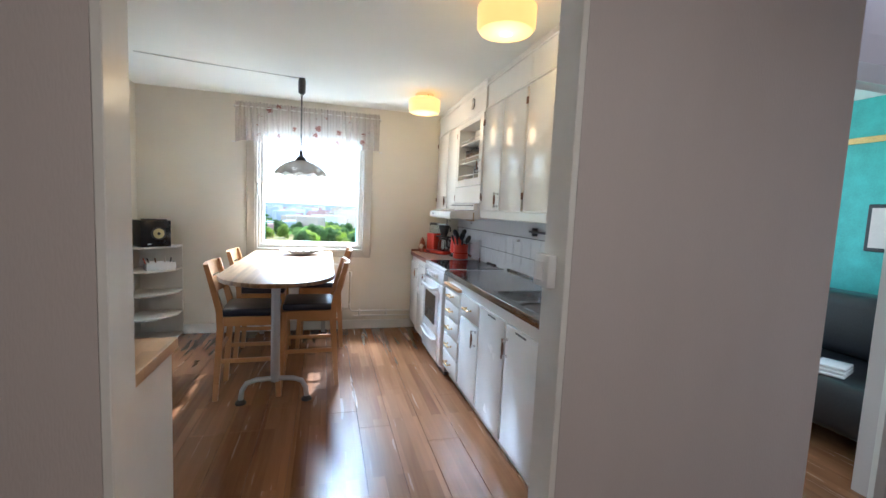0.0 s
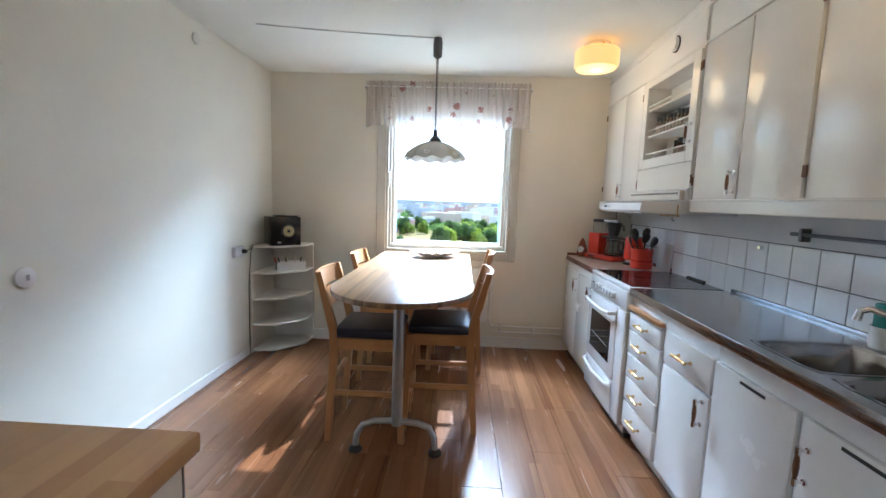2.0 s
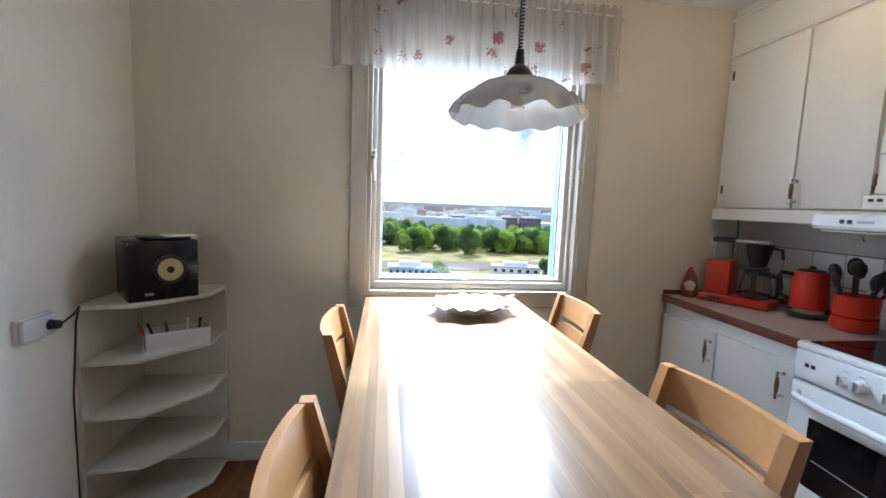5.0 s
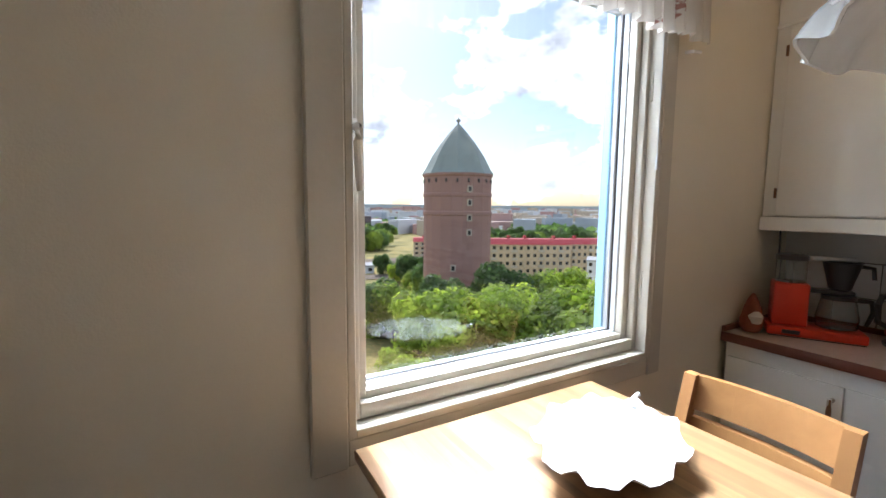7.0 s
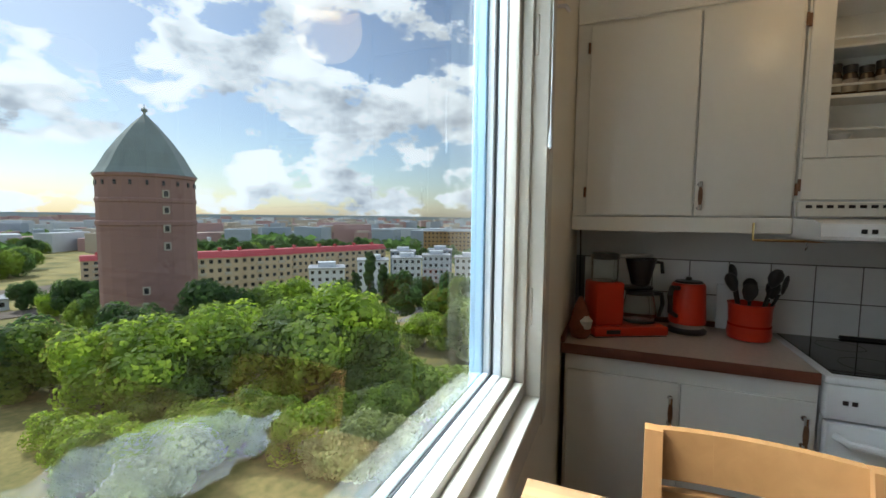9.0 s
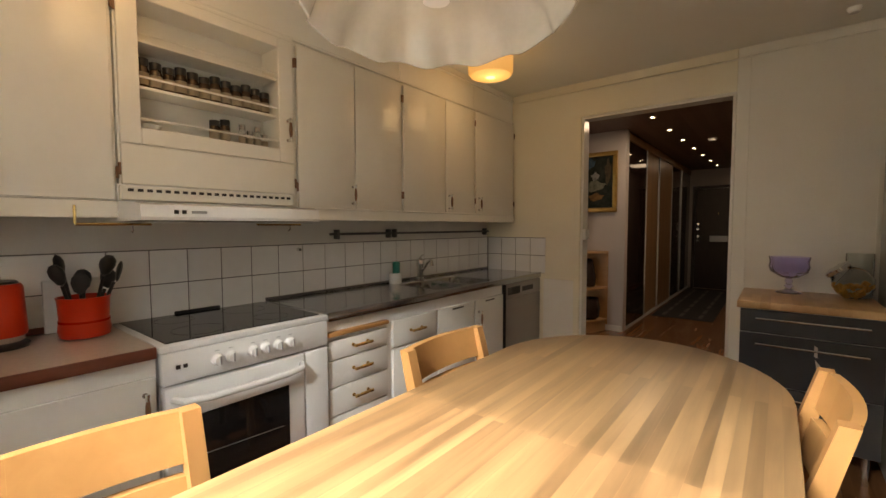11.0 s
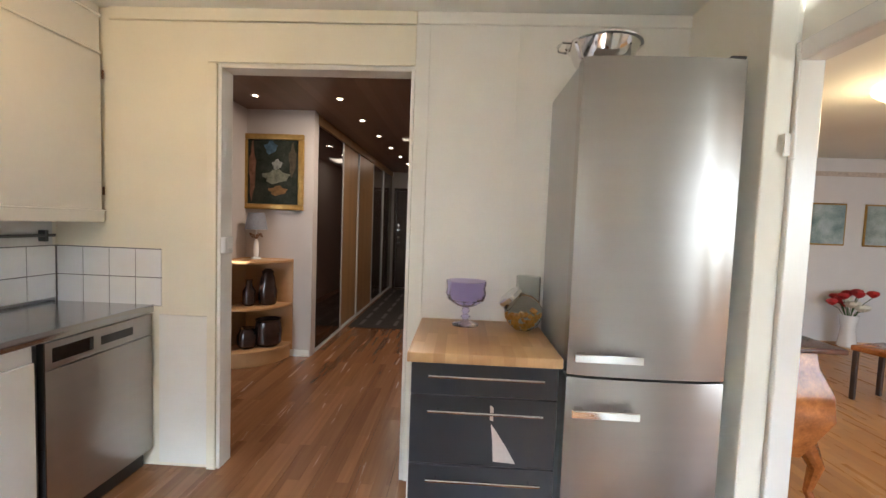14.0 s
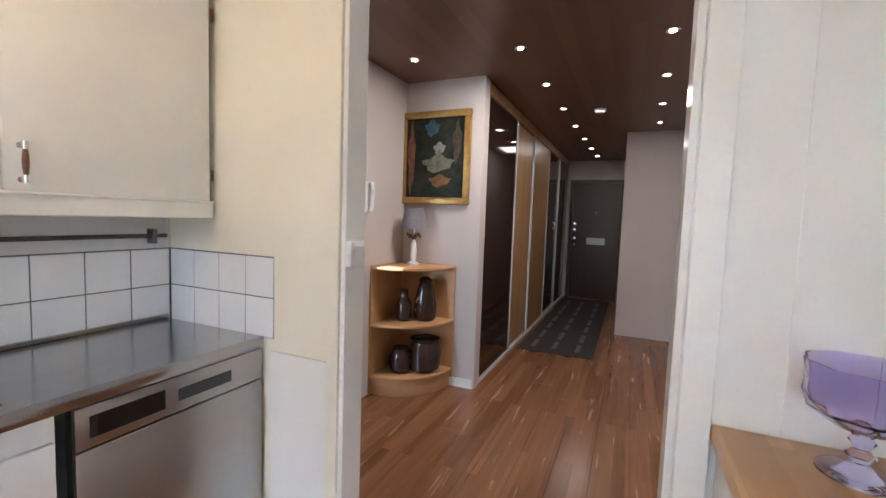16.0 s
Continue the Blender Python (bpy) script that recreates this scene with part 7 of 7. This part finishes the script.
for y in (1.70, 1.17):
    pf = thing("framed_picture", (5.996, y, 1.40), "small dark framed picture on the teal wall", "picture", "teal room pictures", rz=-90)
    part("frame", box(bmesh.new(), -0.13, -0.025, -0.19, 0.13, 0.0, 0.19, 0.006), M_BLACK, pf)
    part("sheet", B(-0.10, -0.028, -0.16, 0.10, -0.0255, 0.16), M_BEIGE, pf)

# ---- living room ----
bc = thing("bombe_chest", (-0.54, -0.36, 0), "polished inlaid bombe chest with curved legs", "chest", rz=90)
M_WALNUT = mat("polished_walnut", (0.26, 0.075, 0.02), 0.16, var=0.4, scale=12, bump=0.02, second=(0.42, 0.15, 0.04))
t = bmesh.new()
rows = []
for z, b in ((0.30, 0.0), (0.40, 0.04), (0.52, 0.085), (0.64, 0.075), (0.76, 0.03), (0.84, 0.02)):
    w_, d_ = 0.40 + b, 0.20 + b
    rows.append([t.verts.new((x, y, z)) for x, y in ((-w_, -0.20), (-w_, d_ - 0.06), (-w_ + 0.08, d_), (w_ - 0.08, d_), (w_, d_ - 0.06), (w_, -0.20))])
for p, q in zip(rows, rows[1:]):
    for k in range(6):
        t.faces.new((p[k], p[(k + 1) % 6], q[(k + 1) % 6], q[k]))
t.faces.new(rows[0]), t.faces.new(rows[-1][::-1])
part("body", t, M_WALNUT, bc)
part("top", B(-0.47, -0.22, 0.841, 0.47, 0.27, 0.868, 0.010, 3), mat("dark_marble_top", (0.09, 0.04, 0.035), 0.12, var=0.4, scale=14), bc)
for x in (-1, 1):
    for y0_, y1_ in ((0.17, 0.22), (-0.16, -0.17)):
        part("leg", tube(bmesh.new(), [(x * 0.36, y0_, 0.40), (x * 0.40, y1_, 0.26), (x * 0.375, y1_ - 0.01, 0.12), (x * 0.41, y1_ + 0.03, 0.012)], [0.055, 0.035, 0.02, 0.024], 10), M_WALNUT, bc)
cl = thing("folded_cloth", (-0.52, -0.12, 0.8685), "white lace cloth on the chest", "cloth")
part("cloth", B(-0.10, -0.14, 0, 0.10, 0.14, 0.02, 0.009, 3), M_ENAMEL, cl)
hc = thing("pine_hutch", (-2.12, -3.44, 0), "honey pine dresser with a glazed upper door", "cabinet")
M_HPINE = wood("honey_pine", (0.40, 0.18, 0.05), (0.55, 0.29, 0.10), 'z', 0.3, 0.15, 3.0)
part("lower_body", B(-0.65, -0.28, 0.06, 0.65, 0.28, 0.95), M_HPINE, hc, smooth=False)
for x in (-0.42, 0.0, 0.42):
    d = part("door", B(x - 0.19, 0.281, 0.12, x + 0.19, 0.30, 0.78, 0.006), M_HPINE, hc)
    part("knob", cyl(bmesh.new(), (x + 0.15, 0.30, 0.5), (x + 0.15, 0.325, 0.5), 0.014, seg=12), M_BLACK, d)
part("upper_body", B(-0.62, -0.28, 0.951, 0.62, 0.08, 1.52), M_HPINE, hc, smooth=False)
d = part("glass_door", B(-0.10, 0.081, 1.0, 0.32, 0.10, 1.47, 0.005), M_HPINE, hc)
part("pane", B(-0.04, 0.1005, 1.06, 0.26, 0.104, 1.41), M_DARKGLASS, d)
part("cornice", B(-0.66, -0.28, 1.521, 0.66, 0.12, 1.57, 0.01), M_HPINE, hc)
part("plinth", B(-0.62, -0.26, 0.0, 0.62, 0.25, 0.059), M_HPINE, hc)
gb = thing("crystal_bowl", (-2.05, -3.54, 1.5705), "clear crystal bowl on the dresser", "bowl")
part("bowl", lathe(bmesh.new(), [(0.06, 0), (0.10, 0.02), (0.16, 0.12), (0.15, 0.12), (0.09, 0.03), (0.001, 0.02)], seg=24), M_CLEAR, gb)


def leafy_plant(name, at, label, height, count, leafm, seed, potm, spread=0.22):
    p = thing(name, at, label, "plant")
    part("pot", lathe(bmesh.new(), [(0.06, 0), (0.085, 0.02), (0.10, 0.17), (0.092, 0.17), (0.075, 0.03), (0.001, 0.03)], seg=20), potm, p)
    rn = random.Random(seed)
    t = bmesh.new()
    s = bmesh.new()
    for k in range(count):
        a, z = rn.uniform(0, 6.28), 0.17 + height * rn.uniform(0.1, 1)
        r = spread * rn.uniform(0.3, 1)
        c = Vector((r * math.cos(a), r * math.sin(a), z))
        tube(s, [(0, 0, 0.10), c * 0.5 + Vector((0, 0, 0.05)), c], 0.004, 5)
        u = Vector((math.cos(a), math.sin(a), rn.uniform(-0.5, 0.3))).normalized()
        v = Vector((-math.sin(a), math.cos(a), rn.uniform(-0.3, 0.3))).normalized()
        L, w_ = rn.uniform(0.10, 0.17), rn.uniform(0.04, 0.065)
        ring = [c, c + u * L * 0.35 + v * w_, c + u * L * 0.75 + v * w_ * 0.7, c + u * L, c + u * L * 0.75 - v * w_ * 0.7, c + u * L * 0.35 - v * w_]
        t.faces.new([t.verts.new(q) for q in ring])
    part("stem", s, leafm, p)
    part("foliage", t, leafm, p)
    return p


M_HLEAF = mat("houseplant_leaf", (0.02, 0.09, 0.02), 0.35, var=0.3, scale=20)
pt = thing("plant_stand", (-1.78, -2.75, 0), "slim dark wooden plant stand", "stand")
pt.scale = (1, 1, 0.82)
part("top", lathe(bmesh.new(), [(0.14, 0.88), (0.15, 0.89), (0.15, 0.90), (0.001, 0.90)], seg=20), M_WALNUT, pt)
part("column", lathe(bmesh.new(), [(0.03, 0.03), (0.02, 0.4), (0.03, 0.88)], seg=14), M_WALNUT, pt)
part("foot", lathe(bmesh.new(), [(0.15, 0.0), (0.15, 0.02), (0.03, 0.05)], seg=20), M_WALNUT, pt)
leafy_plant("house_plant", (-1.78, -2.75, 0.7385), "green leafy house plant in a pot", 0.42, 46, M_HLEAF, 2, M_POT, 0.24)
for x, c in ((-3.25, (0.22, 0.42, 0.52)), (-3.85, (0.16, 0.36, 0.40)), (-4.55, (0.20, 0.30, 0.28))):
    pf = thing("landscape_picture", (x, -3.747, 1.58), "blue green landscape print in a thin gilt frame", "picture", "living room pictures")
    part("frame", B(-0.23, 0.0, -0.28, 0.23, 0.02, 0.28, 0.005), GF, pf)
    part("print", B(-0.21, 0.0205, -0.26, 0.21, 0.023, 0.26), mat("print_paint", c, 0.6, var=0.5, scale=5, second=(0.35, 0.42, 0.45)), pf)
fv = thing("floor_vase", (-3.98, -3.45, 0), "white floor vase with red and white flowers", "vase")
part("vase", lathe(bmesh.new(), [(0.08, 0), (0.10, 0.02), (0.075, 0.25), (0.10, 0.42), (0.09, 0.42), (0.06, 0.25), (0.001, 0.05)], seg=24), M_ENAMEL, fv)
rn = random.Random(4)
M_ROSE, M_WBLOOM = mat("red_petal", (0.42, 0.012, 0.016), 0.6, var=0.3, scale=40), mat("white_petal", (0.7, 0.68, 0.6), 0.7, var=0.1)
for k in range(16):
    a, r, z = k * 2.4, 0.05 + 0.011 * k, 0.62 + 0.10 * math.sin(k * 1.9)
    p = Vector((r * math.cos(a), r * math.sin(a), z))
    b_ = part("bloom", lathe(bmesh.new(), [(0.001, -0.05), (0.04, -0.03), (0.062, 0.0), (0.05, 0.03), (0.02, 0.04), (0.001, 0.03)], tuple(p), 9, wave=lambda a, i: (1 + 0.15 * math.sin(a * 4 + i * 2), 0)), M_ROSE if k % 3 else M_WBLOOM, fv)
    part("stem", tube(bmesh.new(), [(0, 0, 0.30), tuple(p * 0.6 + Vector((0, 0, 0.15))), tuple(p - Vector((0, 0, 0.04)))], 0.004, 5), M_HLEAF, b_)
dc = thing("dining_chair", (-2.65, -1.5, 0), "dark wooden dining chair with an open back", "chair", rz=200)
part("seat", B(-0.22, -0.21, 0.43, 0.22, 0.21, 0.48, 0.015, 2), M_WALNUT, dc)
for x in (-0.20, 0.165):
    part("leg", B(x, -0.20, 0, x + 0.035, -0.165, 1.02, 0.004), M_DARKWOOD, dc)
    part("leg", B(x, 0.165, 0, x + 0.035, 0.20, 0.429, 0.004), M_DARKWOOD, dc)
for z in (0.62, 0.80, 0.95):
    part("back_rail", B(-0.164, -0.195, z, 0.164, -0.172, z + 0.05, 0.004), M_DARKWOOD, dc)
ll = thing("living_ceiling_lamp", (-1.95, -0.9, H), "warm lit glass bowl lamp on the ceiling", "lamp")
part("bowl", lathe(bmesh.new(), [(0.001, -0.13), (0.10, -0.12), (0.18, -0.06), (0.19, -0.04), (0.001, -0.038)], seg=28), glow("warm_bowl", (1, 0.66, 0.28), 1.5), ll)
part("rose", lathe(bmesh.new(), [(0.05, -0.0375), (0.05, -0.0005), (0.001, -0.0005)], seg=16), M_BRASS, ll)
lt = new("living_lamp_light", bpy.data.lights.new("living_lamp_light", 'POINT'))
lt.data.energy, lt.data.color, lt.data.shadow_soft_size = 4, (1, 0.72, 0.40), 0.15
lt.location = (-1.95, -0.9, H - 0.25)
skl = new("living_sky_light", bpy.data.lights.new("living_sky_light", 'AREA'))
skl.data.shape, skl.data.size, skl.data.size_y, skl.data.energy, skl.data.color = 'RECTANGLE', 3.0, 1.3, 14, (0.93, 0.97, 1)
skl.matrix_world = look((-3.0, 3.9, 1.5), (-3.0, 0, 1.2))

# ---- floors ----
def planks(parent, x0, x1, y0, y1, material, bw=0.196, bl=1.29, th=0.012, name="floor_board", limit=300):
    meshes, rows, n = {}, int((x1 - x0) / bw) + 1, 0
    rn = random.Random(21)
    for i in range(rows):
        xa, xb = x0 + i * bw, min(x0 + (i + 1) * bw, x1)
        if xb - xa < 0.02:
            continue
        y = y0 - rn.uniform(0.1, bl * 0.9)
        while y < y1:
            ya, yb = max(y, y0), min(y + bl, y1)
            y += bl
            if yb - ya < 0.03:
                continue
            key = (round(xb - xa, 3), round(yb - ya, 3))
            if key not in meshes:
                b = B(0, 0, -th, key[0] - 0.0012, key[1] - 0.0012, 0, 0.0012)
                me = bpy.data.meshes.new(name)
                b.to_mesh(me)
                b.free()
                me.materials.append(material)
                meshes[key] = me
            ob = new(name, meshes[key])
            ob.location, ob.parent = (xa, ya, 0), parent
            n += 1


fl = tagged(new("floor_kitchen"), "reddish brown laminate floor boards", "floor", kind="structure")
planks(fl, -0.40, 3.42, HY, YD, M_FLOOR)
fv2 = structure("floor_living", B(-6.0, -3.75, -0.011, -0.401, YD, -0.0005), M_PARQUET, "honey coloured living room parquet", "floor")
structure("floor_teal", B(3.271, -1.25, -0.011, 6.0, 3.4, -0.0005), M_FLOOR, "brown laminate floor of the teal room", "floor")

# ---- wall tiles ----
tiles = tagged(new("wall_tiles"), "white glazed square wall tiles with grey joints", "tiles", kind="structure")
structure("trim_grout", box(B(XR - 0.0045, YH + 0.003, 0.89, XR - 0.0005, YD - 0.003, 1.2015), 2.645, YH + 0.0015, 0.89, XR - 0.0046, YH + 0.0045, 1.2015), M_GROUT, "grey tile joints", "tiles")
TS = 0.154
b = B(-0.004, 0, 0, 0, TS - 0.0045, TS - 0.0045, 0.0012)
me_a = bpy.data.meshes.new("tile")
b.to_mesh(me_a)
b.free()
me_a.materials.append(M_TILE)
b = B(0, 0, 0, TS * 0.955 - 0.0045, 0.004, TS - 0.0045, 0.0012)
me_b = bpy.data.meshes.new("tile")
b.to_mesh(me_b)
b.free()
me_b.materials.append(M_TILE)
for r in range(2):
    z = 1.201 - (r + 1) * TS
    for k in range(24):
        y = YH + 0.012 + k * TS
        if y + TS < YD:
            ob = new("tile", me_a)
            ob.location, ob.parent = (XR - 0.0048, y, z), tiles
    for k in range(4):
        ob = new("tile", me_b)
        ob.location, ob.parent = (XR - 0.010 - (k + 1) * TS * 0.955, YH + 0.0048, z), tiles
